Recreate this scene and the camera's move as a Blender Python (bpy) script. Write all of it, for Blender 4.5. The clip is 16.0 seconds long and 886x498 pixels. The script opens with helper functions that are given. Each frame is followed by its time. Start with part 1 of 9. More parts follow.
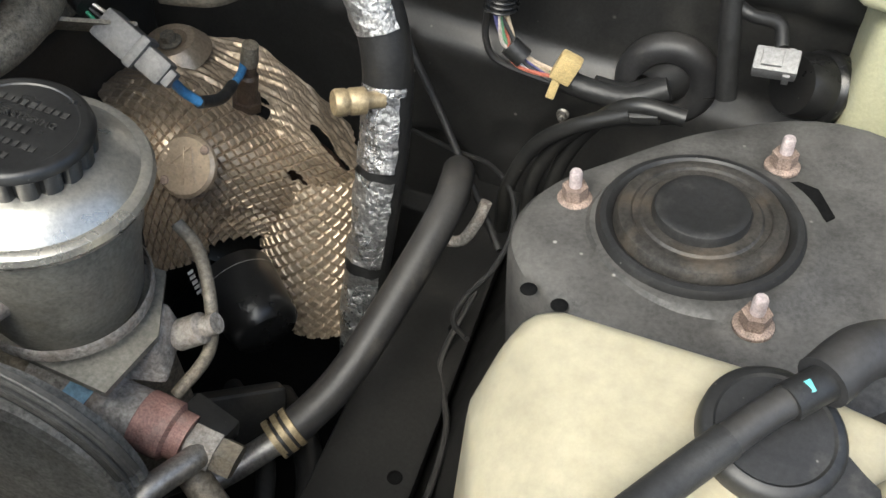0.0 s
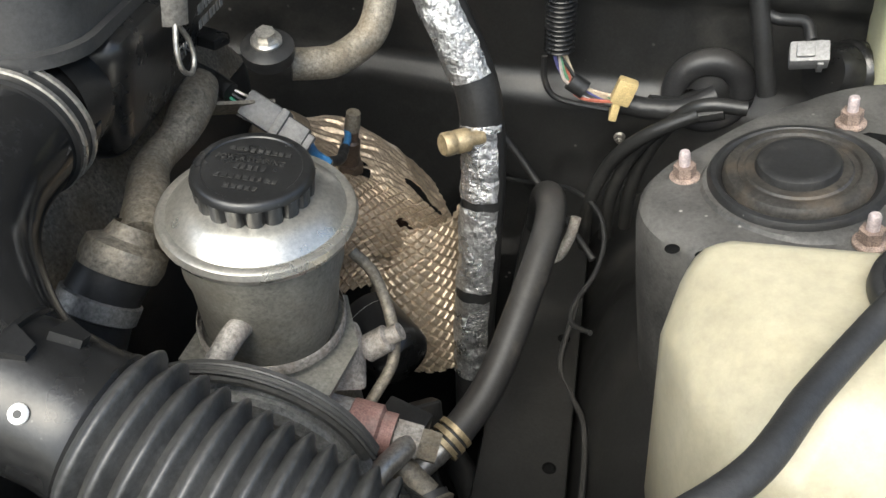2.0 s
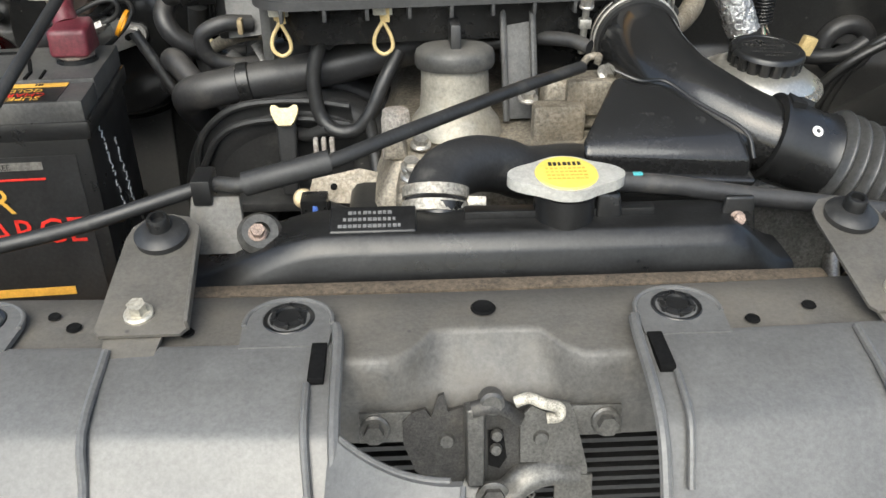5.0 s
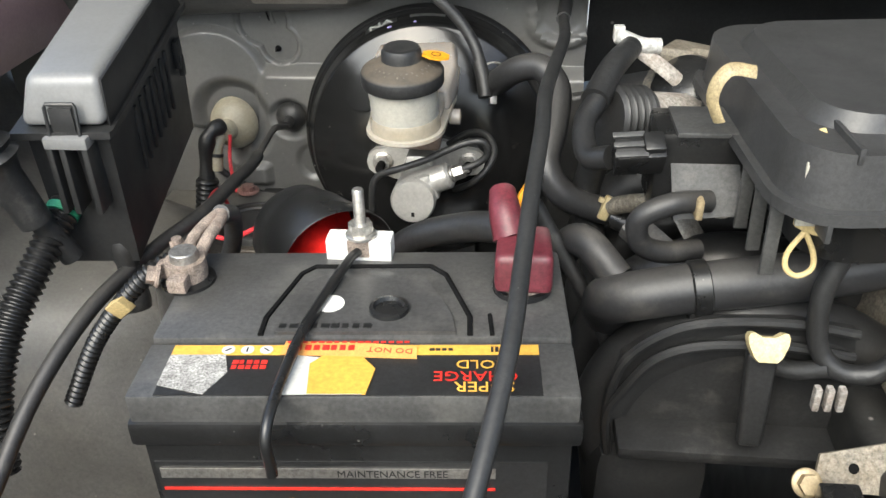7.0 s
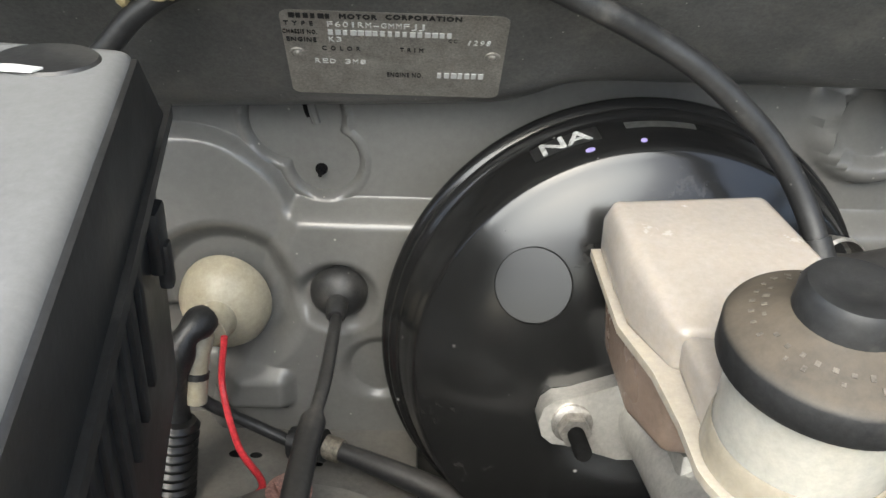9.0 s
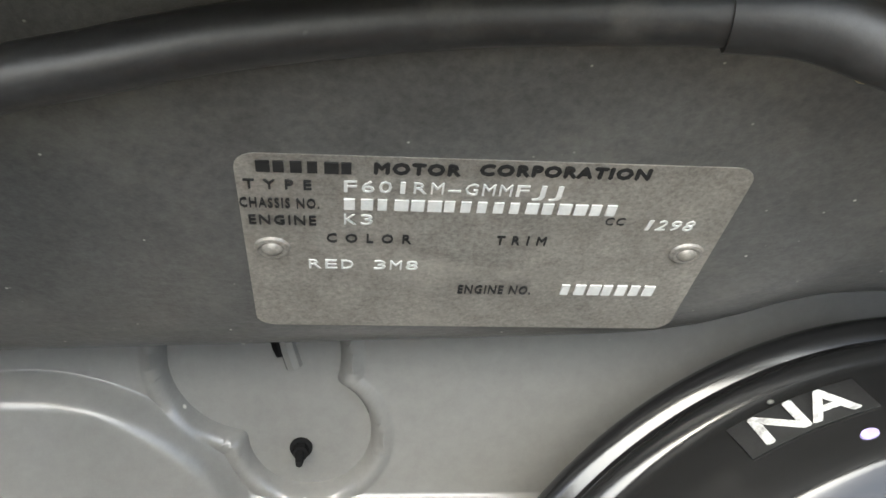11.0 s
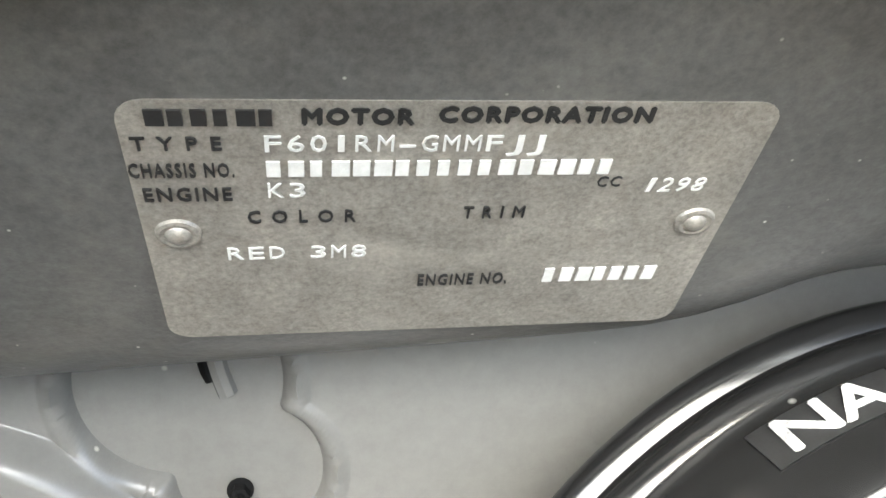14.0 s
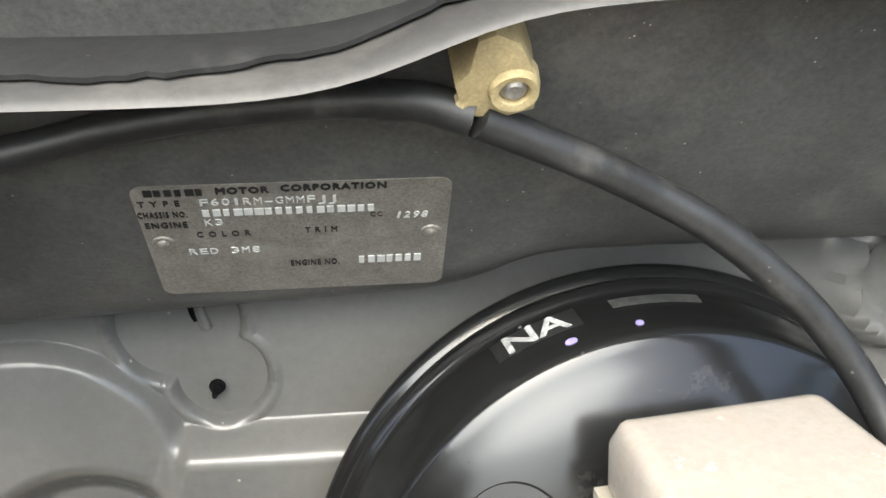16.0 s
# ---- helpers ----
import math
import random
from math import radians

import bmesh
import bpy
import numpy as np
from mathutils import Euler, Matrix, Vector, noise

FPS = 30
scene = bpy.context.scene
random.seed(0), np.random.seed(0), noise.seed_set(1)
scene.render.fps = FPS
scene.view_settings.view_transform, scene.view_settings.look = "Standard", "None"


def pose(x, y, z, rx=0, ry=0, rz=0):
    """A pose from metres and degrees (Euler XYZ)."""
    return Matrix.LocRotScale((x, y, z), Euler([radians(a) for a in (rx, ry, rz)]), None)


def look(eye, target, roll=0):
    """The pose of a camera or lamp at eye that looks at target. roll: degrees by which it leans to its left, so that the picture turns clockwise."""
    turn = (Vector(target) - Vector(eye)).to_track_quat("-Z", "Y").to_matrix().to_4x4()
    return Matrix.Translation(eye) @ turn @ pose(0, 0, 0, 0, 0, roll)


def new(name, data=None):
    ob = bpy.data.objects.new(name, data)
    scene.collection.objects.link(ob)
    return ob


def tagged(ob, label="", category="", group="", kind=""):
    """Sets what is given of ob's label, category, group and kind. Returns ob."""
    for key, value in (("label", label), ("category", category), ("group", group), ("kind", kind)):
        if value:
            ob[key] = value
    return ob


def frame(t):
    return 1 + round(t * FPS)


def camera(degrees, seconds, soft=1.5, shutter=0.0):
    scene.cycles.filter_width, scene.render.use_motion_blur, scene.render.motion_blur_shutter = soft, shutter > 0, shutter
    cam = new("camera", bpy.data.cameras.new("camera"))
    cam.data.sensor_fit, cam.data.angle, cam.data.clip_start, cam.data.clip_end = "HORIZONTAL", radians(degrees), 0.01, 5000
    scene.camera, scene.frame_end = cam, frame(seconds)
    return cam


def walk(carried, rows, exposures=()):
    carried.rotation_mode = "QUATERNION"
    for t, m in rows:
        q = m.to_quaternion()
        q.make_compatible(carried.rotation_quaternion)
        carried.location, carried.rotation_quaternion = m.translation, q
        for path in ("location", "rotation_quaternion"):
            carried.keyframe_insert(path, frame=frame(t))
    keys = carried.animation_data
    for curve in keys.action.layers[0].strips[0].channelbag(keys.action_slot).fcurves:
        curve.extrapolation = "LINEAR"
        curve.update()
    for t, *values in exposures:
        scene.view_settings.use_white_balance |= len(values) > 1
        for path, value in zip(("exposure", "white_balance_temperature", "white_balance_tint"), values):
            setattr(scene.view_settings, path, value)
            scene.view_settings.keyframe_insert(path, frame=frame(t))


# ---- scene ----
# the camera and its way
cam = camera(55.2, 16.0, soft=1.5)
PATH = [
    (0, (0.499, 0.079, 1.131), (0.26, 1.487, -0.269), 10.3),
    (0.5, (0.495, 0.014, 1.158), (0.221, 1.494, -0.159), 7.5),
    (1, (0.489, -0.008, 1.157), (0.192, 1.505, -0.117), 6.7),
    (1.5, (0.477, -0.03, 1.147), (0.19, 1.505, -0.102), 3.3),
    (2, (0.43, -0.033, 1.132), (0.164, 1.519, -0.101), 1.0),
    (2.5, (0.378, -0.036, 1.118), (0.281, 1.539, -0.11), -1.4),
    (3, (0.302, -0.055, 1.111), (0.368, 1.535, -0.1), -3.1),
    (3.5, (0.207, -0.134, 1.129), (0.434, 1.47, -0.044), -3.7),
    (4, (0.104, -0.25, 1.143), (0.365, 1.391, 0.03), -4.4),
    (4.5, (0.059, -0.358, 1.133), (0.2, 1.331, 0.07), -1.4),
    (5, (-0.033, -0.388, 1.127), (0.029, 1.32, 0.089), -0.2),
    (5.2, (-0.091, -0.375, 1.126), (-0.022, 1.348, 0.113), 0.1),
    (7.3, (-0.31, -0.066, 1.163), (-0.527, 1.627, 0.121), -1.3),
    (7.5, (-0.332, -0.033, 1.153), (-0.548, 1.664, 0.115), -0.9),
    (8, (-0.412, 0.083, 1.128), (-0.618, 1.775, 0.082), -0.5),
    (8.5, (-0.463, 0.201, 1.104), (-0.525, 1.91, 0.067), 0.1),
    (9, (-0.483, 0.271, 1.085), (-0.402, 2.0, 0.083), 2.8),
    (9.5, (-0.484, 0.321, 1.066), (-0.375, 2.077, 0.115), 3.4),
    (10, (-0.502, 0.375, 1.048), (-0.382, 2.211, 0.263), 4.3),
    (10.2, (-0.515, 0.395, 1.045), (-0.377, 2.252, 0.315), 4.5),
    (12.3, (-0.51, 0.477, 1.016), (-0.222, 2.361, 0.412), 1.4),
    (12.5, (-0.511, 0.476, 1.015), (-0.222, 2.363, 0.419), 1.6),
    (13, (-0.51, 0.477, 1.016), (-0.207, 2.364, 0.425), 1.7),
    (13.5, (-0.51, 0.477, 1.017), (-0.194, 2.365, 0.437), 1.5),
    (14, (-0.51, 0.477, 1.016), (-0.198, 2.37, 0.452), 1.5),
    (14.5, (-0.51, 0.474, 1.017), (-0.199, 2.375, 0.479), 1.5),
    (15, (-0.51, 0.472, 1.017), (-0.192, 2.38, 0.508), 1.6),
    (15.5, (-0.505, 0.433, 1.039), (-0.212, 2.341, 0.517), 1.2),
    (16, (-0.477, 0.361, 1.061), (-0.25, 2.235, 0.402), -0.0),
]
walk(cam, [(t, look(eye, target, roll)) for t, eye, target, roll in PATH], exposures=[(0, 1.28), (2.5, 1.38), (3.5, 1.45), (4.3, 1.2), (5.2, 1.1), (7.3, 1.4), (8.0, 1.2), (8.5, 1.5), (9.0, 1.65), (10.2, 2.15), (12.3, 2.82), (13.0, 2.97), (15.0, 3.06), (15.5, 3.14), (16.0, 2.1)])

# ---- light: a bright overcast sky over the open bay ----
world = bpy.data.worlds.new("world")
scene.world = world
world.use_nodes = True
wn = world.node_tree.nodes
sky = wn.new("ShaderNodeTexSky")
sky.sky_type, sky.sun_disc = "NISHITA", False
sky.sun_elevation, sky.sun_rotation = radians(50), radians(196)
sky.air_density, sky.dust_density = 1.0, 4.0
wn["Background"].inputs["Strength"].default_value = 0.15
tint = wn.new("ShaderNodeMix")
tint.data_type, tint.blend_type = "RGBA", "MULTIPLY"
tint.inputs["Factor"].default_value = 1.0
tint.inputs["B"].default_value = (0.96, 1.0, 0.98, 1)
world.node_tree.links.new(sky.outputs[0], tint.inputs["A"])
world.node_tree.links.new(tint.outputs["Result"], wn["Background"].inputs["Color"])
sun_data = bpy.data.lights.new("sun", "SUN")
sun_data.energy, sun_data.angle, sun_data.color = 1.5, radians(55), (0.95, 1.0, 0.96)
sun = new("sun", sun_data)
sun.matrix_world = look((-1.1, -3.5, 5.3), (0, 0.35, 0.9))

# ---- shapes ----
ROOT = {}
HERE = Matrix.Identity(4)
# how the parts beside the tower, across the front and on the inlet side sit in the bay
TOWER_SIDE = Matrix(((0.9983, 0.0095, 0.0185, -0.0152), (-0.0095, 1.0290, -0.0534, 0.0437), (-0.0004, -0.0091, 1.0121, -0.0057), (0, 0, 0, 1)))
FRONT_SIDE = Matrix(((0.9888, -0.0044, -0.0038, 0.0060), (0.0137, 1.0165, 0.0178, -0.0220), (0.0007, -0.0003, 0.9867, 0.0169), (0, 0, 0, 1)))
INLET_SIDE = Matrix(((0.9515, -0.0230, 0.0130, -0.0168), (-0.0208, 0.9579, -0.0579, 0.0598), (0.0108, 0.0194, 0.9851, 0.0114), (0, 0, 0, 1)))
place = HERE


def thing(name, at=(0, 0, 0), label="", category="", group=""):
    ob = new(name)
    ob.empty_display_size = 0.02
    ob.location = at
    ROOT[ob] = Vector(at)
    return tagged(ob, label, category, group)


def part(name, bm, material, parent=None, label="", smooth=True, angle=38):
    """One mesh object from a bmesh in world coordinates, under a thing or a part."""
    base = ROOT.get(parent, Vector())
    bm.transform(place)
    if parent is not None:
        bm.transform(Matrix.Translation(-base))
    bmesh.ops.recalc_face_normals(bm, faces=bm.faces)
    me = bpy.data.meshes.new(name)
    bm.to_mesh(me)
    bm.free()
    if smooth:
        me.polygons.foreach_set("use_smooth", [True] * len(me.polygons))
        me.set_sharp_from_angle(angle=radians(angle))
    me.materials.append(material)
    ob = new(name, me)
    if parent is not None:
        ob.parent = parent
    ROOT[ob] = base
    if label:
        tagged(ob, label)
    return ob


def solid(name, bm, material, label="", category="", group="", kind="", **more):
    """A thing, or a piece of the setting, that is one mesh."""
    ob = part(name, bm, material, None, "", **more)
    return tagged(ob, label, category, group, kind)


def basis(at, z, x=None):
    """A frame at a place whose z axis points along z."""
    z = Vector(z).normalized()
    x = Vector(x) if x is not None else (Vector((1, 0, 0)) if abs(z.x) < 0.9 else Vector((0, 1, 0)))
    x = (x - z * x.dot(z)).normalized()
    y = z.cross(x)
    m = Matrix((x, y, z)).transposed().to_4x4()
    m.translation = at
    return m


def joined(*bms):
    out = bmesh.new()
    for b in bms:
        me = bpy.data.meshes.new("tmp")
        b.to_mesh(me)
        b.free()
        out.from_mesh(me)
        bpy.data.meshes.remove(me)
    return out


def bevelled(bm, width, segments=2):
    if width > 0:
        bmesh.ops.bevel(bm, geom=[e for e in bm.edges if e.is_manifold and e.calc_face_angle(0) > 0.5], offset=width, segments=segments, profile=0.6, affect="EDGES", clamp_overlap=True)
    return bm


def box(lo, hi, bevel=0.002, m=None, segments=2):
    bm = bmesh.new()
    lo, hi = Vector(lo), Vector(hi)
    bmesh.ops.create_cube(bm, size=1, matrix=Matrix.Translation((lo + hi) / 2) @ Matrix.Diagonal((*(hi - lo), 1)))
    bevelled(bm, bevel, segments)
    if m is not None:
        bm.transform(m)
    return bm


def prism(poly, h, bevel=0.001, m=None, segments=2, top=1.0):
    """A polygon in xy, raised from z = 0 to h; top scales the upper outline."""
    bm = bmesh.new()
    cx, cy = sum(p[0] for p in poly) / len(poly), sum(p[1] for p in poly) / len(poly)
    low = [bm.verts.new((x, y, 0)) for x, y in poly]
    up = [bm.verts.new((cx + (x - cx) * top, cy + (y - cy) * top, h)) for x, y in poly]
    bm.faces.new(low[::-1])
    bm.faces.new(up)
    for i in range(len(poly)):
        j = (i + 1) % len(poly)
        bm.faces.new((low[i], low[j], up[j], up[i]))
    bevelled(bm, bevel, segments)
    if m is not None:
        bm.transform(m)
    return bm


def hull(points, bevel=0.003, segments=3):
    bm = bmesh.new()
    for p in points:
        bm.verts.new(p)
    bmesh.ops.convex_hull(bm, input=bm.verts)
    bmesh.ops.dissolve_limit(bm, angle_limit=0.09, verts=bm.verts, edges=bm.edges)
    bmesh.ops.recalc_face_normals(bm, faces=bm.faces)
    return bevelled(bm, bevel, segments)


def lathe(profile, m=None, n=40, arc=360.0):
    """(radius, height) pairs turned about z."""
    bm = bmesh.new()
    rings = []
    closed = arc >= 360
    count = n if closed else n + 1
    for r, z in profile:
        if r < 1e-6:
            rings.append([bm.verts.new((0, 0, z))])
        else:
            rings.append([bm.verts.new((r * math.cos(radians(arc) * i / n), r * math.sin(radians(arc) * i / n), z)) for i in range(count)])
    for a, b in zip(rings, rings[1:]):
        for i in range(n):
            j = (i + 1) % n if closed else i + 1
            if len(a) == 1 and len(b) == 1:
                continue
            if len(a) == 1:
                bm.faces.new((a[0], b[j], b[i]))
            elif len(b) == 1:
                bm.faces.new((a[i], a[j], b[0]))
            else:
                bm.faces.new((a[i], a[j], b[j], b[i]))
    if m is not None:
        bm.transform(m)
    return bm


def curve(points, sub=8):
    """A Catmull-Rom line through the points."""
    p = [Vector(q) for q in points]
    if len(p) < 3:
        return [p[0].lerp(p[1], k / sub) for k in range(sub + 1)]
    p = [p[0] * 2 - p[1]] + p + [p[-1] * 2 - p[-2]]
    out = []
    for i in range(1, len(p) - 2):
        for k in range(sub):
            t = k / sub
            a, b, c, d = p[i - 1], p[i], p[i + 1], p[i + 2]
            out.append(0.5 * ((2 * b) + (c - a) * t + (2 * a - 5 * b + 4 * c - d) * t * t + (3 * b - a - 3 * c + d) * t ** 3))
    out.append(p[-2])
    return out


def tube(points, r, n=14, sub=8, wave=None, flat=1.0, smooth=True):
    """A round bar or hose along the points; r may be a function of 0..1; wave: (pitch, depth) of ribs."""
    line = curve(points, sub) if smooth else [Vector(q) for q in points]
    if wave:
        length = sum((b - a).length for a, b in zip(line, line[1:]))
        steps = max(8, int(length / wave[0] * 8))
        dense, acc, target, k = [], 0.0, 0.0, 0
        for a, b in zip(line, line[1:]):
            seg = (b - a).length
            while k <= steps and target <= acc + seg + 1e-9:
                dense.append(a.lerp(b, (target - acc) / max(seg, 1e-9)))
                k += 1
                target = length * k / steps
            acc += seg
        line = dense
    bm = bmesh.new()
    rings = []
    tangent = (line[1] - line[0]).normalized()
    side = tangent.orthogonal().normalized()
    run = 0.0
    for i, q in enumerate(line):
        if i:
            run += (q - line[i - 1]).length
        t = (line[min(i + 1, len(line) - 1)] - line[max(i - 1, 0)]).normalized()
        side = (side - t * side.dot(t)).normalized()
        up = t.cross(side)
        f = i / (len(line) - 1)
        rad = r(f) if callable(r) else r
        if wave:
            ph = (run / wave[0]) % 1.0
            rad += wave[1] * max(-1.0, min(1.0, 1.35 - 4.9 * abs(ph - 0.5)))
        rings.append([bm.verts.new(q + rad * (math.cos(math.tau * k / n) * side + flat * math.sin(math.tau * k / n) * up)) for k in range(n)])
    for a, b in zip(rings, rings[1:]):
        for k in range(n):
            bm.faces.new((a[k], a[(k + 1) % n], b[(k + 1) % n], b[k]))
    bm.faces.new(rings[0][::-1])
    bm.faces.new(rings[-1])
    return bm


def hexhead(r, h, m=None, flange=0.0, washer=0.0):
    poly = [(r * math.cos(math.tau * i / 6), r * math.sin(math.tau * i / 6)) for i in range(6)]
    bm = prism(poly, h, r * 0.1, Matrix.Translation((0, 0, washer)), 1)
    if flange:
        bm = joined(bm, lathe([(0, 0), (flange, 0), (flange, washer * 0.7), (flange * 0.85, washer * 1.15), (0, washer * 1.15)], None, 24))
    if m is not None:
        bm.transform(m)
    return bm


def sheet(grid):
    """A surface through rows of points."""
    bm = bmesh.new()
    vs = [[bm.verts.new(p) for p in row] for row in grid]
    for a, b in zip(vs, vs[1:]):
        for i in range(len(a) - 1):
            bm.faces.new((a[i], a[i + 1], b[i + 1], b[i]))
    return bm


def thick(bm, t):
    """Gives a sheet its thickness."""
    bmesh.ops.recalc_face_normals(bm, faces=bm.faces)
    bmesh.ops.solidify(bm, geom=bm.faces[:], thickness=t)
    return bm


def bolt_thing(name, at, axis, r, h, stud, material, label, group="", flange=None, tip=None):
    """A flanged nut or bolt, with the end of its stud."""
    b = thing(name, at, label, "bolt", group)
    m = basis(at, axis)
    part("flange_nut", hexhead(r, h, m, flange or r * 1.35, h * 0.3), material, b)
    if stud:
        part("stud", lathe([(0, h * 1.2), (r * 0.5, h * 1.2), (r * 0.5, h * 1.3 + stud), (r * 0.4, h * 1.3 + stud + 0.0015), (0, h * 1.3 + stud + 0.0015)], m, 14), tip or material, b)
    return b




def letters(text, size, m, material, parent, name="lettering", depth=0.0001, width=1.0, bold=0.0, spacing=1.0):
    """Raised or printed words from the built-in font, as a mesh."""
    cu = bpy.data.curves.new("words", "FONT")
    cu.body, cu.size, cu.extrude, cu.align_x, cu.resolution_u = text, size, depth, "LEFT", 2
    cu.space_character = spacing
    ob = bpy.data.objects.new("words", cu)
    scene.collection.objects.link(ob)
    me = bpy.data.meshes.new_from_object(ob.evaluated_get(bpy.context.evaluated_depsgraph_get()))
    bpy.data.objects.remove(ob)
    bpy.data.curves.remove(cu)
    bm = bmesh.new()
    bm.from_mesh(me)
    if bold:
        for dx, dy, dz in ((bold, 0, 0.00003), (-bold, 0, 0.00005), (0, bold, 0.00007), (0, -bold, 0.00009)):
            n0 = len(bm.verts)
            bm.from_mesh(me)
            bm.verts.ensure_lookup_table()
            for v in bm.verts[n0:]:
                v.co += Vector((dx, dy, dz))
    bpy.data.meshes.remove(me)
    bm.transform(m @ Matrix.Diagonal((width, 1, 1, 1)))
    return part(name, bm, material, parent, smooth=False)


def bars(count, step, size, m, material, parent, name="lettering", seed=1):
    """Plain bars in place of writing."""
    rnd = random.Random(seed)
    out = []
    for i in range(count):
        w = step * rnd.uniform(0.55, 0.85)
        out.append(box((i * step, 0, 0), (i * step + w, size, 0.0003), 0, m))
    return tagged(part(name, joined(*out), material, parent, smooth=False), kind="stuff")


# ---- materials ----
def surface(name, color, rough=0.5, metal=0.0, var=0.18, scale=40.0, dust=None, dust_amount=0.0, dust_scale=9.0, bump=0.25, bump_scale=350.0, grain=0.0004, coat=0.0, sub=0.0, spots=None, top_dust=0.0):
    """A worn surface: its colour in two scales of noise, dust or stains in patches, fine relief and uneven gloss."""
    ma = bpy.data.materials.new(name)
    ma.use_nodes = True
    nt = ma.node_tree
    n, link = nt.nodes, nt.links.new
    b = n["Principled BSDF"]
    tc = n.new("ShaderNodeTexCoord")

    def noise_at(s, detail, rough_=0.6, off=0.0):
        mp = n.new("ShaderNodeMapping")
        mp.inputs["Location"].default_value = (off, off * 0.7, off * 1.3)
        link(tc.outputs["Object"], mp.inputs["Vector"])
        t = n.new("ShaderNodeTexNoise")
        t.inputs["Scale"].default_value, t.inputs["Detail"].default_value, t.inputs["Roughness"].default_value = s, detail, rough_
        link(mp.outputs[0], t.inputs["Vector"])
        return t.outputs["Fac"]

    def ramp(fac, a, b_, ca, cb):
        r = n.new("ShaderNodeValToRGB")
        r.color_ramp.elements[0].position, r.color_ramp.elements[1].position = a, b_
        r.color_ramp.elements[0].color, r.color_ramp.elements[1].color = (*ca, 1), (*cb, 1)
        link(fac, r.inputs[0])
        return r.outputs[0]

    def mixed(fac, a, c):
        mx = n.new("ShaderNodeMix")
        mx.data_type = "RGBA"
        link(fac, mx.inputs["Factor"])
        link(a, mx.inputs["A"])
        if isinstance(c, tuple):
            mx.inputs["B"].default_value = (*c, 1)
        else:
            link(c, mx.inputs["B"])
        return mx.outputs["Result"]

    dark, light = tuple(v * (1 - var) for v in color), tuple(min(1, v * (1 + var)) for v in color)
    col = ramp(noise_at(scale, 6), 0.32, 0.68, dark, light)
    # fine grime and scuffs over the broad variation
    fine = ramp(noise_at(scale * 9.0, 8, 0.75, off=17), 0.36, 0.66, (1 - var * 1.9,) * 3, (1 + var * 1.5,) * 3)
    mm = n.new("ShaderNodeMix")
    mm.data_type, mm.blend_type = "RGBA", "MULTIPLY"
    mm.inputs["Factor"].default_value = 1.0
    link(col, mm.inputs["A"])
    link(fine, mm.inputs["B"])
    col = mm.outputs["Result"]
    rough_fac = ramp(noise_at(scale * 0.6, 4, off=3), 0.3, 0.7, (max(0.03, rough - min(0.08, var * 0.5)),) * 3, (min(1, rough + min(0.08, var * 0.5)),) * 3)
    if dust:
        k = dust_amount
        mask = ramp(noise_at(dust_scale, 8, 0.7, off=7), 0.62 - 0.35 * k, 0.86 - 0.2 * k, (0, 0, 0), (min(1, 0.25 + k),) * 3)
        col = mixed(mask, col, dust)
        rough_fac = mixed(mask, rough_fac, (0.85, 0.85, 0.85))
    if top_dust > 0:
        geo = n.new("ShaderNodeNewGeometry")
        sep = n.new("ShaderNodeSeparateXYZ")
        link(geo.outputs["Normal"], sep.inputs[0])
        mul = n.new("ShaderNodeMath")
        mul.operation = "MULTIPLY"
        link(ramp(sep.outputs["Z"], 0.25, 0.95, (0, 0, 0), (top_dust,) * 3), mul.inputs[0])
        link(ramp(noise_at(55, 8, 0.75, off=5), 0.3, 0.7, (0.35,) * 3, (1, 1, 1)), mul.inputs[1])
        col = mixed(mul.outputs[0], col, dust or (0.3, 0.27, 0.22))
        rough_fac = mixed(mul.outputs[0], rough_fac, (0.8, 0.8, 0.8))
    if spots:
        v = n.new("ShaderNodeTexVoronoi")
        v.inputs["Scale"].default_value = spots[1]
        link(tc.outputs["Object"], v.inputs["Vector"])
        dot = ramp(v.outputs["Distance"], 0.04, 0.10, (1, 1, 1), (0, 0, 0))
        gate = ramp(noise_at(spots[1] * 0.4, 2, off=11), 0.55, 0.6, (0, 0, 0), (0.8, 0.8, 0.8))
        mul2 = n.new("ShaderNodeMath")
        mul2.operation = "MULTIPLY"
        link(dot, mul2.inputs[0])
        link(gate, mul2.inputs[1])
        col = mixed(mul2.outputs[0], col, spots[0])
    link(col, b.inputs["Base Color"])
    link(rough_fac, b.inputs["Roughness"])
    b.inputs["Metallic"].default_value = metal
    if coat:
        b.inputs["Coat Weight"].default_value, b.inputs["Coat Roughness"].default_value = coat, 0.12
    if sub:
        b.inputs["Subsurface Weight"].default_value, b.inputs["Subsurface Scale"].default_value = sub, 0.008
        b.inputs["Subsurface Radius"].default_value = (1.0, 0.85, 0.6)
    if bump:
        bp = n.new("ShaderNodeBump")
        bp.inputs["Strength"].default_value, bp.inputs["Distance"].default_value = bump, grain
        link(noise_at(bump_scale, 5, off=1), bp.inputs["Height"])
        link(bp.outputs[0], b.inputs["Normal"])
    return ma


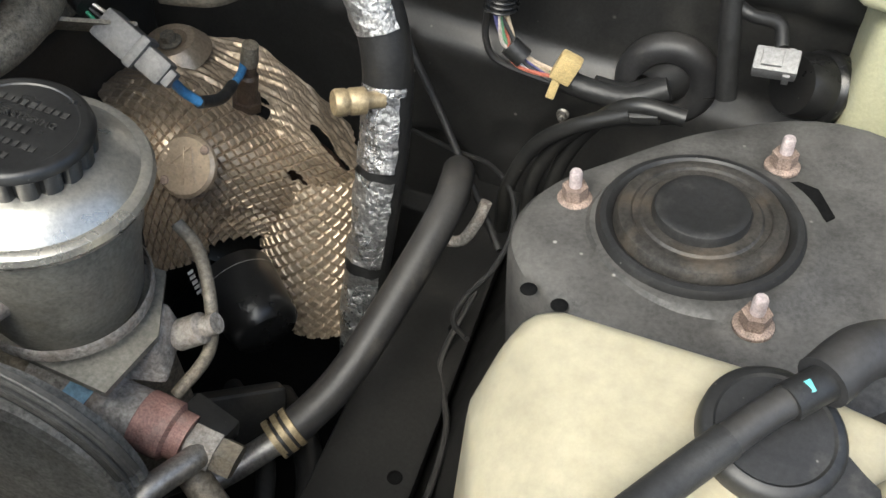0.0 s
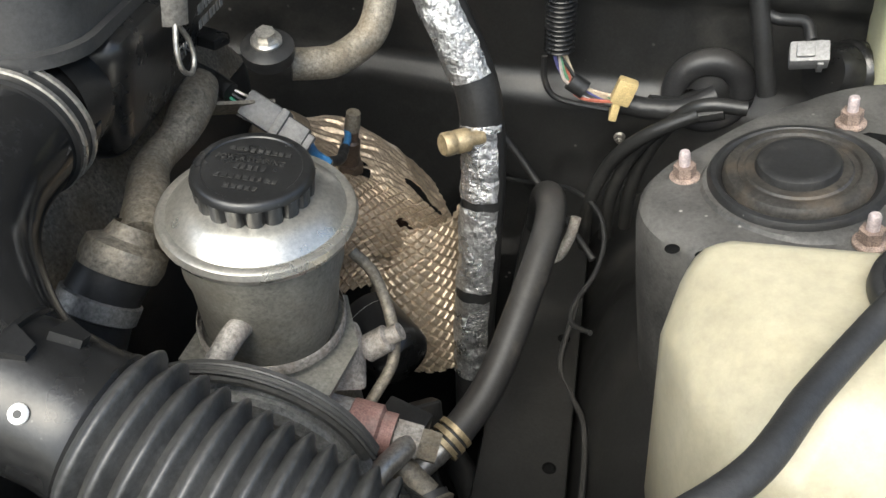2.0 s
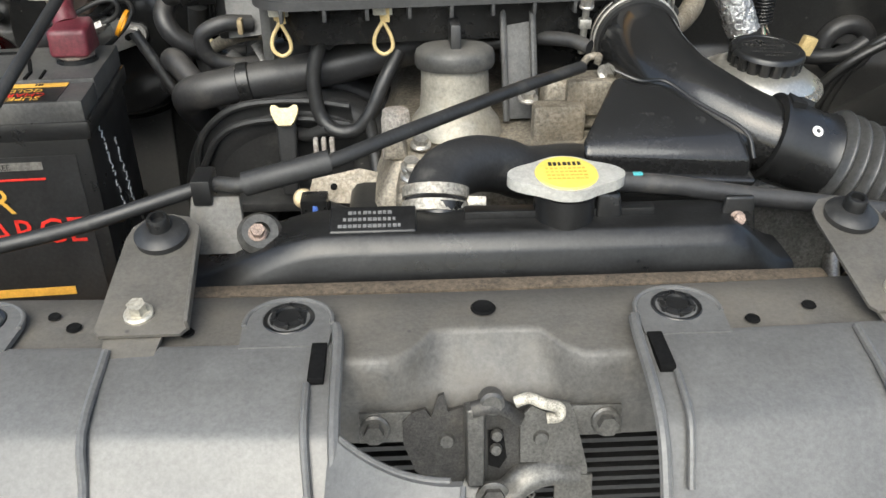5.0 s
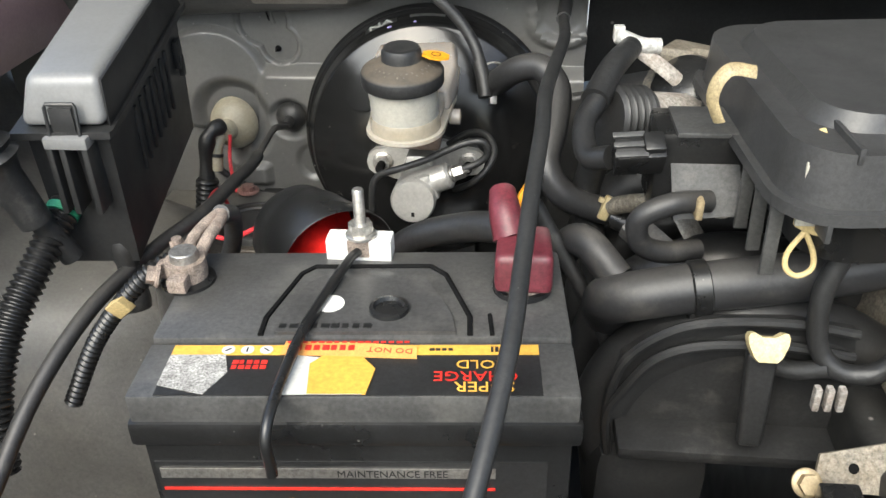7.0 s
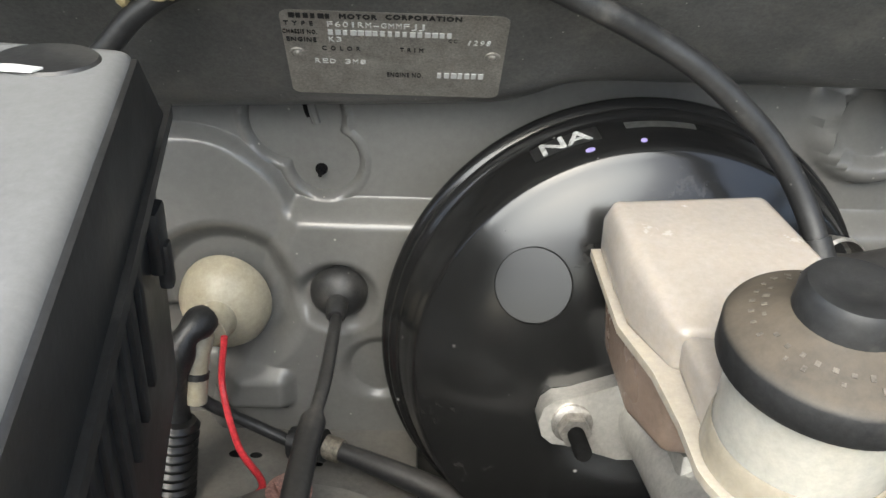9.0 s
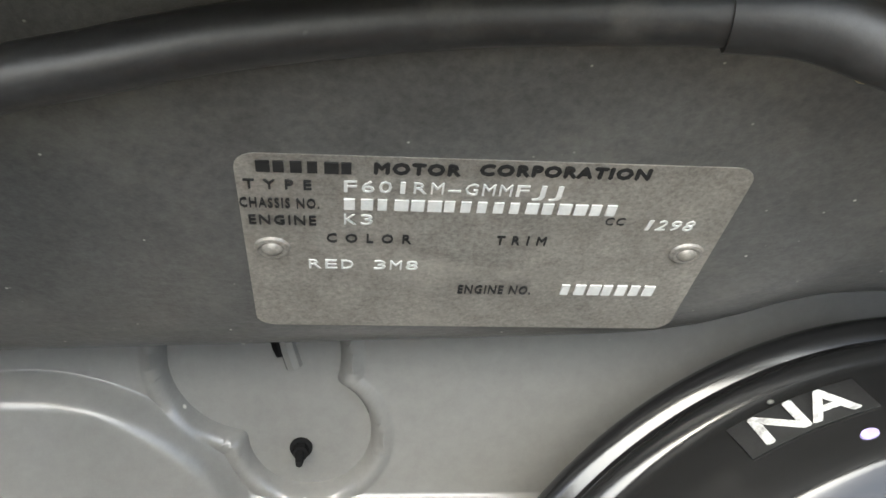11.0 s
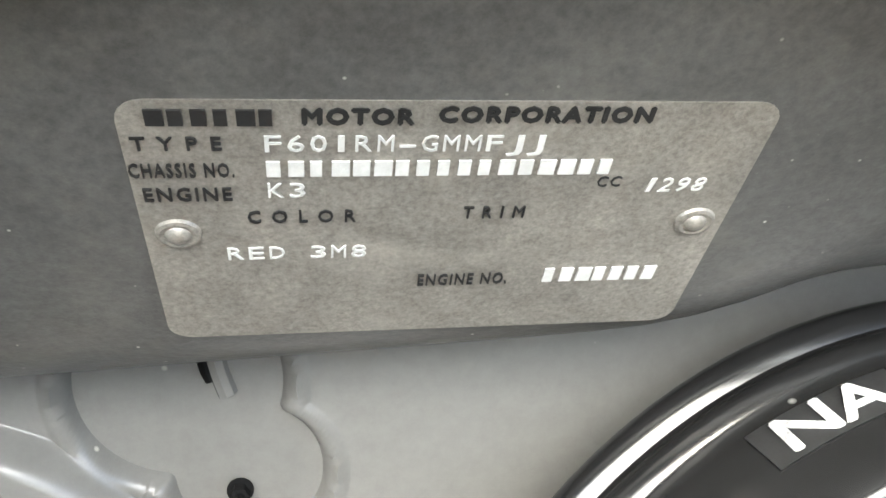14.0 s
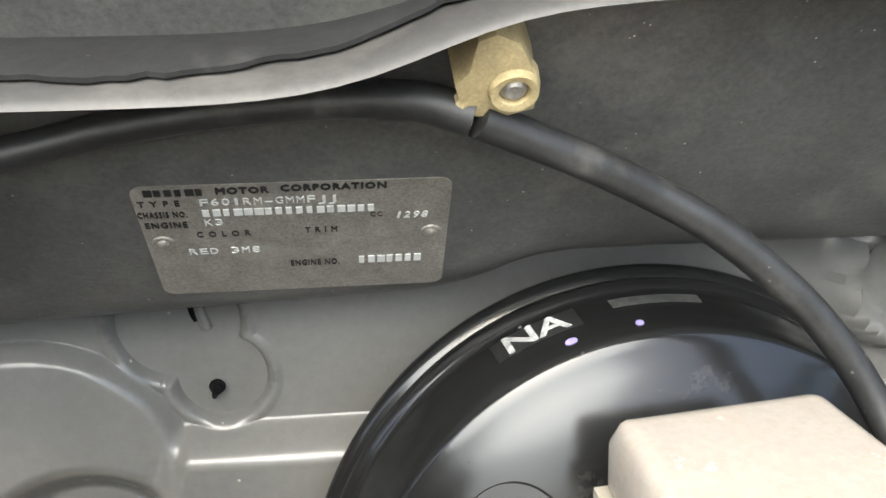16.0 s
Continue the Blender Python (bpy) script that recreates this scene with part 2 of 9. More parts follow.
DUST = (0.20, 0.188, 0.165)
BLACK_PLASTIC = surface("black_plastic", (0.013, 0.013, 0.013), 0.30, dust=DUST, dust_amount=0.09, dust_scale=22, spots=((0.17, 0.165, 0.15), 150))
DARK_PLASTIC = surface("dark_plastic", (0.02, 0.02, 0.02), 0.42, dust=DUST, dust_amount=0.13, dust_scale=20)
GLOSS_BLACK = surface("gloss_black_paint", (0.013, 0.013, 0.013), 0.29, var=0.1, dust=DUST, dust_amount=0.05, bump=0.04, spots=((0.35, 0.34, 0.32), 60))
RUBBER = surface("black_rubber", (0.019, 0.019, 0.019), 0.48, dust=DUST, dust_amount=0.17, dust_scale=30, spots=((0.2, 0.19, 0.17), 170))
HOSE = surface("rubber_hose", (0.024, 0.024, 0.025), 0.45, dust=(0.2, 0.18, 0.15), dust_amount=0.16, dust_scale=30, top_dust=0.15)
FOAM = surface("foam_sleeve", (0.024, 0.024, 0.024), 0.55, bump=0.4, bump_scale=900)
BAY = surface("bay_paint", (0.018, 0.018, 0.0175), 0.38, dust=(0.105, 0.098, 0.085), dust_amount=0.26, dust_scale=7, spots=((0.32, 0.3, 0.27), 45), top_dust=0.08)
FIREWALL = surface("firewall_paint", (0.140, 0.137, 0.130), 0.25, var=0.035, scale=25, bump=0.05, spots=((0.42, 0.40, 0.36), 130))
COWL = surface("cowl_paint", (0.074, 0.073, 0.070), 0.38, var=0.14, scale=60, dust=(0.20, 0.19, 0.165), dust_amount=0.28, dust_scale=34, bump=0.3, bump_scale=700, spots=((0.55, 0.53, 0.48), 260))
COWL.node_tree.nodes["Principled BSDF"].inputs["Specular IOR Level"].default_value = 0.42
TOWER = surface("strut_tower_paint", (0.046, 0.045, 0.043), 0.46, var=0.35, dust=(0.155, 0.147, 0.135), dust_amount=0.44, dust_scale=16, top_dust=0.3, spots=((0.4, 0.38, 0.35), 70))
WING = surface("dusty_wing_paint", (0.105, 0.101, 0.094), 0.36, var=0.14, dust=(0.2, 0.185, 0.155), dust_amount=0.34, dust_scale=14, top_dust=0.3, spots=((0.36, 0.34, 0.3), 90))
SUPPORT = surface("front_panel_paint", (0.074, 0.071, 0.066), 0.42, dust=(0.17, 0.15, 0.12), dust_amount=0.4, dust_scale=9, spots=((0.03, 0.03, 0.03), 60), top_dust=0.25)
GREY_PLASTIC = surface("grey_plastic", (0.108, 0.107, 0.104), 0.36, var=0.10, dust=(0.19, 0.19, 0.18), dust_amount=0.25, dust_scale=8, spots=((0.04, 0.04, 0.04), 55))
STEEL = surface("dull_steel", (0.42, 0.4, 0.37), 0.42, 0.85, dust=(0.2, 0.17, 0.13), dust_amount=0.25, dust_scale=40)
ZINC = surface("zinc_steel", (0.5, 0.48, 0.44), 0.35, 0.8, dust=(0.25, 0.2, 0.14), dust_amount=0.2, dust_scale=60)
RUST = surface("rusty_steel", (0.30, 0.225, 0.185), 0.6, 0.35, var=0.35, scale=120, dust=(0.32, 0.24, 0.2), dust_amount=0.4, dust_scale=90)
STUD = surface("pale_stud", (0.55, 0.47, 0.46), 0.5, 0.3, dust=(0.4, 0.28, 0.24), dust_amount=0.3, dust_scale=120)
ALU = surface("cast_aluminium", (0.42, 0.4, 0.37), 0.48, 0.7, dust=(0.22, 0.18, 0.12), dust_amount=0.35, dust_scale=25, bump=0.4, bump_scale=600)
CAST = surface("stained_casting", (0.23, 0.205, 0.165), 0.55, 0.35, var=0.3, dust=(0.2, 0.15, 0.09), dust_amount=0.45, dust_scale=22, bump=0.4, bump_scale=400)
PALE_CAST = surface("pale_oxide_casting", (0.34, 0.315, 0.285), 0.65, 0.15, var=0.3, dust=(0.2, 0.14, 0.10), dust_amount=0.45, dust_scale=60)
SILVER = surface("brushed_tin", (0.5, 0.48, 0.43), 0.3, 0.8, var=0.1, dust=(0.3, 0.22, 0.12), dust_amount=0.2, dust_scale=30, bump=0.05)
CAN = surface("painted_can", (0.24, 0.23, 0.2), 0.38, 0.3, dust=(0.2, 0.17, 0.12), dust_amount=0.35, dust_scale=18)
CREAM = surface("cream_tank_plastic", (0.385, 0.352, 0.255), 0.42, var=0.06, scale=12, dust=(0.42, 0.33, 0.18), dust_amount=0.16, dust_scale=18, sub=0.35, bump=0.1)
MILKY = surface("milky_plastic", (0.335, 0.30, 0.265), 0.20, var=0.04, dust=(0.29, 0.22, 0.165), dust_amount=0.12, dust_scale=14, sub=0.6)
AMBER = surface("brake_fluid_plastic", (0.25, 0.185, 0.145), 0.28, var=0.08, sub=0.3)
YELLOWED = surface("yellowed_nylon", (0.55, 0.42, 0.2), 0.45, var=0.15, scale=90)
ORANGE = surface("orange_plastic", (0.72, 0.3, 0.015), 0.4, var=0.08)
STICKER = surface("amber_sticker", (0.85, 0.4, 0.01), 0.45, var=0.05, dust=(0.5, 0.28, 0.05), dust_amount=0.1)
RED = surface("red_plastic", (0.6, 0.015, 0.012), 0.3, var=0.08)
WIRE_RED = surface("red_wire", (0.6, 0.04, 0.05), 0.4)
WIRE_BLUE = surface("blue_wire", (0.05, 0.2, 0.42), 0.45)
BOOT = surface("dark_red_boot", (0.12, 0.022, 0.03), 0.42, var=0.2, dust=(0.3, 0.2, 0.18), dust_amount=0.2, dust_scale=40)
WHITE = surface("white_plastic", (0.75, 0.74, 0.7), 0.45, var=0.05, dust=(0.4, 0.36, 0.3), dust_amount=0.15)
WHITE_PRINT = surface("white_print", (0.52, 0.52, 0.50), 0.5, var=0.05)
INK = surface("black_ink", (0.015, 0.015, 0.015), 0.5)
GOLD_PRINT = surface("gold_print", (0.65, 0.36, 0.06), 0.45, var=0.1)
RED_PRINT = surface("red_print", (0.6, 0.03, 0.02), 0.45)
YELLOW_LABEL = surface("yellow_label", (0.66, 0.52, 0.10), 0.5, var=0.08, dust=(0.5, 0.4, 0.1), dust_amount=0.15)
PLATE = surface("worn_plate_metal", (0.3, 0.28, 0.25), 0.46, 0.55, var=0.16, scale=120, dust=(0.46, 0.43, 0.38), dust_amount=0.36, dust_scale=85)
FOIL = surface("foil_tape", (0.55, 0.55, 0.55), 0.28, 0.85, var=0.25, bump=1.0, bump_scale=130, grain=0.005)
TAPE = surface("black_tape", (0.02, 0.02, 0.02), 0.45, bump=0.5, bump_scale=90, grain=0.002)
BRASS = surface("brass_cap", (0.42, 0.33, 0.2), 0.45, 0.5, dust=(0.25, 0.2, 0.13), dust_amount=0.3, dust_scale=60)
HEAT = surface("bronze_heat_shield", (0.52, 0.42, 0.31), 0.38, 0.62, var=0.12, dust=(0.28, 0.19, 0.12), dust_amount=0.2, dust_scale=18, bump=0.2)
BROWN_FOAM = surface("brown_seal_foam", (0.085, 0.065, 0.045), 0.9, bump=0.6, bump_scale=500, var=0.3)
CORE = surface("radiator_fins", (0.02, 0.02, 0.02), 0.5)
GROUND = surface("concrete", (0.52, 0.51, 0.48), 0.85, scale=3, dust=(0.3, 0.29, 0.27), dust_amount=0.3, dust_scale=1.2, bump_scale=60)
BODY_RED = surface("body_paint", (0.3, 0.2, 0.2), 0.25, var=0.04, coat=0.6, bump=0.0)
PALE_PAINT = surface("grey_primer_edge", (0.047, 0.045, 0.043), 0.5, var=0.1, dust=(0.22, 0.2, 0.18), dust_amount=0.25)
BLUE_MARK = surface("teal_paint_mark", (0.08, 0.4, 0.42), 0.5)
GREEN = surface("green_tape", (0.03, 0.3, 0.16), 0.45)
TAN = surface("tan_label_tape", (0.55, 0.42, 0.24), 0.6, var=0.1)
GREY_CONN = surface("grey_connector", (0.16, 0.155, 0.15), 0.5, dust=(0.25, 0.22, 0.18), dust_amount=0.3, dust_scale=50)
COPPER = surface("pink_oxide_brass", (0.36, 0.2, 0.17), 0.6, 0.25, var=0.25, scale=90, dust=(0.42, 0.36, 0.32), dust_amount=0.35, dust_scale=60)
PAD = surface("translucent_grommet", (0.35, 0.315, 0.235), 0.4, var=0.08, sub=0.3)
# Flat black for metal and tar; it also paints the dark inside holes
BLACK = surface("black_metal_and_hole_dark", (0.008, 0.008, 0.008), 0.95, bump=0)
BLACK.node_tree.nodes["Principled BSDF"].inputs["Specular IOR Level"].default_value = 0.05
DULL_ALU = surface("dull_aluminium", (0.58, 0.57, 0.53), 0.42, 0.45, var=0.1, dust=(0.35, 0.33, 0.29), dust_amount=0.2, dust_scale=50)
CLEAR_BLUE = surface("blue_connector_lock", (0.08, 0.16, 0.5), 0.4)

# ---- ground and the shell of the bay ----
solid("ground", box((-40, -40, -0.1), (40, 40, 0), 0), GROUND, "plain grey concrete ground under the car", "ground", kind="structure")


def step(d, w):
    """0 to 1 across an edge of width w."""
    f = min(1.0, max(0.0, 0.5 + d / w))
    return f * f * (3 - 2 * f)


def firewall_left():
    """The pressed panel behind the brake booster, with its raised lobes and wells."""
    rows = []
    zs = [0.34 + 0.42 * k / 30 for k in range(30)] + [0.76 + 0.20 * k / 300 for k in range(300)] + [0.96 + 0.07 * k / 8 for k in range(9)]
    xs = [-0.80 + 0.18 * k / 30 for k in range(30)] + [-0.62 + 0.18 * k / 280 for k in range(280)] + [-0.44 + 0.20 * k / 40 for k in range(41)]
    for z in zs:
        row = []
        for x in xs:
            y = 0.648
            # the lower part stands forward behind the cable grommet
            low = step(0.8905 - z, 0.013) * step(x + 0.5425 - 0.36 * min(0.0, z - 0.885), 0.013)
            y -= 0.014 * low
            # round bulge about the loom grommet
            d = math.hypot(x + 0.592, z - 0.877)
            dome = step(0.0522 - d, 0.007)
            y -= (1 - low) * (0.006 * dome + 0.007 * max(0.0, 1 - (d / 0.056) ** 2))
            y += 0.012 * step(0.037 - math.hypot(x + 0.577, (z - 0.840) * 0.92), 0.016)
            y += 0.006 * step(0.0195 - math.hypot(x + 0.5185, z - 0.8445), 0.008)
            # two overlapping lobes pressed in behind a fine rolled edge
            da, db = math.hypot(x + 0.524, z - 0.914), math.hypot(x + 0.538, z - 0.936)
            inside = max(0.0185 - da, 0.0242 - db)
            y += (1 - low) * (1 - dome) * (0.0036 * step(inside, 0.0026) - 0.0011 * math.exp(-((inside + 0.001) / 0.0015) ** 2))
            # stiffening dents lower down
            y -= 0.007 * step(0.010 - abs(z - 0.786), 0.008) * step(0.020 - abs(x + 0.566), 0.010)
            y += 0.004 * step(0.019 - math.hypot(x + 0.497, z - 0.800), 0.008)
            y -= 0.010 * step(0.030 - math.hypot(x + 0.262, z - 0.945), 0.008) - 0.008 * step(0.022 - math.hypot(x + 0.262, z - 0.945), 0.006)
            row.append((x, y, z))
        rows.append(row)
    return thick(sheet(rows), 0.002)


solid("firewall_1", firewall_left(), FIREWALL, "pressed grey-brown painted steel bulkhead behind the brake booster", "bulkhead", kind="structure", angle=60)


def firewall_right():
    rows = []
    for k in range(101):
        z = 0.34 + 0.72 * k / 100
        row = []
        for i in range(181):
            x = -0.244 + 1.02 * i / 180
            y = 0.688 + 0.018 * step(z - 0.755, 0.03) - 0.012 * step(z - 0.85, 0.02)
            for cx, cz, r, h in ((0.475, 0.683, 0.021, -0.004), (0.432, 0.668, 0.018, -0.003), (0.36, 0.60, 0.05, -0.01)):
                d = math.hypot(x - cx, z - cz)
                y -= h * step(r - d, 0.003)
            y += 0.02 * math.exp(-(((x - 0.2) / 0.1) ** 2 + ((z - 0.7) / 0.12) ** 2))
            row.append((x, y, z))
        rows.append(row)
    return thick(sheet(rows), 0.002)


place = TOWER_SIDE
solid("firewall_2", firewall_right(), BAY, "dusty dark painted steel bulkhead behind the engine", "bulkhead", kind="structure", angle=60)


def cowl_panel():
    """The leaning panel over the bulkhead that carries the maker's plate."""
    rows = []
    for up, back in ((0.0, 0.0090), (0.0012, 0.0062), (0.0030, 0.0038), (0.0055, 0.0018), (0.0090, 0.0005), (0.014, 0.0), (0.03, 0.0), (0.06, 0.0), (0.10, 0.0), (0.15, 0.0)):
        row = []
        for i in range(201):
            x = -0.80 + 1.6 * i / 200
            low = 0.9493 + 0.06 * (min(x, -0.44) + 0.58) + 0.0150 / (1 + math.exp(-(x + 0.4285) / 0.0065))
            z = low + up
            row.append((x, 0.5975 - (z - 0.98375) * 0.70 + back, z))
        rows.append(row)
    rows.insert(0, [(x, 0.66, z + 0.003) for x, y, z in rows[0]])
    return thick(sheet(rows), 0.002)


place = HERE
solid("cowl_panel", cowl_panel(), COWL, "dusty dark grey painted cowl panel leaning over the bulkhead", "panel", kind="structure", angle=50)


def edge_height(x):
    return 1.0325 + 0.020 / (1 + math.exp(-(x + 0.458) / 0.013)) + 0.03 * max(0.0, x + 0.42)


def cowl_edge():
    rows = []
    for dy, dz in ((0.028, 0.004), (0.004, -0.0005), (0.0, 0.0), (0.001, 0.002), (0.012, 0.0055), (0.03, 0.011), (0.08, 0.02)):
        rows.append([(-0.8 + 1.2 * i / 160, 0.530 + dy, edge_height(-0.8 + 1.2 * i / 160) + dz) for i in range(161)])
    return thick(sheet(rows), 0.001)


def torn_seal():
    """What is left of the cowl's rubber seal, torn along its lower edge."""
    rows = []
    for f in (0.0, 0.3, 0.65, 1.0):
        row = []
        for i in range(321):
            x = -0.8 + 1.2 * i / 320
            torn = 0.0035 * noise.noise(Vector((x * 60, 1, 0))) + 0.0022 * noise.noise(Vector((x * 230, 5, 0)))
            dy = (0.0062 + torn + 0.006 / (1 + math.exp(-(x + 0.49) / 0.01))) * (1 - f) + 0.024 * f
            row.append((x, 0.530 + dy, edge_height(x) + 0.0035 + dy * 0.36 + 0.0006 * math.sin(f * 3.1)))
        rows.append(row)
    return thick(sheet(rows), 0.0012)


solid("cowl_edge", cowl_edge(), PALE_PAINT, "pale grey painted steel edge of the cowl top", "panel", kind="structure", angle=60)
solid("cowl_foam", tube([(-0.8, 0.562, 1.0495), (-0.6, 0.562, 1.0495), (-0.50, 0.562, 1.050), (-0.455, 0.566, 1.062), (-0.40, 0.57, 1.073), (0.3, 0.57, 1.085)], 0.0075, 10), surface("grey_brown_foam", (0.12, 0.11, 0.09), 0.9, var=0.35, scale=150, bump=0.6, bump_scale=500), "old grey-brown foam along the cowl edge", "seal", kind="structure")
solid("cowl_seal", torn_seal(), RUBBER, "worn black rubber seal along the cowl edge", "seal", kind="structure")


def inner_fender(side):
    """The wheel-arch side of the bay, from the front panel back to the bulkhead."""
    rows = []
    for k in range(31):
        y = -0.1 + 0.82 * k / 30
        bulge = math.exp(-((y - 0.47) / 0.10) ** 4)
        prof = [(0.45, 0.345), (0.455, 0.56), (0.50 - 0.02 * bulge, 0.64), (0.60 - 0.10 * bulge, 0.70), (0.69 - 0.165 * bulge, 0.76), (0.71 - 0.16 * bulge, 0.79), (0.72 - 0.08 * bulge, 0.80), (0.80, 0.86), (0.82, 0.96)]
        rows.append([(side * x, y, z) for x, z in prof])
    return thick(sheet(rows), 0.002)


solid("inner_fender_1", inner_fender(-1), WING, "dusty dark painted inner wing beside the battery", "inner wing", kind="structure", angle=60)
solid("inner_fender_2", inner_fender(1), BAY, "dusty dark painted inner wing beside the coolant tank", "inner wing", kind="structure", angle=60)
solid("outer_wing", box((-0.90, -0.1, 0.93), (-0.705, 0.75, 1.0), 0.02), BODY_RED, "glossy painted outer wing beside the fuse box", "wing", kind="structure")

# hood is never in view; added to block sky above and behind
hood = hull([(-0.70, 0.66, 1.115), (0.70, 0.66, 1.115), (-0.70, 0.64, 1.105), (0.70, 0.64, 1.105), (-0.66, 0.10, 1.90), (0.66, 0.10, 1.90), (-0.66, 0.08, 1.89), (0.66, 0.08, 1.89)], 0.004, 2)
solid("hood", hood, BAY, "plain raised hood, out of view, shading the bay", "hood", kind="structure")
# added black floor, keeps ground and light from showing below the engine
solid("undertray", box((-0.7, -0.08, 0.34), (0.7, 0.72, 0.36), 0.004), BLACK, "black sheet added under the engine to keep the bay dark", "undertray", kind="structure")

# two added panels that stop front light from reaching deep into the bay
for k, s in enumerate((-1, 1)):
    solid("closing_wall_%d" % (k + 1), box((min(s * 0.33, s * 0.75), -0.03, 0.345), (max(s * 0.33, s * 0.75), -0.01, 0.80), 0.004), BLACK, "plain black panel added below the front panel to darken the bay", "wall", kind="structure")

place = TOWER_SIDE
# frame rail that runs back beside the engine
rail = thing("frame_rail", (0.44, 0.3, 0.5), "dark painted steel frame rail with small holes", "frame rail")
part("rail_body", box((-0.035, -0.36, -0.05), (0.035, 0.36, 0.05), 0.006, Matrix.Translation((0.425, 0.34, 0.56))), BAY, rail)
for y in (0.36, 0.5, 0.22):
    part("hole_rim", lathe([(0, 0), (0.004, 0), (0.0045, 0.0008), (0.0055, 0.0004)], Matrix.Translation((0.445, y, 0.6105)), 16), BLACK, rail)
place = HERE
for x in (-0.425,):
    solid("frame_rail", box((-0.46, -0.05, 0.50), (-0.39, 0.64, 0.61), 0.006), BAY, "dark painted steel frame rail under the battery", "frame rail")


def front_panel():
    """Top panel of the core support, with its recess round the latch."""
    def edge(x):
        a = min(1.0, max(0.0, (abs(x) - 0.027) / 0.020))
        return -0.017 - 0.023 * (a * a * (3 - 2 * a))
    rows = []
    for i in range(161):
        x = -0.8 + 1.6 * i / 160
        e = edge(x)
        sweep = 0.05 * (abs(x) / 0.8) ** 2
        pts = [(0.022, 0.800), (0.022, 0.846), (0.018, 0.850), (0.0, 0.850), (e + 0.004, 0.850), (e + 0.0012, 0.8494), (e - 0.0010, 0.847), (e - 0.0030, 0.840), (min(e - 0.005, -0.036), 0.828), (-0.042, 0.814), (-0.042, 0.795)]
        rows.append([(x, y + sweep, z) for y, z in pts])
    return thick(sheet(rows), 0.0015)


place = FRONT_SIDE
front = solid("front_panel", front_panel(), SUPPORT, "dusty grey-brown painted steel panel across the bay's front", "core support", kind="structure", angle=45)
# holes are black discs, their inner shade put into the colour
for x, y, r in ((0.0, 0.0, 0.0062), (0.182, -0.010, 0.0035), (0.146, -0.020, 0.0036), (-0.160, -0.016, 0.0036), (-0.222, -0.010, 0.0036), (-0.236, 0.0, 0.003)):
    part("hole", lathe([(0, 0.0006), (r * 0.86, 0.0006), (r, 0.0012), (r * 1.15, 0.0002)], Matrix.Translation((x, y + 0.05 * (abs(x) / 0.8) ** 2, 0.8512)), 20), BLACK, front)
solid("seal_strip", box((-0.2, 0.024, 0.82), (0.21, 0.036, 0.848), 0.003), BROWN_FOAM, "dirty brown foam strip behind the front panel", "seal", kind="structure")

# the condenser's fins below the latch
fins = thing("condenser", (0, 0.0, 0.4), "dark finned condenser behind the front panel", "condenser")
for k in range(26):
    part("fin", box((-0.32, -0.012, 0.815 - k * 0.008), (0.32, -0.004, 0.8185 - k * 0.008), 0), CORE, fins, smooth=False)
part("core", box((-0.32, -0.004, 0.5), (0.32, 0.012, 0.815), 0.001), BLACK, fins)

# ---- suspension tower beside the coolant tank ----
def tower_top(side, c):
    """Rounded top plate of a suspension tower, with its skirt."""
    poly = []
    for i in range(64):
        a = math.tau * i / 64
        r = (0.098 if side > 0 else 0.080) + 0.012 * math.cos(3 * (a - radians(60)))
        if side > 0:
            r += 0.055 * max(0.0, math.cos(a - radians(14))) ** 2 - 0.020 * max(0.0, math.cos(a - radians(180))) ** 1.5
        poly.append((r * math.cos(a), r * math.sin(a)))
    bm = bmesh.new()
    rings = []
    ox, oy = (0.006, 0.016) if side > 0 else (0.0, 0.0)
    for f, z in ((0.0, -0.012), (0.0, 0.0), (0.06, 0.0025), (0.16, 0.0022), (0.20, 0.0), (0.55, 0.0006), (0.86, -0.001), (0.955, -0.005), (1.0, -0.016), (1.03, -0.06), (1.07, -0.40)):
        ring = []
        for i, (x, y) in enumerate(poly):
            a = math.tau * i / 64
            cx, cy = ox + 0.0475 * math.cos(a), oy + 0.0475 * math.sin(a)
            px, py = cx + (x - cx) * f, cy + (y - cy) * f
            far = max(0.0, math.hypot(px, py) - 0.11) if side > 0 else 0.0
            ring.append(bm.verts.new((px, py, z + far * 0.35 * (1 if z > -0.01 else 0))))
        rings.append(ring)
    for a, b in zip(rings, rings[1:]):
        for i in range(64):
            bm.faces.new((a[i], a[(i + 1) % 64], b[(i + 1) % 64], b[i]))
    bm.transform(c)
    return bm


def dust_cap(c, label):
    cap = thing("strut_dust_cap", c.translation, label, "dust cap")
    m = c @ Matrix.Diagonal((0.87, 0.87, 1.0, 1))
    part("rim", lathe([(0.0605, -0.004), (0.0605, 0.003), (0.058, 0.0065), (0.0545, 0.0068), (0.052, 0.005), (0.0505, 0.003), (0.0495, 0.003)], m, 56), RUBBER, cap)
    part("disc", lathe([(0.0505, 0.002), (0.0500, 0.006), (0.0475, 0.0095), (0.043, 0.0108), (0.0405, 0.0103), (0.0395, 0.0088), (0.036, 0.0085), (0.0345, 0.0096), (0.028, 0.0096)], m, 56), surface("dusty_rubber", (0.036, 0.033, 0.029), 0.5, var=0.35, dust=(0.13, 0.095, 0.06), dust_amount=0.42, dust_scale=26), cap)
    part("knob", lathe([(0.0285, 0.008), (0.0282, 0.0125), (0.0272, 0.0147), (0.025, 0.0156), (0.021, 0.0152), (0.012, 0.0142), (0.0, 0.014)], m, 48), RUBBER, cap)
    return cap


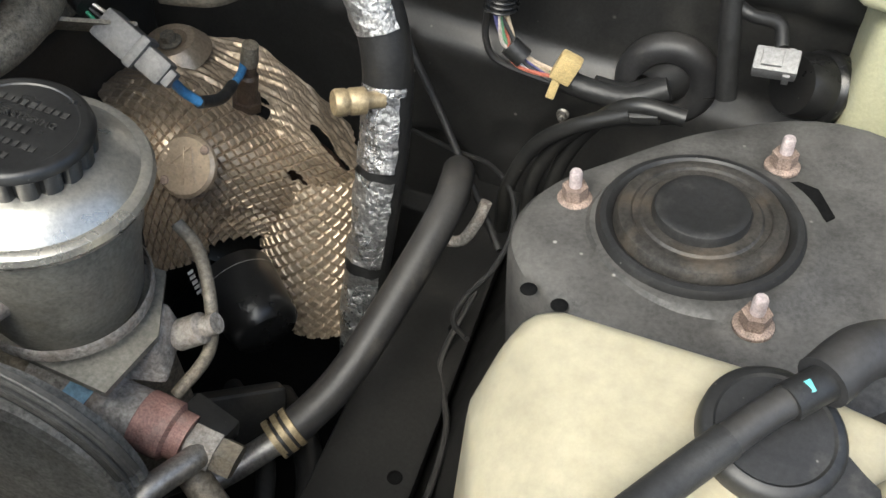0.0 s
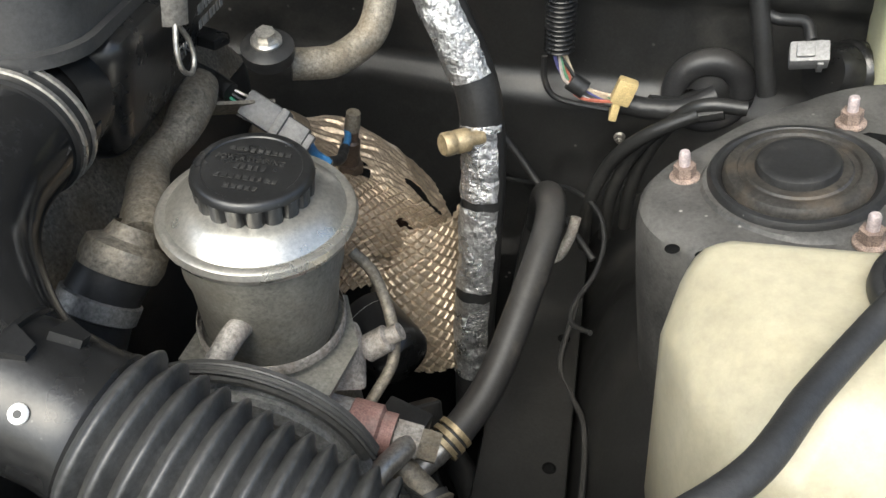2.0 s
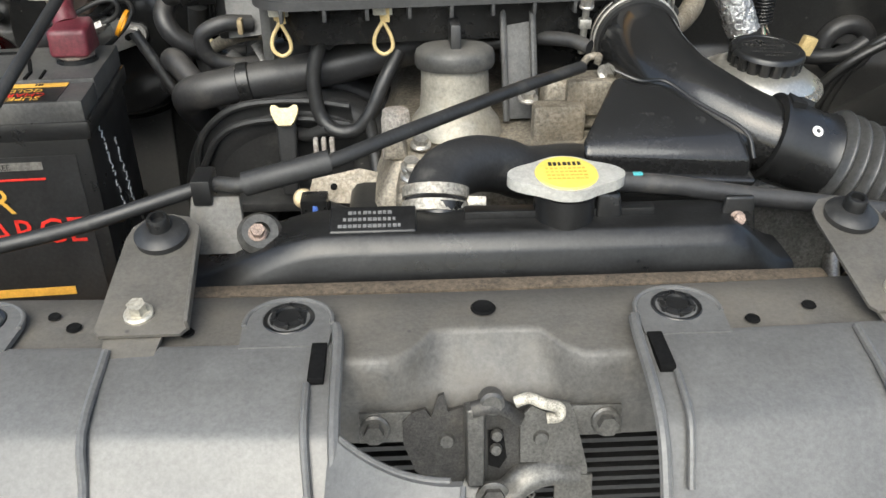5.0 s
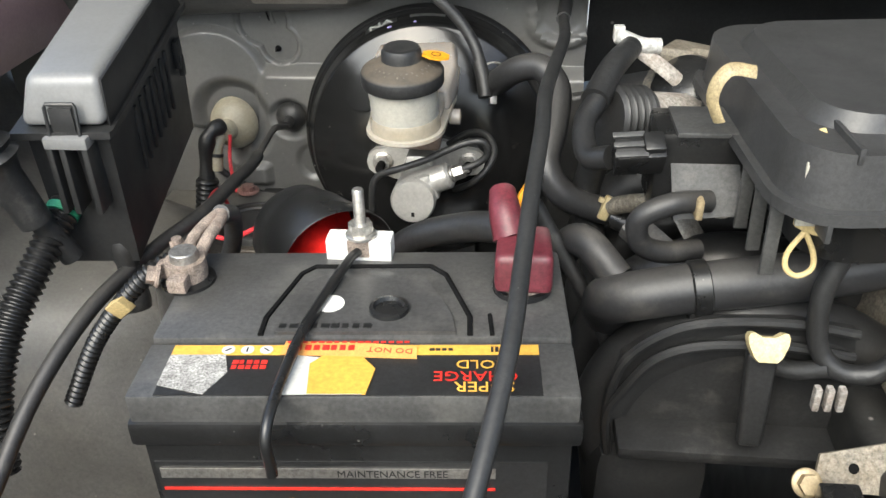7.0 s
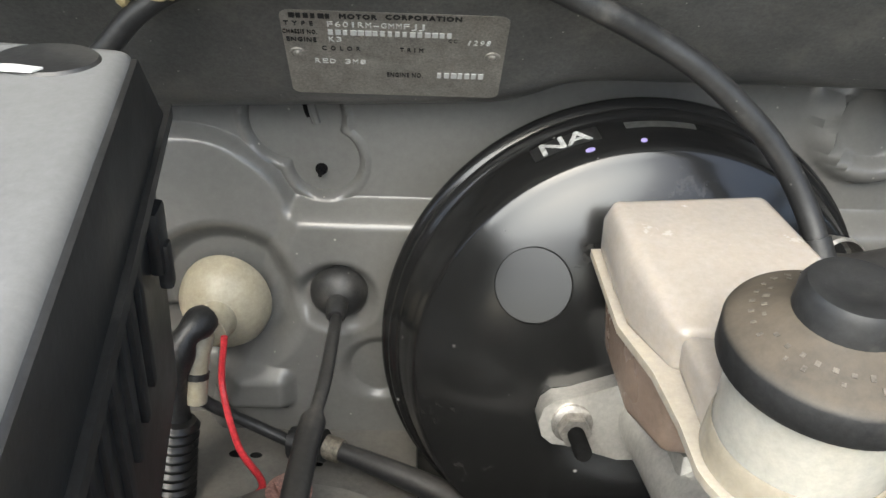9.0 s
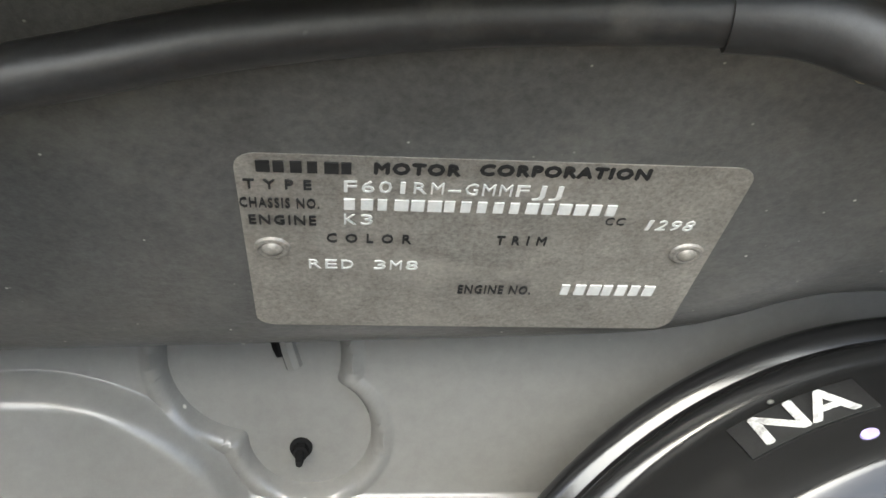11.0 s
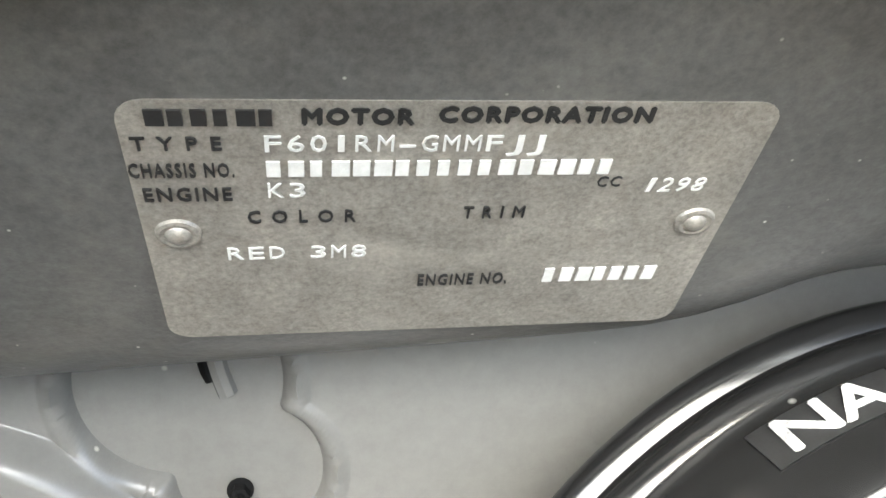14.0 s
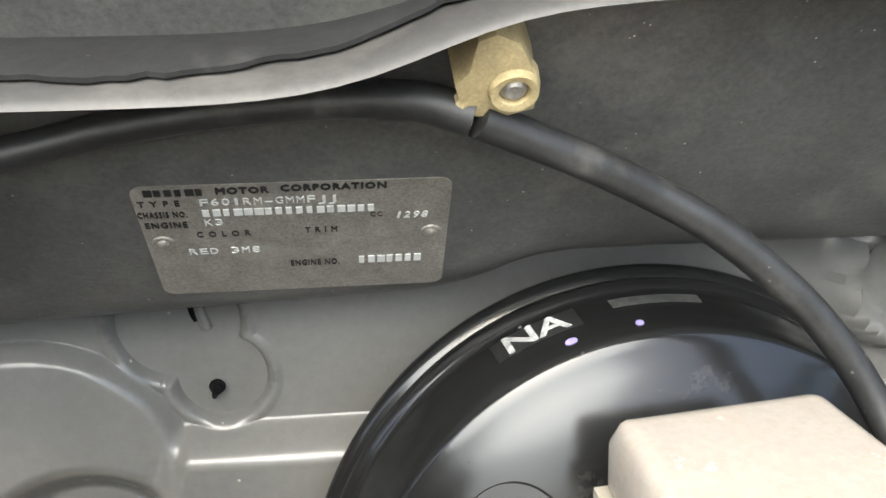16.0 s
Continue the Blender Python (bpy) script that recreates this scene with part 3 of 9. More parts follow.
place = HERE
TOW_R = basis((0.5625, 0.4165, 0.8475), (-0.18, -0.07, 1.0), (1, 0, 0))
CAP_R = TOW_R @ Matrix.Translation((0.006, 0.016, 0.0))
tower_r = solid("strut_tower_1", tower_top(1, TOW_R), TOWER, "dusty dark grey steel suspension tower top", "suspension tower", kind="structure")
dust_cap(CAP_R, "dusty black rubber cap on the suspension tower")
for x, y in ((-0.0685, -0.0475), (-0.0520, -0.0540)):
    part("hole", lathe([(0, 0.0012), (0.0036, 0.0012), (0.0044, 0.0006)], TOW_R @ Matrix.Translation((x, y, 0)), 16), BLACK, tower_r)
part("tar_patch", prism([(-0.016, -0.006), (0.0, -0.004), (0.012, -0.018), (0.016, -0.014), (0.008, 0.006), (-0.002, 0.010), (-0.014, 0.006)], 0.0012, 0.0005, TOW_R @ Matrix.Translation((0.056, 0.052, 0.0))), BLACK, tower_r)
for at in ((0.5040, 0.4400, 0.8375), (0.6065, 0.4880, 0.8615), (0.5980, 0.3710, 0.8515)):
    bolt_thing("tower_nut", at, (-0.18, -0.07, 1), 0.0070, 0.008, 0.0085, RUST, "rusty flanged nut on a pale threaded stud", "tower nuts", 0.0095, STUD)

# ---- coolant tank with its cap and hoses ----
tank = thing("coolant_tank", (0.58, 0.24, 0.70), "cream translucent plastic coolant reserve tank", "coolant tank")
body = hull([(0.496, 0.319, 0.884), (0.600, 0.307, 0.897), (0.655, 0.297, 0.897), (0.668, 0.235, 0.888), (0.640, 0.196, 0.880), (0.545, 0.222, 0.884), (0.485, 0.290, 0.848), (0.498, 0.240, 0.850), (0.525, 0.195, 0.852), (0.645, 0.178, 0.852), (0.500, 0.312, 0.69), (0.66, 0.30, 0.69), (0.66, 0.165, 0.69), (0.508, 0.190, 0.69)], 0.012, 5)
part("tank_body", body, CREAM, tank)
part("seam", box((0.53, 0.1795, 0.786), (0.64, 0.190, 0.789), 0.001), CREAM, tank)
TC = basis((0.5900, 0.2760, 0.8890), (-0.10, -0.22, 1.0))
part("filler_neck", lathe([(0.021, -0.010), (0.021, 0.006), (0.0, 0.006)], TC, 32), CREAM, tank)
cap = part("cap", lathe([(0.0205, 0.002), (0.0238, 0.003), (0.0250, 0.006), (0.0248, 0.0120), (0.0230, 0.0142), (0.0205, 0.0148), (0.0195, 0.0140), (0.0, 0.0146)], TC, 48), RUBBER, tank, "black rubber push-on cap with a pull tab")
part("tab", prism([(-0.0095 + 0.0, -0.030), (-0.0085, -0.036), (-0.004, -0.0395), (0.004, -0.0395), (0.0085, -0.036), (0.0095, -0.030), (0.013, -0.017), (-0.013, -0.017)], 0.0045, 0.0018, TC @ Matrix.Translation((0, 0, 0.0055)) @ pose(0, 0, 0, 0, 0, 62)), RUBBER, cap)
part("tee", tube([(0.588, 0.2755, 0.9140), (0.5950, 0.2825, 0.9160), (0.6010, 0.2885, 0.9170)], 0.0068, 14), RUBBER, tank)
for at in ((0.5945, 0.2820, 0.9165), (0.6015, 0.2895, 0.9175)):
    part("paint_mark", box((-0.0012, -0.0022, 0.0060), (0.0012, 0.0022, 0.0068), 0.0003, basis(at, (-0.3, -0.5, 0.8), (1, 0.8, -0.1))), BLUE_MARK, tank)

hose = thing("overflow_hose", (0.3, 0.08, 0.86), "black rubber overflow hose in a foam sleeve", "hose")
part("thin_hose", tube([(0.0900, 0.083, 0.8865), (0.0967, 0.084, 0.8865), (0.1332, 0.085, 0.8825), (0.1706, 0.085, 0.8758), (0.2082, 0.085, 0.8702), (0.2467, 0.085, 0.8645), (0.275, 0.085, 0.8602)], 0.0064, 14), HOSE, hose)
part("sleeve", tube([(0.268, 0.085, 0.8610), (0.30, 0.085, 0.857), (0.36, 0.090, 0.857), (0.42, 0.107, 0.872), (0.462, 0.130, 0.889), (0.5018, 0.160, 0.898), (0.5290, 0.2025, 0.8965), (0.5540, 0.2375, 0.8985), (0.5720, 0.259, 0.9065)], 0.0064, 18), FOAM, hose)
part("hose_end", tube([(0.568, 0.254, 0.905), (0.5800, 0.268, 0.911), (0.5910, 0.279, 0.9150), (0.5990, 0.286, 0.9165)], 0.0058, 14), HOSE, hose)
part("paint_mark", box((-0.003, -0.002, 0.0058), (0.003, 0.002, 0.0068), 0.0005, Matrix.Translation((0.106, 0.0835, 0.8860))), BLUE_MARK, hose)
solid("breather_hose", tube([(0.599, 0.287, 0.9165), (0.612, 0.303, 0.9205), (0.632, 0.314, 0.916), (0.648, 0.308, 0.892), (0.655, 0.290, 0.85), (0.658, 0.27, 0.80)], 0.0100, 18), HOSE, "thick black rubber hose bent over the coolant tank", "hose")

place = TOWER_SIDE
# ---- washer tank behind the tower ----
wt = thing("washer_tank", (0.70, 0.68, 0.76), "pale yellow plastic washer tank behind the tower", "washer tank")
WT = surface("green_white_plastic", (0.5, 0.49, 0.33), 0.42, var=0.06, sub=0.3)
part("tank_body", hull([(0.655, 0.64, 0.885), (0.80, 0.62, 0.885), (0.80, 0.70, 0.885), (0.655, 0.71, 0.885), (0.672, 0.65, 0.78), (0.80, 0.64, 0.78), (0.80, 0.70, 0.78), (0.672, 0.70, 0.78)], 0.016, 4), WT, wt)
part("upper_tank", hull([(0.632, 0.63, 0.893), (0.80, 0.61, 0.893), (0.80, 0.71, 0.893), (0.632, 0.71, 0.893), (0.628, 0.63, 0.97), (0.80, 0.61, 0.97), (0.80, 0.71, 0.97), (0.628, 0.71, 0.97)], 0.013, 4), WT, wt)
PM = basis((0.640, 0.668, 0.810), (-0.75, -0.5, 0.15))
part("pump", lathe([(0, -0.03), (0.024, -0.03), (0.027, -0.026), (0.027, -0.010), (0.025, -0.008), (0.025, 0.006), (0.022, 0.014), (0, 0.016)], PM, 32), BLACK_PLASTIC, wt)
part("pump_ring", lathe([(0.027, -0.018), (0.0285, -0.016), (0.0285, -0.012), (0.027, -0.010)], PM, 32), BLACK_PLASTIC, wt)
part("pump_plug", joined(box((-0.015, -0.009, -0.008), (0.015, 0.009, 0.010), 0.002, basis((0.607, 0.640, 0.836), (-0.2, -0.6, 0.7), (0.8, -0.2, 0.3)) @ Matrix.Scale(1.0, 4)), box((-0.010, -0.006, 0.008), (0.004, 0.006, 0.013), 0.001, basis((0.607, 0.640, 0.836), (-0.2, -0.6, 0.7), (0.8, -0.2, 0.3)) @ Matrix.Scale(1.0, 4)), box((0.006, -0.011, -0.010), (0.011, 0.011, 0.006), 0.001, basis((0.607, 0.640, 0.836), (-0.2, -0.6, 0.7), (0.8, -0.2, 0.3)) @ Matrix.Scale(1.0, 4))), surface("pale_grey_plug", (0.27, 0.265, 0.26), 0.45), wt, "pale grey plug")
part("plug_lead", tube([(0.606, 0.642, 0.848), (0.600, 0.655, 0.858), (0.580, 0.665, 0.855), (0.562, 0.668, 0.862)], 0.005, 10), TAPE, wt)

# ---- frothy things on the bulkhead: loom, clip and big loop of hose ----
loom = thing("wiring_loom", (0.42, 0.65, 0.8), "ribbed black conduit with bundled coloured wires", "wiring loom")
part("conduit", tube([(0.398, 0.66, 1.02), (0.398, 0.65, 0.93), (0.402, 0.65, 0.86), (0.405, 0.65, 0.815)], 0.0125, 16, 8, wave=(0.0042, 0.0012)), BLACK_PLASTIC, loom)
rnd = random.Random(5)
for k, c in enumerate([(0.5, 0.42, 0.3), (0.45, 0.4, 0.36), (0.1, 0.25, 0.14), (0.5, 0.5, 0.5), (0.12, 0.12, 0.3), (0.4, 0.12, 0.08), (0.5, 0.4, 0.3), (0.03, 0.03, 0.03)]):
    o = [(rnd.uniform(-0.006, 0.006), rnd.uniform(-0.006, 0.002), rnd.uniform(-0.006, 0.006)) for _ in range(4)]
    pts = [(0.405, 0.65, 0.818), (0.412, 0.648, 0.795), (0.435, 0.646, 0.780), (0.470, 0.648, 0.772)]
    part("wire", tube([tuple(a + b for a, b in zip(p, q)) for p, q in zip(pts, o)], 0.0017, 6, 5), surface("wire_%d" % k, c, 0.5), loom)
part("tape", tube([(0.418, 0.645, 0.790), (0.432, 0.644, 0.782)], 0.0085, 12, 3), TAPE, loom)
part("loom_end", tube([(0.462, 0.646, 0.773), (0.49, 0.645, 0.770), (0.52, 0.642, 0.775), (0.545, 0.645, 0.79)], 0.0095, 14), TAPE, loom)
part("under_tube", tube([(0.392, 0.668, 0.80), (0.395, 0.668, 0.775), (0.41, 0.668, 0.758), (0.46, 0.668, 0.752), (0.475, 0.668, 0.752)], 0.003, 8), HOSE, loom)
yc = thing("wire_clip", (0.463, 0.645, 0.78), "yellowed nylon clip on the loom", "clip")
part("clip_body", box((-0.009, -0.006, -0.012), (0.009, 0.006, 0.012), 0.003, basis((0.466, 0.638, 0.788), (0.25, 0, 1))), YELLOWED, yc)
part("clip_eye", lathe([(0.0025, -0.0066), (0.004, -0.0066), (0.004, 0.0066), (0.0025, 0.0066), (0.0025, -0.0066)], basis((0.467, 0.638, 0.792), (0, 1, 0)), 16), YELLOWED, yc)
part("strap", box((-0.0035, -0.011, -0.013), (0.0035, 0.011, 0.013), 0.001, basis((0.461, 0.645, 0.772), (0.1, 0, 1))), YELLOWED, yc)
bolt_thing("wall_bolt", (0.472, 0.678, 0.718), (0, -1, 0), 0.0042, 0.005, 0.003, STEEL, "small steel bolt on the bulkhead")
gl = thing("loom_seal", (0.545, 0.69, 0.765), "thick dusty rubber seal ring on the bulkhead", "grommet")
part("ring", tube([(0.545 + 0.030 * math.cos(radians(a)), 0.694, 0.768 + 0.030 * math.sin(radians(a))) for a in range(0, 361, 20)], 0.0125, 16, 3), HOSE, gl)
part("cone", lathe([(0.022, 0.0), (0.019, 0.012), (0.011, 0.022), (0.010, 0.03)], basis((0.545, 0.700, 0.768), (-0.5, -0.8, 0.0)), 28), RUBBER, gl)
part("taped_loom", tube([(0.490, 0.650, 0.770), (0.515, 0.655, 0.768), (0.535, 0.675, 0.768), (0.548, 0.70, 0.768)], 0.0102, 14), TAPE, gl)
solid("taped_cable", tube([(0.565, 0.68, 1.02), (0.557, 0.67, 0.94), (0.560, 0.668, 0.88), (0.575, 0.660, 0.83), (0.588, 0.655, 0.79)], 0.008, 12), TAPE, "black taped cable hanging before the bulkhead", "cable")
solid("bent_duct", tube([(0.466, 0.155, 0.815), (0.470, 0.153, 0.842), (0.480, 0.148, 0.855), (0.51, 0.130, 0.855), (0.57, 0.095, 0.840)], 0.0165, 20), BLACK_PLASTIC, "fat black plastic air pipe before the coolant tank", "pipe")
for k, (dx, dz) in enumerate(((0.0, 0.0), (0.018, 0.014), (0.034, 0.03))):
    solid("wing_seam", tube([(0.452 + dx, 0.60, 0.64 + dz), (0.450 + dx, 0.585, 0.70 + dz), (0.462 + dx, 0.573, 0.755 + dz), (0.485 + dx, 0.563, 0.79 + dz), (0.52 + dx, 0.56, 0.815 + dz * 0.3)], 0.006, 10), BAY, "pressed ridge of the inner wing", "ridge", kind="structure")
lt = thing("label_sleeve", (0.64, 0.24, 0.80), "ribbed conduit wrapped in a tan paper label", "conduit")
part("conduit", tube([(0.668, 0.275, 0.905), (0.664, 0.25, 0.885), (0.660, 0.22, 0.85), (0.655, 0.20, 0.80)], 0.011, 14, 8, wave=(0.005, 0.0012)), BLACK_PLASTIC, lt)
lb = part("label", tube([(0.662, 0.236, 0.870), (0.659, 0.216, 0.842), (0.656, 0.203, 0.81)], 0.0145, 16), TAN, lt, "tan paper label")
letters("4R", 0.016, basis((0.646, 0.222, 0.868), (-0.25, -0.75, 0.6), (0.1, -0.6, -0.75)) @ Matrix.Translation((0, 0, 0.004)), INK, lb, "lettering", 0.0002)
part("tank_tab", tube([(0.628, 0.270, 0.885), (0.630, 0.268, 0.902), (0.631, 0.267, 0.908)], 0.0058, 10), CREAM, tank)

place = HERE
# ---- refrigerant pipe wrapped in foil ----
ac = thing("refrigerant_pipe", (0.35, 0.53, 0.6), "refrigerant pipe wrapped in silver foil and black tape", "pipe")
pl = [(0.268, 0.598, 0.985), (0.292, 0.585, 0.935), (0.326, 0.570, 0.878), (0.353, 0.562, 0.822), (0.3625, 0.552, 0.760), (0.3645, 0.541, 0.690), (0.3640, 0.532, 0.600), (0.3690, 0.520, 0.500)]
line = curve(pl, 10)
part("insulation", tube([v for v in line], lambda f: 0.0180, 18, 1, smooth=False), TAPE, ac)


def foil_piece(a, b):
    seg = line[a:b]
    bm = tube(seg, lambda f: 0.0192, 24, 3)
    for v in bm.verts:
        v.co += 0.0016 * noise.noise_vector(v.co * 75) + 0.0009 * noise.noise_vector(v.co * 190)
    cx = [v for v in bm.verts]
    # open the wrap on its outer side
    keep = Vector((1.0, 0.35, 0.0))
    mid = [min(seg, key=lambda q: (q - v.co).length_squared) for v in cx]
    gone = [v for v, q in zip(cx, mid) if (v.co - q).normalized().dot(keep.normalized()) > 0.62]
    bmesh.ops.delete(bm, geom=gone, context="VERTS")
    return bm


for a, b in ((0, 13), (13, 29), (34, 45), (45, 56), (56, 66)):
    part("foil_wrap", foil_piece(a, b), FOIL, ac, "crumpled silver foil tape", angle=14)
part("service_port", joined(lathe([(0, 0), (0.0095, 0), (0.0095, 0.010), (0.0088, 0.011), (0.0088, 0.0125), (0.0095, 0.0135), (0.0095, 0.020), (0.008, 0.022), (0.005, 0.0215), (0, 0.0215)], basis((0.3505, 0.5330, 0.7930), (-0.75, -0.6, 0.05)), 28)), BRASS, ac, "dull brass service port cap")
part("port_stem", lathe([(0.006, -0.014), (0.006, 0.002)], basis((0.3505, 0.5330, 0.7930), (-0.75, -0.6, 0.05)), 16), BRASS, ac)

place = TOWER_SIDE
# ---- steering hose with its clamp ----
ph = thing("steering_hose", (0.38, 0.43, 0.69), "thick black rubber steering hose with a spring clamp", "hose")
part("rubber", tube([(0.408, 0.60, 0.66), (0.410, 0.575, 0.709), (0.417, 0.535, 0.735), (0.418, 0.500, 0.729), (0.408, 0.445, 0.700), (0.392, 0.385, 0.665), (0.368, 0.338, 0.644)], 0.0125, 20, 10), HOSE, ph)
m = basis((0.376, 0.353, 0.651), (-0.55, -0.75, -0.35))
part("clamp", joined(*[lathe([(0.0128, z - 0.0022), (0.0145, z - 0.002), (0.0145, z + 0.002), (0.0128, z + 0.0022)], m, 28) for z in (0.004, 0.0105, 0.017)]), BRASS, ph, "brassy wire spring clamp")
part("pipe_end", tube([(0.37, 0.342, 0.646), (0.350, 0.318, 0.636), (0.335, 0.30, 0.632)], 0.009, 14), STEEL, ph)

# ---- pale bent pipe, thin brake lines and a grey lead along the wing ----
solid("bent_pipe", tube([(0.405, 0.545, 0.66), (0.428, 0.540, 0.67), (0.437, 0.545, 0.69), (0.440, 0.552, 0.708)], 0.0048, 12), PALE_CAST, "pale bare metal pipe with a bend", "pipe")
solid("thin_line", tube([(0.32, 0.68, 0.763), (0.336, 0.67, 0.74), (0.373, 0.63, 0.724), (0.403, 0.6, 0.705), (0.438, 0.565, 0.685), (0.46, 0.54, 0.673)], 0.0033, 10), RUBBER, "thin black rubber line beside the rail", "hose")
solid("wire_loop", tube([(0.345, 0.66, 0.668), (0.396, 0.62, 0.692), (0.431, 0.6, 0.704), (0.456, 0.57, 0.707), (0.466, 0.54, 0.698), (0.462, 0.51, 0.684), (0.448, 0.48, 0.672), (0.448, 0.46, 0.669), (0.462, 0.44, 0.681)], 0.0022, 8), RUBBER, "thin black wire in a loop", "wire")
solid("brake_line", tube([(0.452, 0.52, 0.64), (0.444, 0.47, 0.612), (0.455, 0.44, 0.608), (0.468, 0.40, 0.615), (0.470, 0.33, 0.615), (0.462, 0.20, 0.615), (0.458, 0.06, 0.615)], 0.0026, 8), HOSE, "thin steel brake line along the frame rail", "pipe")

# ---- exhaust heat shield with its sensor ----
def emboss(s, t, pitch, high):
    """Height of the pressed pyramids at a place on the sheet."""
    a, b = (s + t) / pitch, (s - t) / pitch
    d = max(abs(a - math.floor(a) - 0.5), abs(b - math.floor(b) - 0.5)) * 2
    return high * (1 - (1 - min(1.0, (1 - d) * 2.6)) ** 2)


def patch(ctrl, nu, nv):
    """A smooth surface through a small net of points."""
    cols = [curve(row, nu // (len(row) - 1)) for row in ctrl]
    lines = [curve([c[i] for c in cols], nv // (len(ctrl) - 1)) for i in range(len(cols[0]))]
    return [[line[k] for line in lines] for k in range(len(lines[0]))]


def heat_hood():
    net = [[(0.128, 0.548, 0.735), (0.165, 0.600, 0.742), (0.210, 0.618, 0.742), (0.262, 0.612, 0.722), (0.296, 0.636, 0.672)],
           [(0.140, 0.510, 0.738), (0.185, 0.548, 0.748), (0.237, 0.562, 0.728), (0.285, 0.562, 0.710), (0.320, 0.598, 0.664)],
           [(0.185, 0.480, 0.735), (0.222, 0.492, 0.738), (0.262, 0.513, 0.720), (0.300, 0.540, 0.688), (0.333, 0.575, 0.648)],
           [(0.198, 0.460, 0.700), (0.228, 0.472, 0.702), (0.262, 0.494, 0.690), (0.298, 0.530, 0.656), (0.336, 0.558, 0.626)],
           [(0.210, 0.446, 0.630), (0.232, 0.461, 0.636), (0.252, 0.490, 0.640), (0.284, 0.518, 0.630), (0.333, 0.548, 0.604)]]
    grid = patch(net, 320, 320)
    bm = sheet(grid)
    bm.normal_update()
    bm.verts.ensure_lookup_table()
    n = len(grid[0])
    for idx, v in enumerate(bm.verts):
        k, i = divmod(idx, n)
        k, i = k / 1.6, i / 1.6
        fade = min(1.0, max(0.12, (k - 45) / 40))
        s_, t_ = i / 200 * 0.215, k / 200 * 0.20
        h = emboss(s_ + 0.0016 * noise.noise(v.co * 30), t_, 0.0108, 0.0040 * fade)
        h += (1 - fade) * 0.0030 * noise.noise(Vector((v.co.x * 45, v.co.y * 240, v.co.z * 90)))
        h += 0.0012 * noise.noise(v.co * 45)
        v.co += v.normal * (h if v.normal.z > 0 else -h)
    # two long vent slots cut through the sheet
    gone = []
    for idx, v in enumerate(bm.verts):
        k, i = (q / 1.6 for q in divmod(idx, n))
        for (k0, i0), (k1, i1) in (((106, 135), (138, 168)), ((38, 161), (64, 182))):
            dk, di = k1 - k0, i1 - i0
            f = max(0.0, min(1.0, ((k - k0) * dk + (i - i0) * di) / (dk * dk + di * di)))
            if math.hypot(k - k0 - f * dk, i - i0 - f * di) < 5.8:
                gone.append(v)
                break
    bmesh.ops.delete(bm, geom=gone, context="VERTS")
    return thick(bm, 0.0008)


def heat_branch():
    line = curve([(0.296, 0.570, 0.690), (0.300, 0.555, 0.650), (0.307, 0.538, 0.605), (0.318, 0.526, 0.555)], 84)
    rows = []
    for k, q in enumerate(line):
        f = k / (len(line) - 1)
        r = 0.038 + 0.005 * math.sin(f * 3.1)
        row = []
        for i in range(241):
            a = radians(165 + 210 * i / 240)
            h = emboss(i / 240 * 0.135, f * 0.145, 0.0108, 0.0040)
            row.append((q.x + (r + h) * math.cos(a), q.y + (r + h) * math.sin(a), q.z))
        rows.append(row)
    return thick(sheet(rows), 0.0008)


hs = thing("heat_shield", (0.24, 0.55, 0.55), "bronze embossed metal heat shield over the manifold", "heat shield")
part("hood", heat_hood(), HEAT, hs, angle=25)
part("branch", heat_branch(), HEAT, hs, angle=25)
m = basis((0.166, 0.572, 0.752), (-0.15, -0.2, 1.0))
part("boss", lathe([(0.030, -0.008), (0.024, 0.001), (0.020, 0.005), (0.014, 0.005), (0.012, 0.002), (0.009, 0.001), (0, 0.001)], m, 40), HEAT, hs)
part("boss_bolt", hexhead(0.006, 0.006, m @ Matrix.Translation((0, 0, 0.003)), 0.0095, 0.002), CAST, hs)
part("inner_pipe", tube([(0.20, 0.56, 0.66), (0.25, 0.57, 0.67), (0.29, 0.575, 0.65), (0.305, 0.56, 0.60)], 0.028, 20), surface("rusty_manifold", (0.10, 0.055, 0.035), 0.8, var=0.4, scale=60), hs, "rusty exhaust manifold inside the shield")
m = basis((0.233, 0.474, 0.727), (-0.1, -0.78, 0.62), (0.9, 0.1, 0.2))
part("badge_plate", lathe([(0.0, 0.003), (0.021, 0.003), (0.0235, 0.001), (0.024, -0.002)], m, 40), HEAT, hs)
for a in (0, 90):
    part("badge_rib", box((-0.014, -0.0007, 0.003), (0.014, 0.0007, 0.0042), 0.0003, m @ pose(0, 0, 0, 0, 0, a)), HEAT, hs)
part("badge_rib", joined(*[tube([m @ Vector((0.015 * math.cos(math.tau * (k + i) / 3 + 1.2), 0.015 * math.sin(math.tau * (k + i) / 3 + 1.2), 0.0032)) for i in (0, 1)], 0.0008, 6, 2) for k in range(3)]), HEAT, hs)
for x, y in ((0.016, 0.012), (-0.015, -0.011)):
    part("badge_rivet", lathe([(0, 0.0045), (0.003, 0.004), (0.0036, 0.003)], m @ Matrix.Translation((x, y, 0)), 14), RUST, hs)

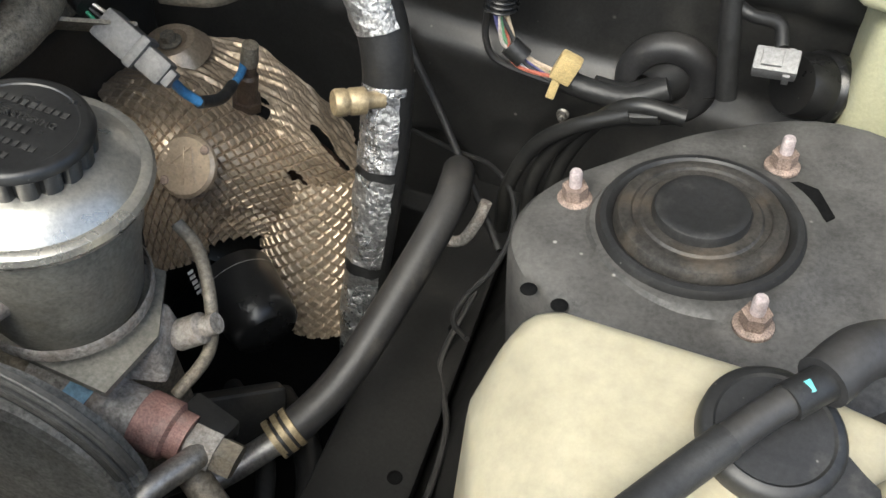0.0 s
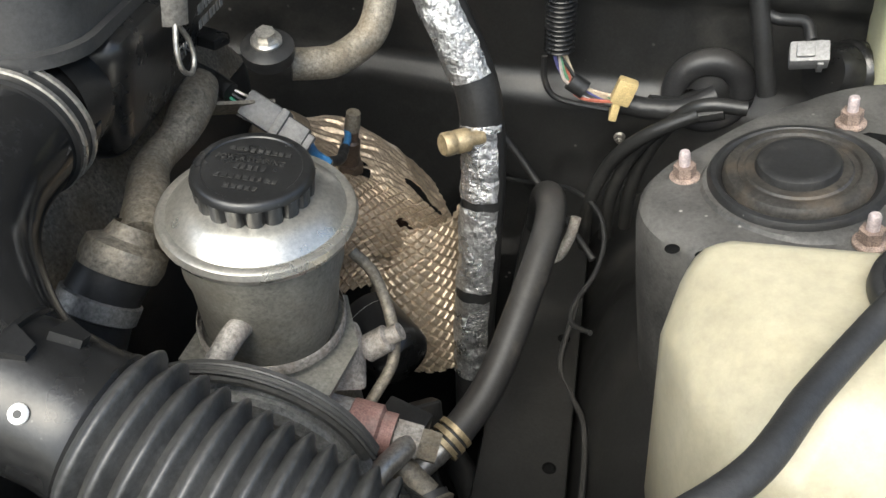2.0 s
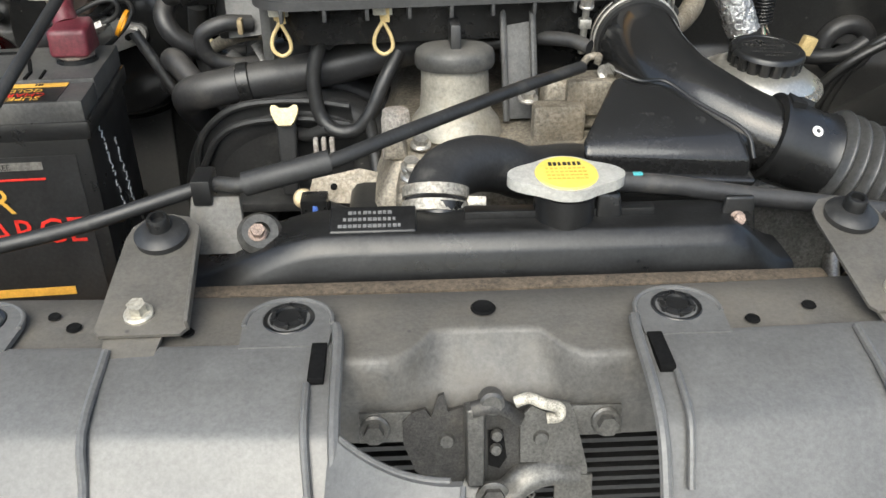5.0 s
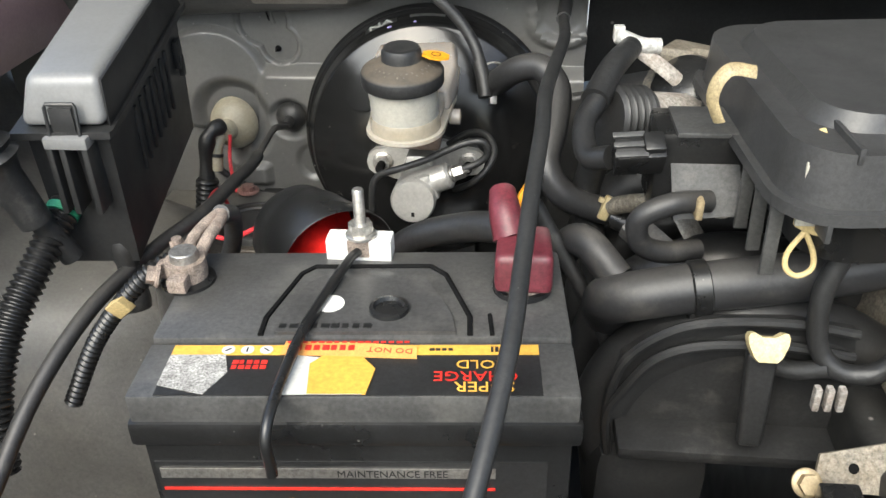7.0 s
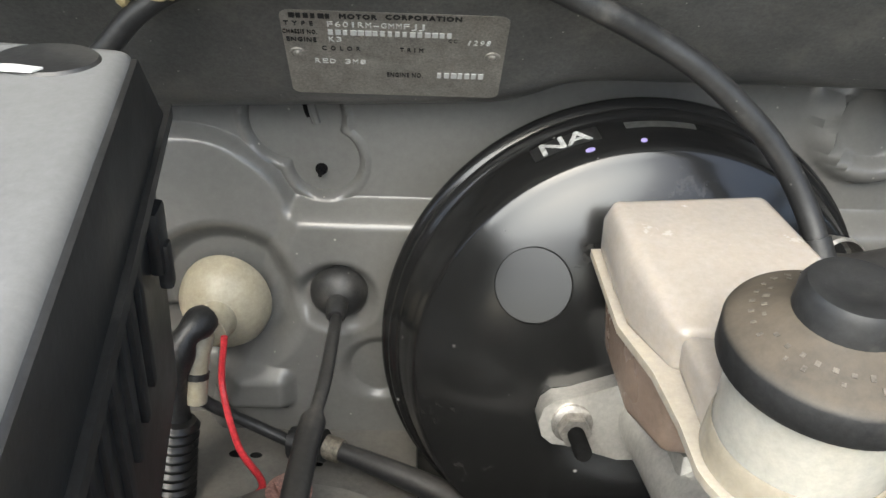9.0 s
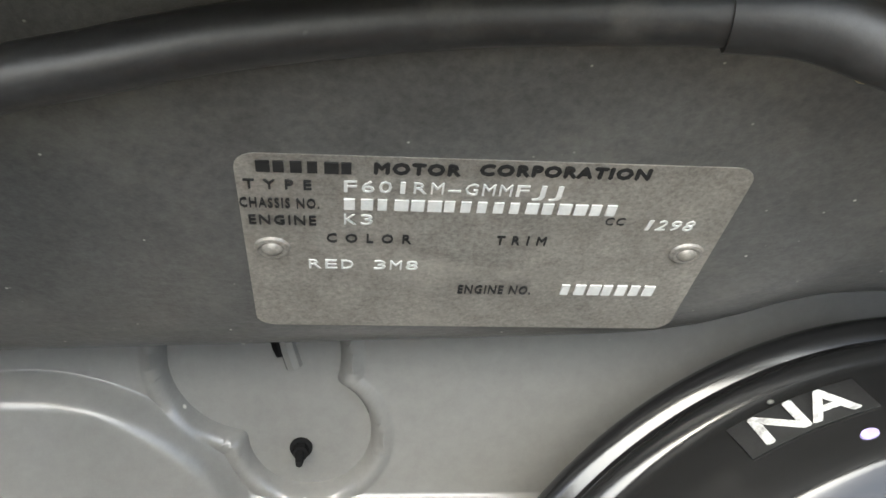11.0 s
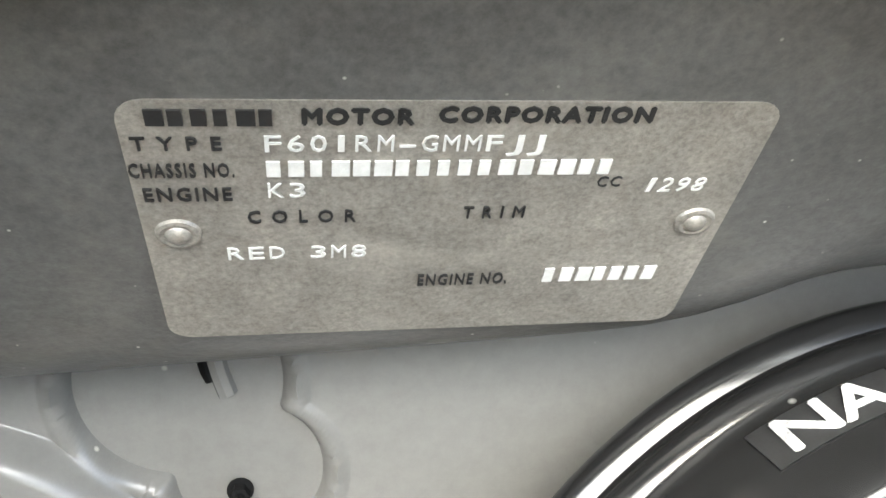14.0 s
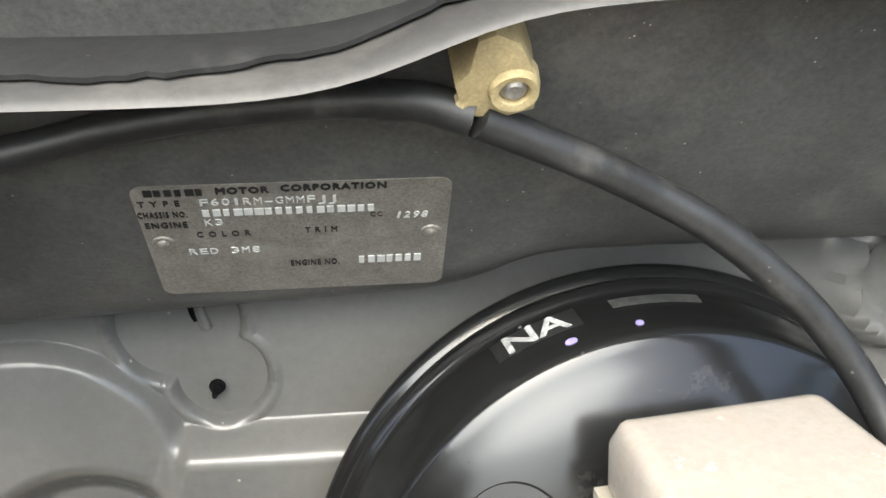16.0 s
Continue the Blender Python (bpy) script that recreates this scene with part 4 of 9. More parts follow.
SENSOR = surface("dark_sensor_steel", (0.105, 0.078, 0.06), 0.48, 0.5, var=0.25, scale=90)
o2 = thing("oxygen_sensor", (0.240, 0.552, 0.722), "rusty oxygen sensor with blue wires", "sensor")
place = HERE
m = basis((0.2400, 0.5750, 0.7208), (0.14, -0.10, 0.98)) @ Matrix.Diagonal((1.0, 1.0, 1.15, 1.0))
part("seat_ring", lathe([(0.010, -0.002), (0.0195, -0.002), (0.0190, 0.0025), (0.010, 0.004)], m, 36), BLACK, o2)
part("hex", hexhead(0.0125, 0.009, m, 0.0145, 0.003), SENSOR, o2)
part("barrel", lathe([(0.0085, 0.012), (0.008, 0.032), (0.006, 0.034), (0.0055, 0.048), (0.0, 0.049)], m, 24), SENSOR, o2)
part("boot", lathe([(0.0062, 0.042), (0.0068, 0.045), (0.006, 0.058), (0.0, 0.059)], m, 18), CAST, o2)
part("lead", tube([(0.2436, 0.4706, 0.8143), (0.2440, 0.4830, 0.7970), (0.2513, 0.4900, 0.7865)], 0.0034, 10), WIRE_BLUE, o2, "blue wire")
part("lead_tape", tube([(0.2510, 0.4890, 0.7868), (0.2525, 0.5150, 0.7740), (0.2488, 0.5400, 0.7687)], 0.0042, 12), TAPE, o2)
part("blue_lead", tube([(0.2492, 0.5380, 0.7690), (0.2470, 0.5560, 0.7680), (0.2430, 0.5700, 0.7690), (0.2425, 0.5770, 0.7760)], 0.0030, 12), WIRE_BLUE, o2)

cn = thing("wire_connector", (0.2436, 0.4706, 0.8143), "grey plastic plug connector on its bracket", "connector")
m = basis((0.2436, 0.4706, 0.8143), (-0.8854, 0.1320, 0.4458), (0.4221, 0.6300, 0.6518))
m = m @ Matrix.Diagonal((1.3, 1.3, 1.05, 1.0))
part("plug", joined(box((-0.0065, -0.006, 0.002), (0.0065, 0.006, 0.020), 0.0022, m), box((-0.0045, -0.004, -0.003), (0.0045, 0.004, 0.004), 0.0015, m)), GREY_CONN, cn)
part("collar", box((-0.0088, -0.0082, 0.019), (0.0088, 0.0082, 0.0255), 0.002, m), GREY_CONN, cn)
part("socket", box((-0.0080, -0.0075, 0.0245), (0.0080, 0.0075, 0.050), 0.0022, m), GREY_CONN, cn)
part("latch", joined(box((-0.0035, 0.0065, 0.014), (0.0035, 0.0095, 0.040), 0.0008, m), box((-0.0050, 0.0065, 0.038), (0.0050, 0.0105, 0.044), 0.001, m)), GREY_CONN, cn)
for k in range(4):
    part("rib", box((-0.0084 + 0.0044 * k, 0.0070, 0.045), (-0.0066 + 0.0044 * k, 0.0086, 0.054), 0.0005, m), GREY_CONN, cn)
for k in range(3):
    part("wire", tube([m @ Vector((-0.004 + 0.004 * k, 0.002, 0.048)), m @ Vector((-0.003 + 0.003 * k, 0.003, 0.056)), m @ Vector((-0.002 + 0.002 * k, 0.002, 0.066))], 0.0014, 6), (GREEN, TAPE, STEEL)[k], cn)
part("lead", tube([m @ Vector((0, 0, 0.062)), m @ Vector((0.0, 0.002, 0.080)), (0.165, 0.44, 0.885), (0.14, 0.45, 0.90)], 0.0075, 12), TAPE, cn)
place = TOWER_SIDE
part("bracket", prism([(-0.03, -0.012), (0.02, -0.012), (0.024, 0.0), (0.02, 0.012), (-0.03, 0.012)], 0.0025, 0.0008, basis((0.192, 0.462, 0.835), (-0.3, 0.5, 0.6), (0.6, 0.5, -0.3))), CAST, cn)

of = thing("oil_filter", (0.30, 0.43, 0.66), "glossy black oil filter canister with white print", "oil filter")
m = basis((0.272, 0.462, 0.640), (0.75, -0.6, -0.12)) @ Matrix.Diagonal((0.78, 0.78, 0.9, 1))
part("canister", lathe([(0, 0), (0.036, 0.0), (0.037, 0.004), (0.036, 0.05), (0.034, 0.062), (0.028, 0.068), (0.012, 0.071), (0, 0.071)], m, 48), GLOSS_BLACK, of)
part("print_ring", lathe([(0.0368, 0.012), (0.0369, 0.0126)], m, 48), WHITE_PRINT, of)
bars(5, 0.004, 0.005, basis((0.262, 0.425, 0.675), (-0.3, -0.75, 0.6), (0.6, -0.5, -0.3)) @ Matrix.Translation((0, 0, 0.006)), WHITE_PRINT, of, "print", 4)

place = FRONT_SIDE
# ---- engine block and covers: a dark mass below, castings on top ----
eng = thing("engine", (0.05, 0.4, 0.5), "stained aluminium engine with its cam cover", "engine")
part("block", hull([(-0.10, 0.20, 0.45), (0.16, 0.20, 0.45), (0.16, 0.62, 0.45), (-0.10, 0.62, 0.45), (-0.09, 0.20, 0.80), (0.14, 0.20, 0.80), (0.14, 0.62, 0.80), (-0.09, 0.62, 0.80)], 0.012), BAY, eng)
part("cam_cover", hull([(-0.07, 0.205, 0.80), (0.15, 0.205, 0.80), (0.15, 0.60, 0.80), (-0.07, 0.60, 0.80), (-0.05, 0.225, 0.838), (0.13, 0.225, 0.838), (0.13, 0.58, 0.838), (-0.05, 0.58, 0.838)], 0.008), CAST, eng)
part("front_cover", hull([(-0.06, 0.17, 0.60), (0.12, 0.17, 0.60), (0.12, 0.21, 0.60), (-0.06, 0.21, 0.60), (-0.05, 0.175, 0.83), (0.10, 0.175, 0.83), (0.10, 0.21, 0.83), (-0.05, 0.21, 0.83)], 0.008), CAST, eng)
part("rib", box((0.062, 0.245, 0.835), (0.105, 0.262, 0.868), 0.004), CAST, eng)
part("rib", box((0.09, 0.255, 0.855), (0.135, 0.265, 0.885), 0.003), CAST, eng)
for at in ((-0.038, 0.196, 0.842), (0.085, 0.20, 0.842), (0.060, 0.268, 0.866), (-0.03, 0.235, 0.842)):
    part("bolt", hexhead(0.006, 0.005, basis(at, (0, -0.2, 1)), 0.0085, 0.002), ZINC, eng)
part("coil_pack", hull([(-0.060, 0.222, 0.835), (-0.040, 0.222, 0.835), (-0.040, 0.25, 0.835), (-0.060, 0.25, 0.835), (-0.058, 0.224, 0.852), (-0.044, 0.224, 0.852), (-0.044, 0.245, 0.852), (-0.058, 0.245, 0.852)], 0.003), CAST, eng)

fl = thing("oil_filler", (0.0, 0.255, 0.84), "cast metal oil filler neck with a black cap", "oil filler")
m = basis((0.0, 0.275, 0.836), (0.0, 0.14, 1.0)) @ Matrix.Diagonal((1, 1, 1.14, 1))
part("neck", lathe([(0, 0), (0.040, 0.0), (0.037, 0.010), (0.0300, 0.018), (0.0285, 0.030), (0.0275, 0.056), (0, 0.056)], m, 48), surface("stained_neck_casting", (0.30, 0.28, 0.235), 0.5, 0.35, var=0.14, scale=30, dust=(0.24, 0.19, 0.12), dust_amount=0.25, dust_scale=25, bump=0.15), fl)
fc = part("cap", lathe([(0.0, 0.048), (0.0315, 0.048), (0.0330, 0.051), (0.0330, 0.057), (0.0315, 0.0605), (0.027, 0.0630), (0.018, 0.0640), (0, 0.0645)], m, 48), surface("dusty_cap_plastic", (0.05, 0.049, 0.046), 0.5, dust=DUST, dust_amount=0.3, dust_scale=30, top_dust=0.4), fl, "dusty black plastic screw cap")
part("grip", box((-0.0042, -0.022, 0.060), (0.0042, 0.022, 0.080), 0.002, m), DARK_PLASTIC, fc)

# ---- airbox ----
AIRBOX = surface("scuffed_airbox_plastic", (0.042, 0.042, 0.042), 0.40, var=0.14, dust=(0.12, 0.118, 0.11), dust_amount=0.14, dust_scale=14, bump=0.3, bump_scale=700)
ab = thing("airbox", (0.0, 0.41, 0.92), "black plastic air cleaner box with an amber sticker", "airbox")


def round_rect(x0, y0, x1, y1, r, n=6):
    out = []
    for cx, cy, a in ((x1 - r, y1 - r, 0), (x0 + r, y1 - r, 90), (x0 + r, y0 + r, 180), (x1 - r, y0 + r, 270)):
        out += [(cx + r * math.cos(radians(a + 90 * k / n)), cy + r * math.sin(radians(a + 90 * k / n))) for k in range(n + 1)]
    return out


AB = Matrix.Translation((0.0205, 0, 0.945)) @ pose(0, 0, 0, 0, 0, 4)
part("lower_case", prism(round_rect(-0.150, 0.300, 0.175, 0.50, 0.03), -0.040, 0.003, AB, 2, 0.94), BLACK_PLASTIC, ab)
part("filter_bowl", hull([(0.03, 0.325, 0.94), (0.198, 0.335, 0.94), (0.190, 0.49, 0.94), (0.02, 0.48, 0.94), (0.05, 0.335, 0.855), (0.176, 0.345, 0.855), (0.170, 0.46, 0.855), (0.05, 0.45, 0.855)], 0.018, 4), BLACK_PLASTIC, ab)
for k in range(7):
    part("side_rib", box((-0.158, 0.318 + k * 0.026, -0.055), (-0.150, 0.321 + k * 0.026, -0.006), 0.0008, AB), surface("scuffed_rib_%d" % k, (0.06, 0.06, 0.058), 0.45), ab)
NYLON_DARK = surface("dirty_nylon", (0.34, 0.27, 0.15), 0.5, var=0.25, scale=90)
xl = -0.176
cl = part("lid_clip", tube([(xl + 0.012, 0.362, 0.990), (xl - 0.002, 0.361, 0.992), (xl - 0.009, 0.360, 0.985), (xl - 0.011, 0.360, 0.975), (xl - 0.008, 0.360, 0.966), (xl - 0.005, 0.360, 0.960)], 0.0042, 8, 6, flat=0.3), NYLON_DARK, ab, "yellowed spring clip")
part("flange", prism(round_rect(-0.163, 0.286, 0.190, 0.515, 0.034), 0.007, 0.0015, AB @ Matrix.Translation((0, 0, -0.006))), AIRBOX, ab)
part("lid_wall", prism(round_rect(-0.158, 0.291, 0.185, 0.51, 0.033), 0.030, 0.005, AB @ Matrix.Translation((0, 0, 0.001)), 3, 0.985), AIRBOX, ab)
part("lid_top", prism(round_rect(-0.142, 0.318, 0.168, 0.49, 0.03), 0.010, 0.005, AB @ Matrix.Translation((0, 0, 0.030)), 3, 0.95), AIRBOX, ab)
for k in range(9):
    part("lid_rib", box((-0.13 + k * 0.034, 0.292, 0.026), (-0.127 + k * 0.034, 0.330, 0.035), 0.0008, AB), AIRBOX, ab)
for k in range(10):
    part("case_rib", box((-0.140 + k * 0.034, 0.287, -0.016), (-0.137 + k * 0.034, 0.302, -0.005), 0.0006, AB), AIRBOX, ab)
part("sticker", box((-0.016, 0.2885, 0.010), (0.136, 0.2906, 0.0205), 0.0006, AB), STICKER, ab, "amber warning sticker")
for q in range(3):
    part("sticker_line", box((0.0, 0.2880, 0.0125 + 0.0027 * q), (0.128, 0.2884, 0.0134 + 0.0027 * q), 0, AB), GOLD_PRINT, ab, smooth=False)
bars(2, 0.006, 0.0055, AB @ basis((-0.0135, 0.2882, 0.0125), (0, -1, 0), (1, 0, 0)), INK, ab, "sticker_mark", 77)
part("outlet", lathe([(0.034, 0.0), (0.034, 0.028)], basis((0.152, 0.335, 0.908), (0.06, -1.0, 0.12)), 40), BLACK_PLASTIC, ab)
OLD_STRAP = surface("old_white_strap", (0.40, 0.38, 0.32), 0.45, var=0.15, dust=(0.25, 0.21, 0.15), dust_amount=0.25, dust_scale=60)
for x in (-0.142, -0.058):
    cl = part("lid_clip", tube([(x, 0.316, 0.972), (x, 0.300, 0.966), (x, 0.296, 0.945), (x, 0.298, 0.925)], 0.0075, 8, 6, flat=0.25), YELLOWED, ab, "yellowed spring clip")
    part("clip_strap", joined(box((x - 0.0080, 0.2925, 0.930), (x + 0.0080, 0.2960, 0.966), 0.0012), box((x - 0.0080, 0.2930, 0.964), (x + 0.0080, 0.312, 0.9675), 0.0012)), OLD_STRAP, cl)
    part("clip_ring", tube([(x + 0.001, 0.298, 0.926), (x - 0.007, 0.297, 0.912), (x - 0.007, 0.296, 0.902), (x, 0.296, 0.897), (x + 0.007, 0.296, 0.902), (x + 0.006, 0.297, 0.912), (x - 0.001, 0.298, 0.926)], 0.0016, 8), YELLOWED, cl)
cl = part("lid_clip", tube([(0.190, 0.385, 0.978), (0.203, 0.385, 0.970), (0.206, 0.384, 0.950), (0.204, 0.384, 0.930)], 0.0075, 8, 6, flat=0.25), STEEL, ab, "steel spring clip")
part("clip_ring", tube([(0.204, 0.384, 0.932), (0.206, 0.376, 0.918), (0.207, 0.377, 0.906), (0.208, 0.385, 0.900), (0.207, 0.393, 0.906), (0.206, 0.392, 0.918), (0.204, 0.384, 0.932)], 0.0016, 8), STEEL, cl)
side = basis((0.1935, 0.375, 0.905), (1, -0.05, -0.12), (0, 1, 0.1))
MOULD = surface("moulded_mark", (0.14, 0.14, 0.138), 0.5)
letters("EK", 0.012, side @ Matrix.Translation((0.018, -0.004, 0.003)), MOULD, ab, "moulded_lettering", 0.0006)
bars(7, 0.0048, 0.006, side @ Matrix.Translation((0.046, 0.002, 0.003)), MOULD, ab, "moulded_print", 8)
bars(8, 0.0048, 0.006, side @ Matrix.Translation((0.046, 0.012, 0.003)), MOULD, ab, "moulded_print", 9)
LEG = surface("grey_leg_plastic", (0.07, 0.07, 0.069), 0.45, var=0.2, dust=(0.16, 0.15, 0.135), dust_amount=0.25, dust_scale=25)
part("support_leg", hull([(0.040, 0.313, 0.935), (0.068, 0.313, 0.935), (0.040, 0.319, 0.935), (0.068, 0.319, 0.935), (0.044, 0.283, 0.842), (0.070, 0.283, 0.842), (0.044, 0.289, 0.842), (0.070, 0.289, 0.842)], 0.001), LEG, ab)
for x in (0.041, 0.066):
    part("leg_edge", tube([(x, 0.309, 0.935), (x + 0.003, 0.279, 0.842)], 0.0028, 8, 2), LEG, ab)

# ---- intake elbow, resonator and ribbed duct ----
du = thing("intake_duct", (0.24, 0.18, 0.87), "black plastic intake elbow with a ribbed hose", "intake duct")
DUCT = surface("glossy_duct_plastic", (0.014, 0.014, 0.014), 0.15, var=0.15, dust=(0.11, 0.105, 0.095), dust_amount=0.03, dust_scale=60, bump=0.05)
DUCT_RUBBER = surface("duct_rubber", (0.046, 0.046, 0.045), 0.36, var=0.25, dust=(0.13, 0.125, 0.115), dust_amount=0.2, dust_scale=40)
part("elbow", tube([(0.152, 0.318, 0.906), (0.154, 0.285, 0.904), (0.160, 0.250, 0.898), (0.176, 0.215, 0.887), (0.205, 0.185, 0.876), (0.238, 0.165, 0.868)], lambda f: 0.0345 - 0.0065 * min(1, f * 1.3) + 0.0008 * math.sin(f * 11), 40, 12), DUCT, du)
part("collar", tube([(0.1525, 0.306, 0.906), (0.1535, 0.290, 0.905)], 0.0362, 36, 3), RUBBER, du)
for q in (0.304, 0.295):
    part("clamp_ring", lathe([(0.0362, -0.0016), (0.0376, -0.0012), (0.0376, 0.0012), (0.0362, 0.0016)], basis((0.1530, q, 0.9055), (0.06, -1, -0.05)), 48), ZINC, du, "thin steel wire clamp")
part("clamp_screw", joined(lathe([(0, -0.022), (0.003, -0.022), (0.003, 0.022), (0, 0.022)], basis((0.1085, 0.296, 0.915), (0, -0.2, 1)), 12), hexhead(0.0055, 0.006, basis((0.1085, 0.292, 0.934), (0, -0.2, 1)), 0.006, 0.002), box((-0.005, -0.004, -0.004), (0.005, 0.004, 0.004), 0.001, Matrix.Translation((0.1085, 0.295, 0.920)))), ZINC, du, "zinc clamp screw")
ax = Vector((0.136, -0.018, -0.047)).normalized()
joint = Vector((0.238, 0.165, 0.867))
part("joint_band", lathe([(0.0265, -0.020), (0.0305, -0.019), (0.0310, -0.004), (0.0305, 0.012), (0.0312, 0.020), (0.0325, 0.024), (0.031, 0.026)], basis(joint, ax), 44), BLACK_PLASTIC, du)
part("joint_lip", lathe([(0.030, -0.0205), (0.0330, -0.020), (0.0330, -0.0178), (0.030, -0.0172)], basis(joint, ax), 44), BLACK_PLASTIC, du)
part("ribbed_hose", tube([joint + ax * (0.024 + 0.012 * k) + Vector((0, 0, -0.002 * math.sin(k * 0.3))) for k in range(11)], lambda f: 0.0345 - 0.003 * f, 40, 3, wave=(0.0103, 0.0034)), DUCT_RUBBER, du, angle=75)
e = joint + ax * 0.146
part("end_cuff", lathe([(0.0335, -0.003), (0.0325, 0.0), (0.031, 0.012), (0.0315, 0.014), (0.0315, 0.020), (0.030, 0.022), (0.028, 0.040), (0.024, 0.060), (0.0, 0.060)], basis(e, ax), 44), BLACK_PLASTIC, du)
for at, d in ((joint + ax * 0.0029, Vector((0.1446, -0.7093, 0.6900))), (e + ax * 0.010, Vector((0.1, -0.75, 0.66)))):
    d = (d - ax * d.dot(ax)).normalized()
    m = basis(at + d * 0.0312, d)
    rv = part("rivet", lathe([(0, 0.0010), (0.0035, 0.0010), (0.0040, 0.0002)], m, 24), WHITE, du, "white plastic rivet")
    part("rivet_eye", lathe([(0, 0.0012), (0.0016, 0.0012), (0.0016, 0.0006)], m, 12), INK, rv)
for at, r0 in ((joint + ax * -0.012, 0.0305), (e + ax * 0.012, 0.031)):
    for a in (-0.1, 0.5):
        d = Vector((0.25, -0.05 + a * 0.9, 1.0))
        d = (d - ax * d.dot(ax)).normalized()
        part("locking_tab", prism([(-0.006, -0.007), (0.006, -0.003), (0.006, 0.003), (-0.006, 0.007)], 0.004, 0.0012, basis(at + d * r0 + ax * (0.012 * (a + 0.1) / 0.6), d, ax)), BLACK_PLASTIC, du)
part("resonator", hull([(0.111, 0.192, 0.914), (0.147, 0.188, 0.908), (0.192, 0.140, 0.889), (0.197, 0.128, 0.874), (0.080, 0.134, 0.878), (0.080, 0.142, 0.885), (0.108, 0.195, 0.86), (0.15, 0.192, 0.86), (0.197, 0.138, 0.848), (0.197, 0.130, 0.85), (0.086, 0.135, 0.852)], 0.016, 6), DUCT, du)
part("resonator_base", hull([(0.109, 0.197, 0.872), (0.152, 0.194, 0.872), (0.202, 0.142, 0.862), (0.202, 0.124, 0.860), (0.082, 0.130, 0.866), (0.082, 0.145, 0.87), (0.112, 0.19, 0.84), (0.15, 0.19, 0.84), (0.19, 0.14, 0.832), (0.19, 0.132, 0.832), (0.092, 0.135, 0.836)], 0.008, 4), DUCT, du)
part("web", hull([(0.145, 0.19, 0.905), (0.195, 0.14, 0.885), (0.215, 0.165, 0.875), (0.17, 0.22, 0.895), (0.15, 0.19, 0.85), (0.2, 0.14, 0.85), (0.215, 0.165, 0.85), (0.17, 0.22, 0.86)], 0.006), DUCT, du)
part("seam", tube([(0.111, 0.192, 0.9165), (0.128, 0.184, 0.9115), (0.147, 0.186, 0.910), (0.165, 0.168, 0.9015), (0.192, 0.140, 0.891), (0.197, 0.128, 0.8755)], 0.0014, 8, 5), BLACK_PLASTIC, du)
solid("intake_snorkel", hull([(0.44, 0.13, 0.845), (0.50, 0.11, 0.845), (0.44, 0.10, 0.80), (0.50, 0.08, 0.80), (0.44, 0.17, 0.80), (0.50, 0.16, 0.80), (0.56, 0.10, 0.82), (0.56, 0.06, 0.79)], 0.01), BLACK_PLASTIC, "black plastic air inlet behind the front panel", "intake duct")

place = HERE
# ---- steering fluid reservoir ----
rv = thing("steering_reservoir", (0.268, 0.315, 0.75), "tin steering fluid reservoir with a black screw cap", "fluid reservoir")
R0 = basis((0.2660, 0.3200, 0.7765), (0.045, -0.08, 1.0), (1, 0, 0)) @ Matrix.Diagonal((1.08, 1.08, 1.0, 1.0))
part("can", lathe([(0, 0.0), (0.030, 0.0), (0.034, 0.003), (0.0365, 0.012), (0.039, 0.050), (0.0415, 0.060), (0.0412, 0.070), (0.0425, 0.076), (0.042, 0.082), (0.046, 0.087)], R0, 64), CAN, rv, "dull grey painted can")
part("dome", lathe([(0.0455, 0.0865), (0.0485, 0.088), (0.0497, 0.0915), (0.0485, 0.0945), (0.0462, 0.0958), (0.044, 0.0955), (0.041, 0.099), (0.035, 0.1035), (0.030, 0.106), (0.0, 0.106)], R0, 64), SILVER, rv, "bright tin shoulder with brown stains")
cpm = R0 @ Matrix.Translation((0, 0, 0.106))


def fluted(r, h, n=14):
    bm = bmesh.new()
    rings = []
    for z, s in ((-0.003, 0.97), (0.0005, 1.0), (h - 0.0052, 1.02), (h - 0.0045, 1.03), (h - 0.0015, 1.0), (h - 0.0004, 0.965), (h, 0.92), (h, 0.84), (h - 0.0006, 0.82)):
        ring = []
        for i in range(n * 6):
            a = math.tau * i / (n * 6)
            w = abs(math.sin(a * n / 2))
            rr = r * s * (1 - (0.10 * (1 - min(1, w * 1.5)) if z < h - 0.005 else 0))
            ring.append(bm.verts.new((rr * math.cos(a), rr * math.sin(a), z)))
        rings.append(ring)
    for a, b in zip(rings, rings[1:]):
        for i in range(len(a)):
            bm.faces.new((a[i], a[(i + 1) % len(a)], b[(i + 1) % len(a)], b[i]))
    bm.faces.new(rings[-1])
    return bm


CAP_MARK = surface("worn_cap_mark", (0.032, 0.031, 0.029), 0.5, var=0.5, scale=300)
cap_bm = fluted(0.0288, 0.0155, 18)
cap_bm.transform(cpm)
rc = part("screw_cap", cap_bm, BLACK_PLASTIC, rv, "black fluted screw cap with raised writing", angle=30)
letters("POWER STEERING", 0.0042, cpm @ Matrix.Translation((-0.0195, 0.0035, 0.0155)), CAP_MARK, rc, "raised_lettering", 0.0005)
bars(5, 0.0032, 0.0036, cpm @ Matrix.Translation((-0.008, -0.003, 0.0153)), CAP_MARK, rc, "raised_line", 7)
bars(9, 0.0035, 0.003, cpm @ Matrix.Translation((-0.015, 0.0105, 0.0153)), CAP_MARK, rc, "raised_line", 2)
bars(9, 0.0035, 0.003, cpm @ Matrix.Translation((-0.015, -0.0105, 0.0153)), CAP_MARK, rc, "raised_line", 3)
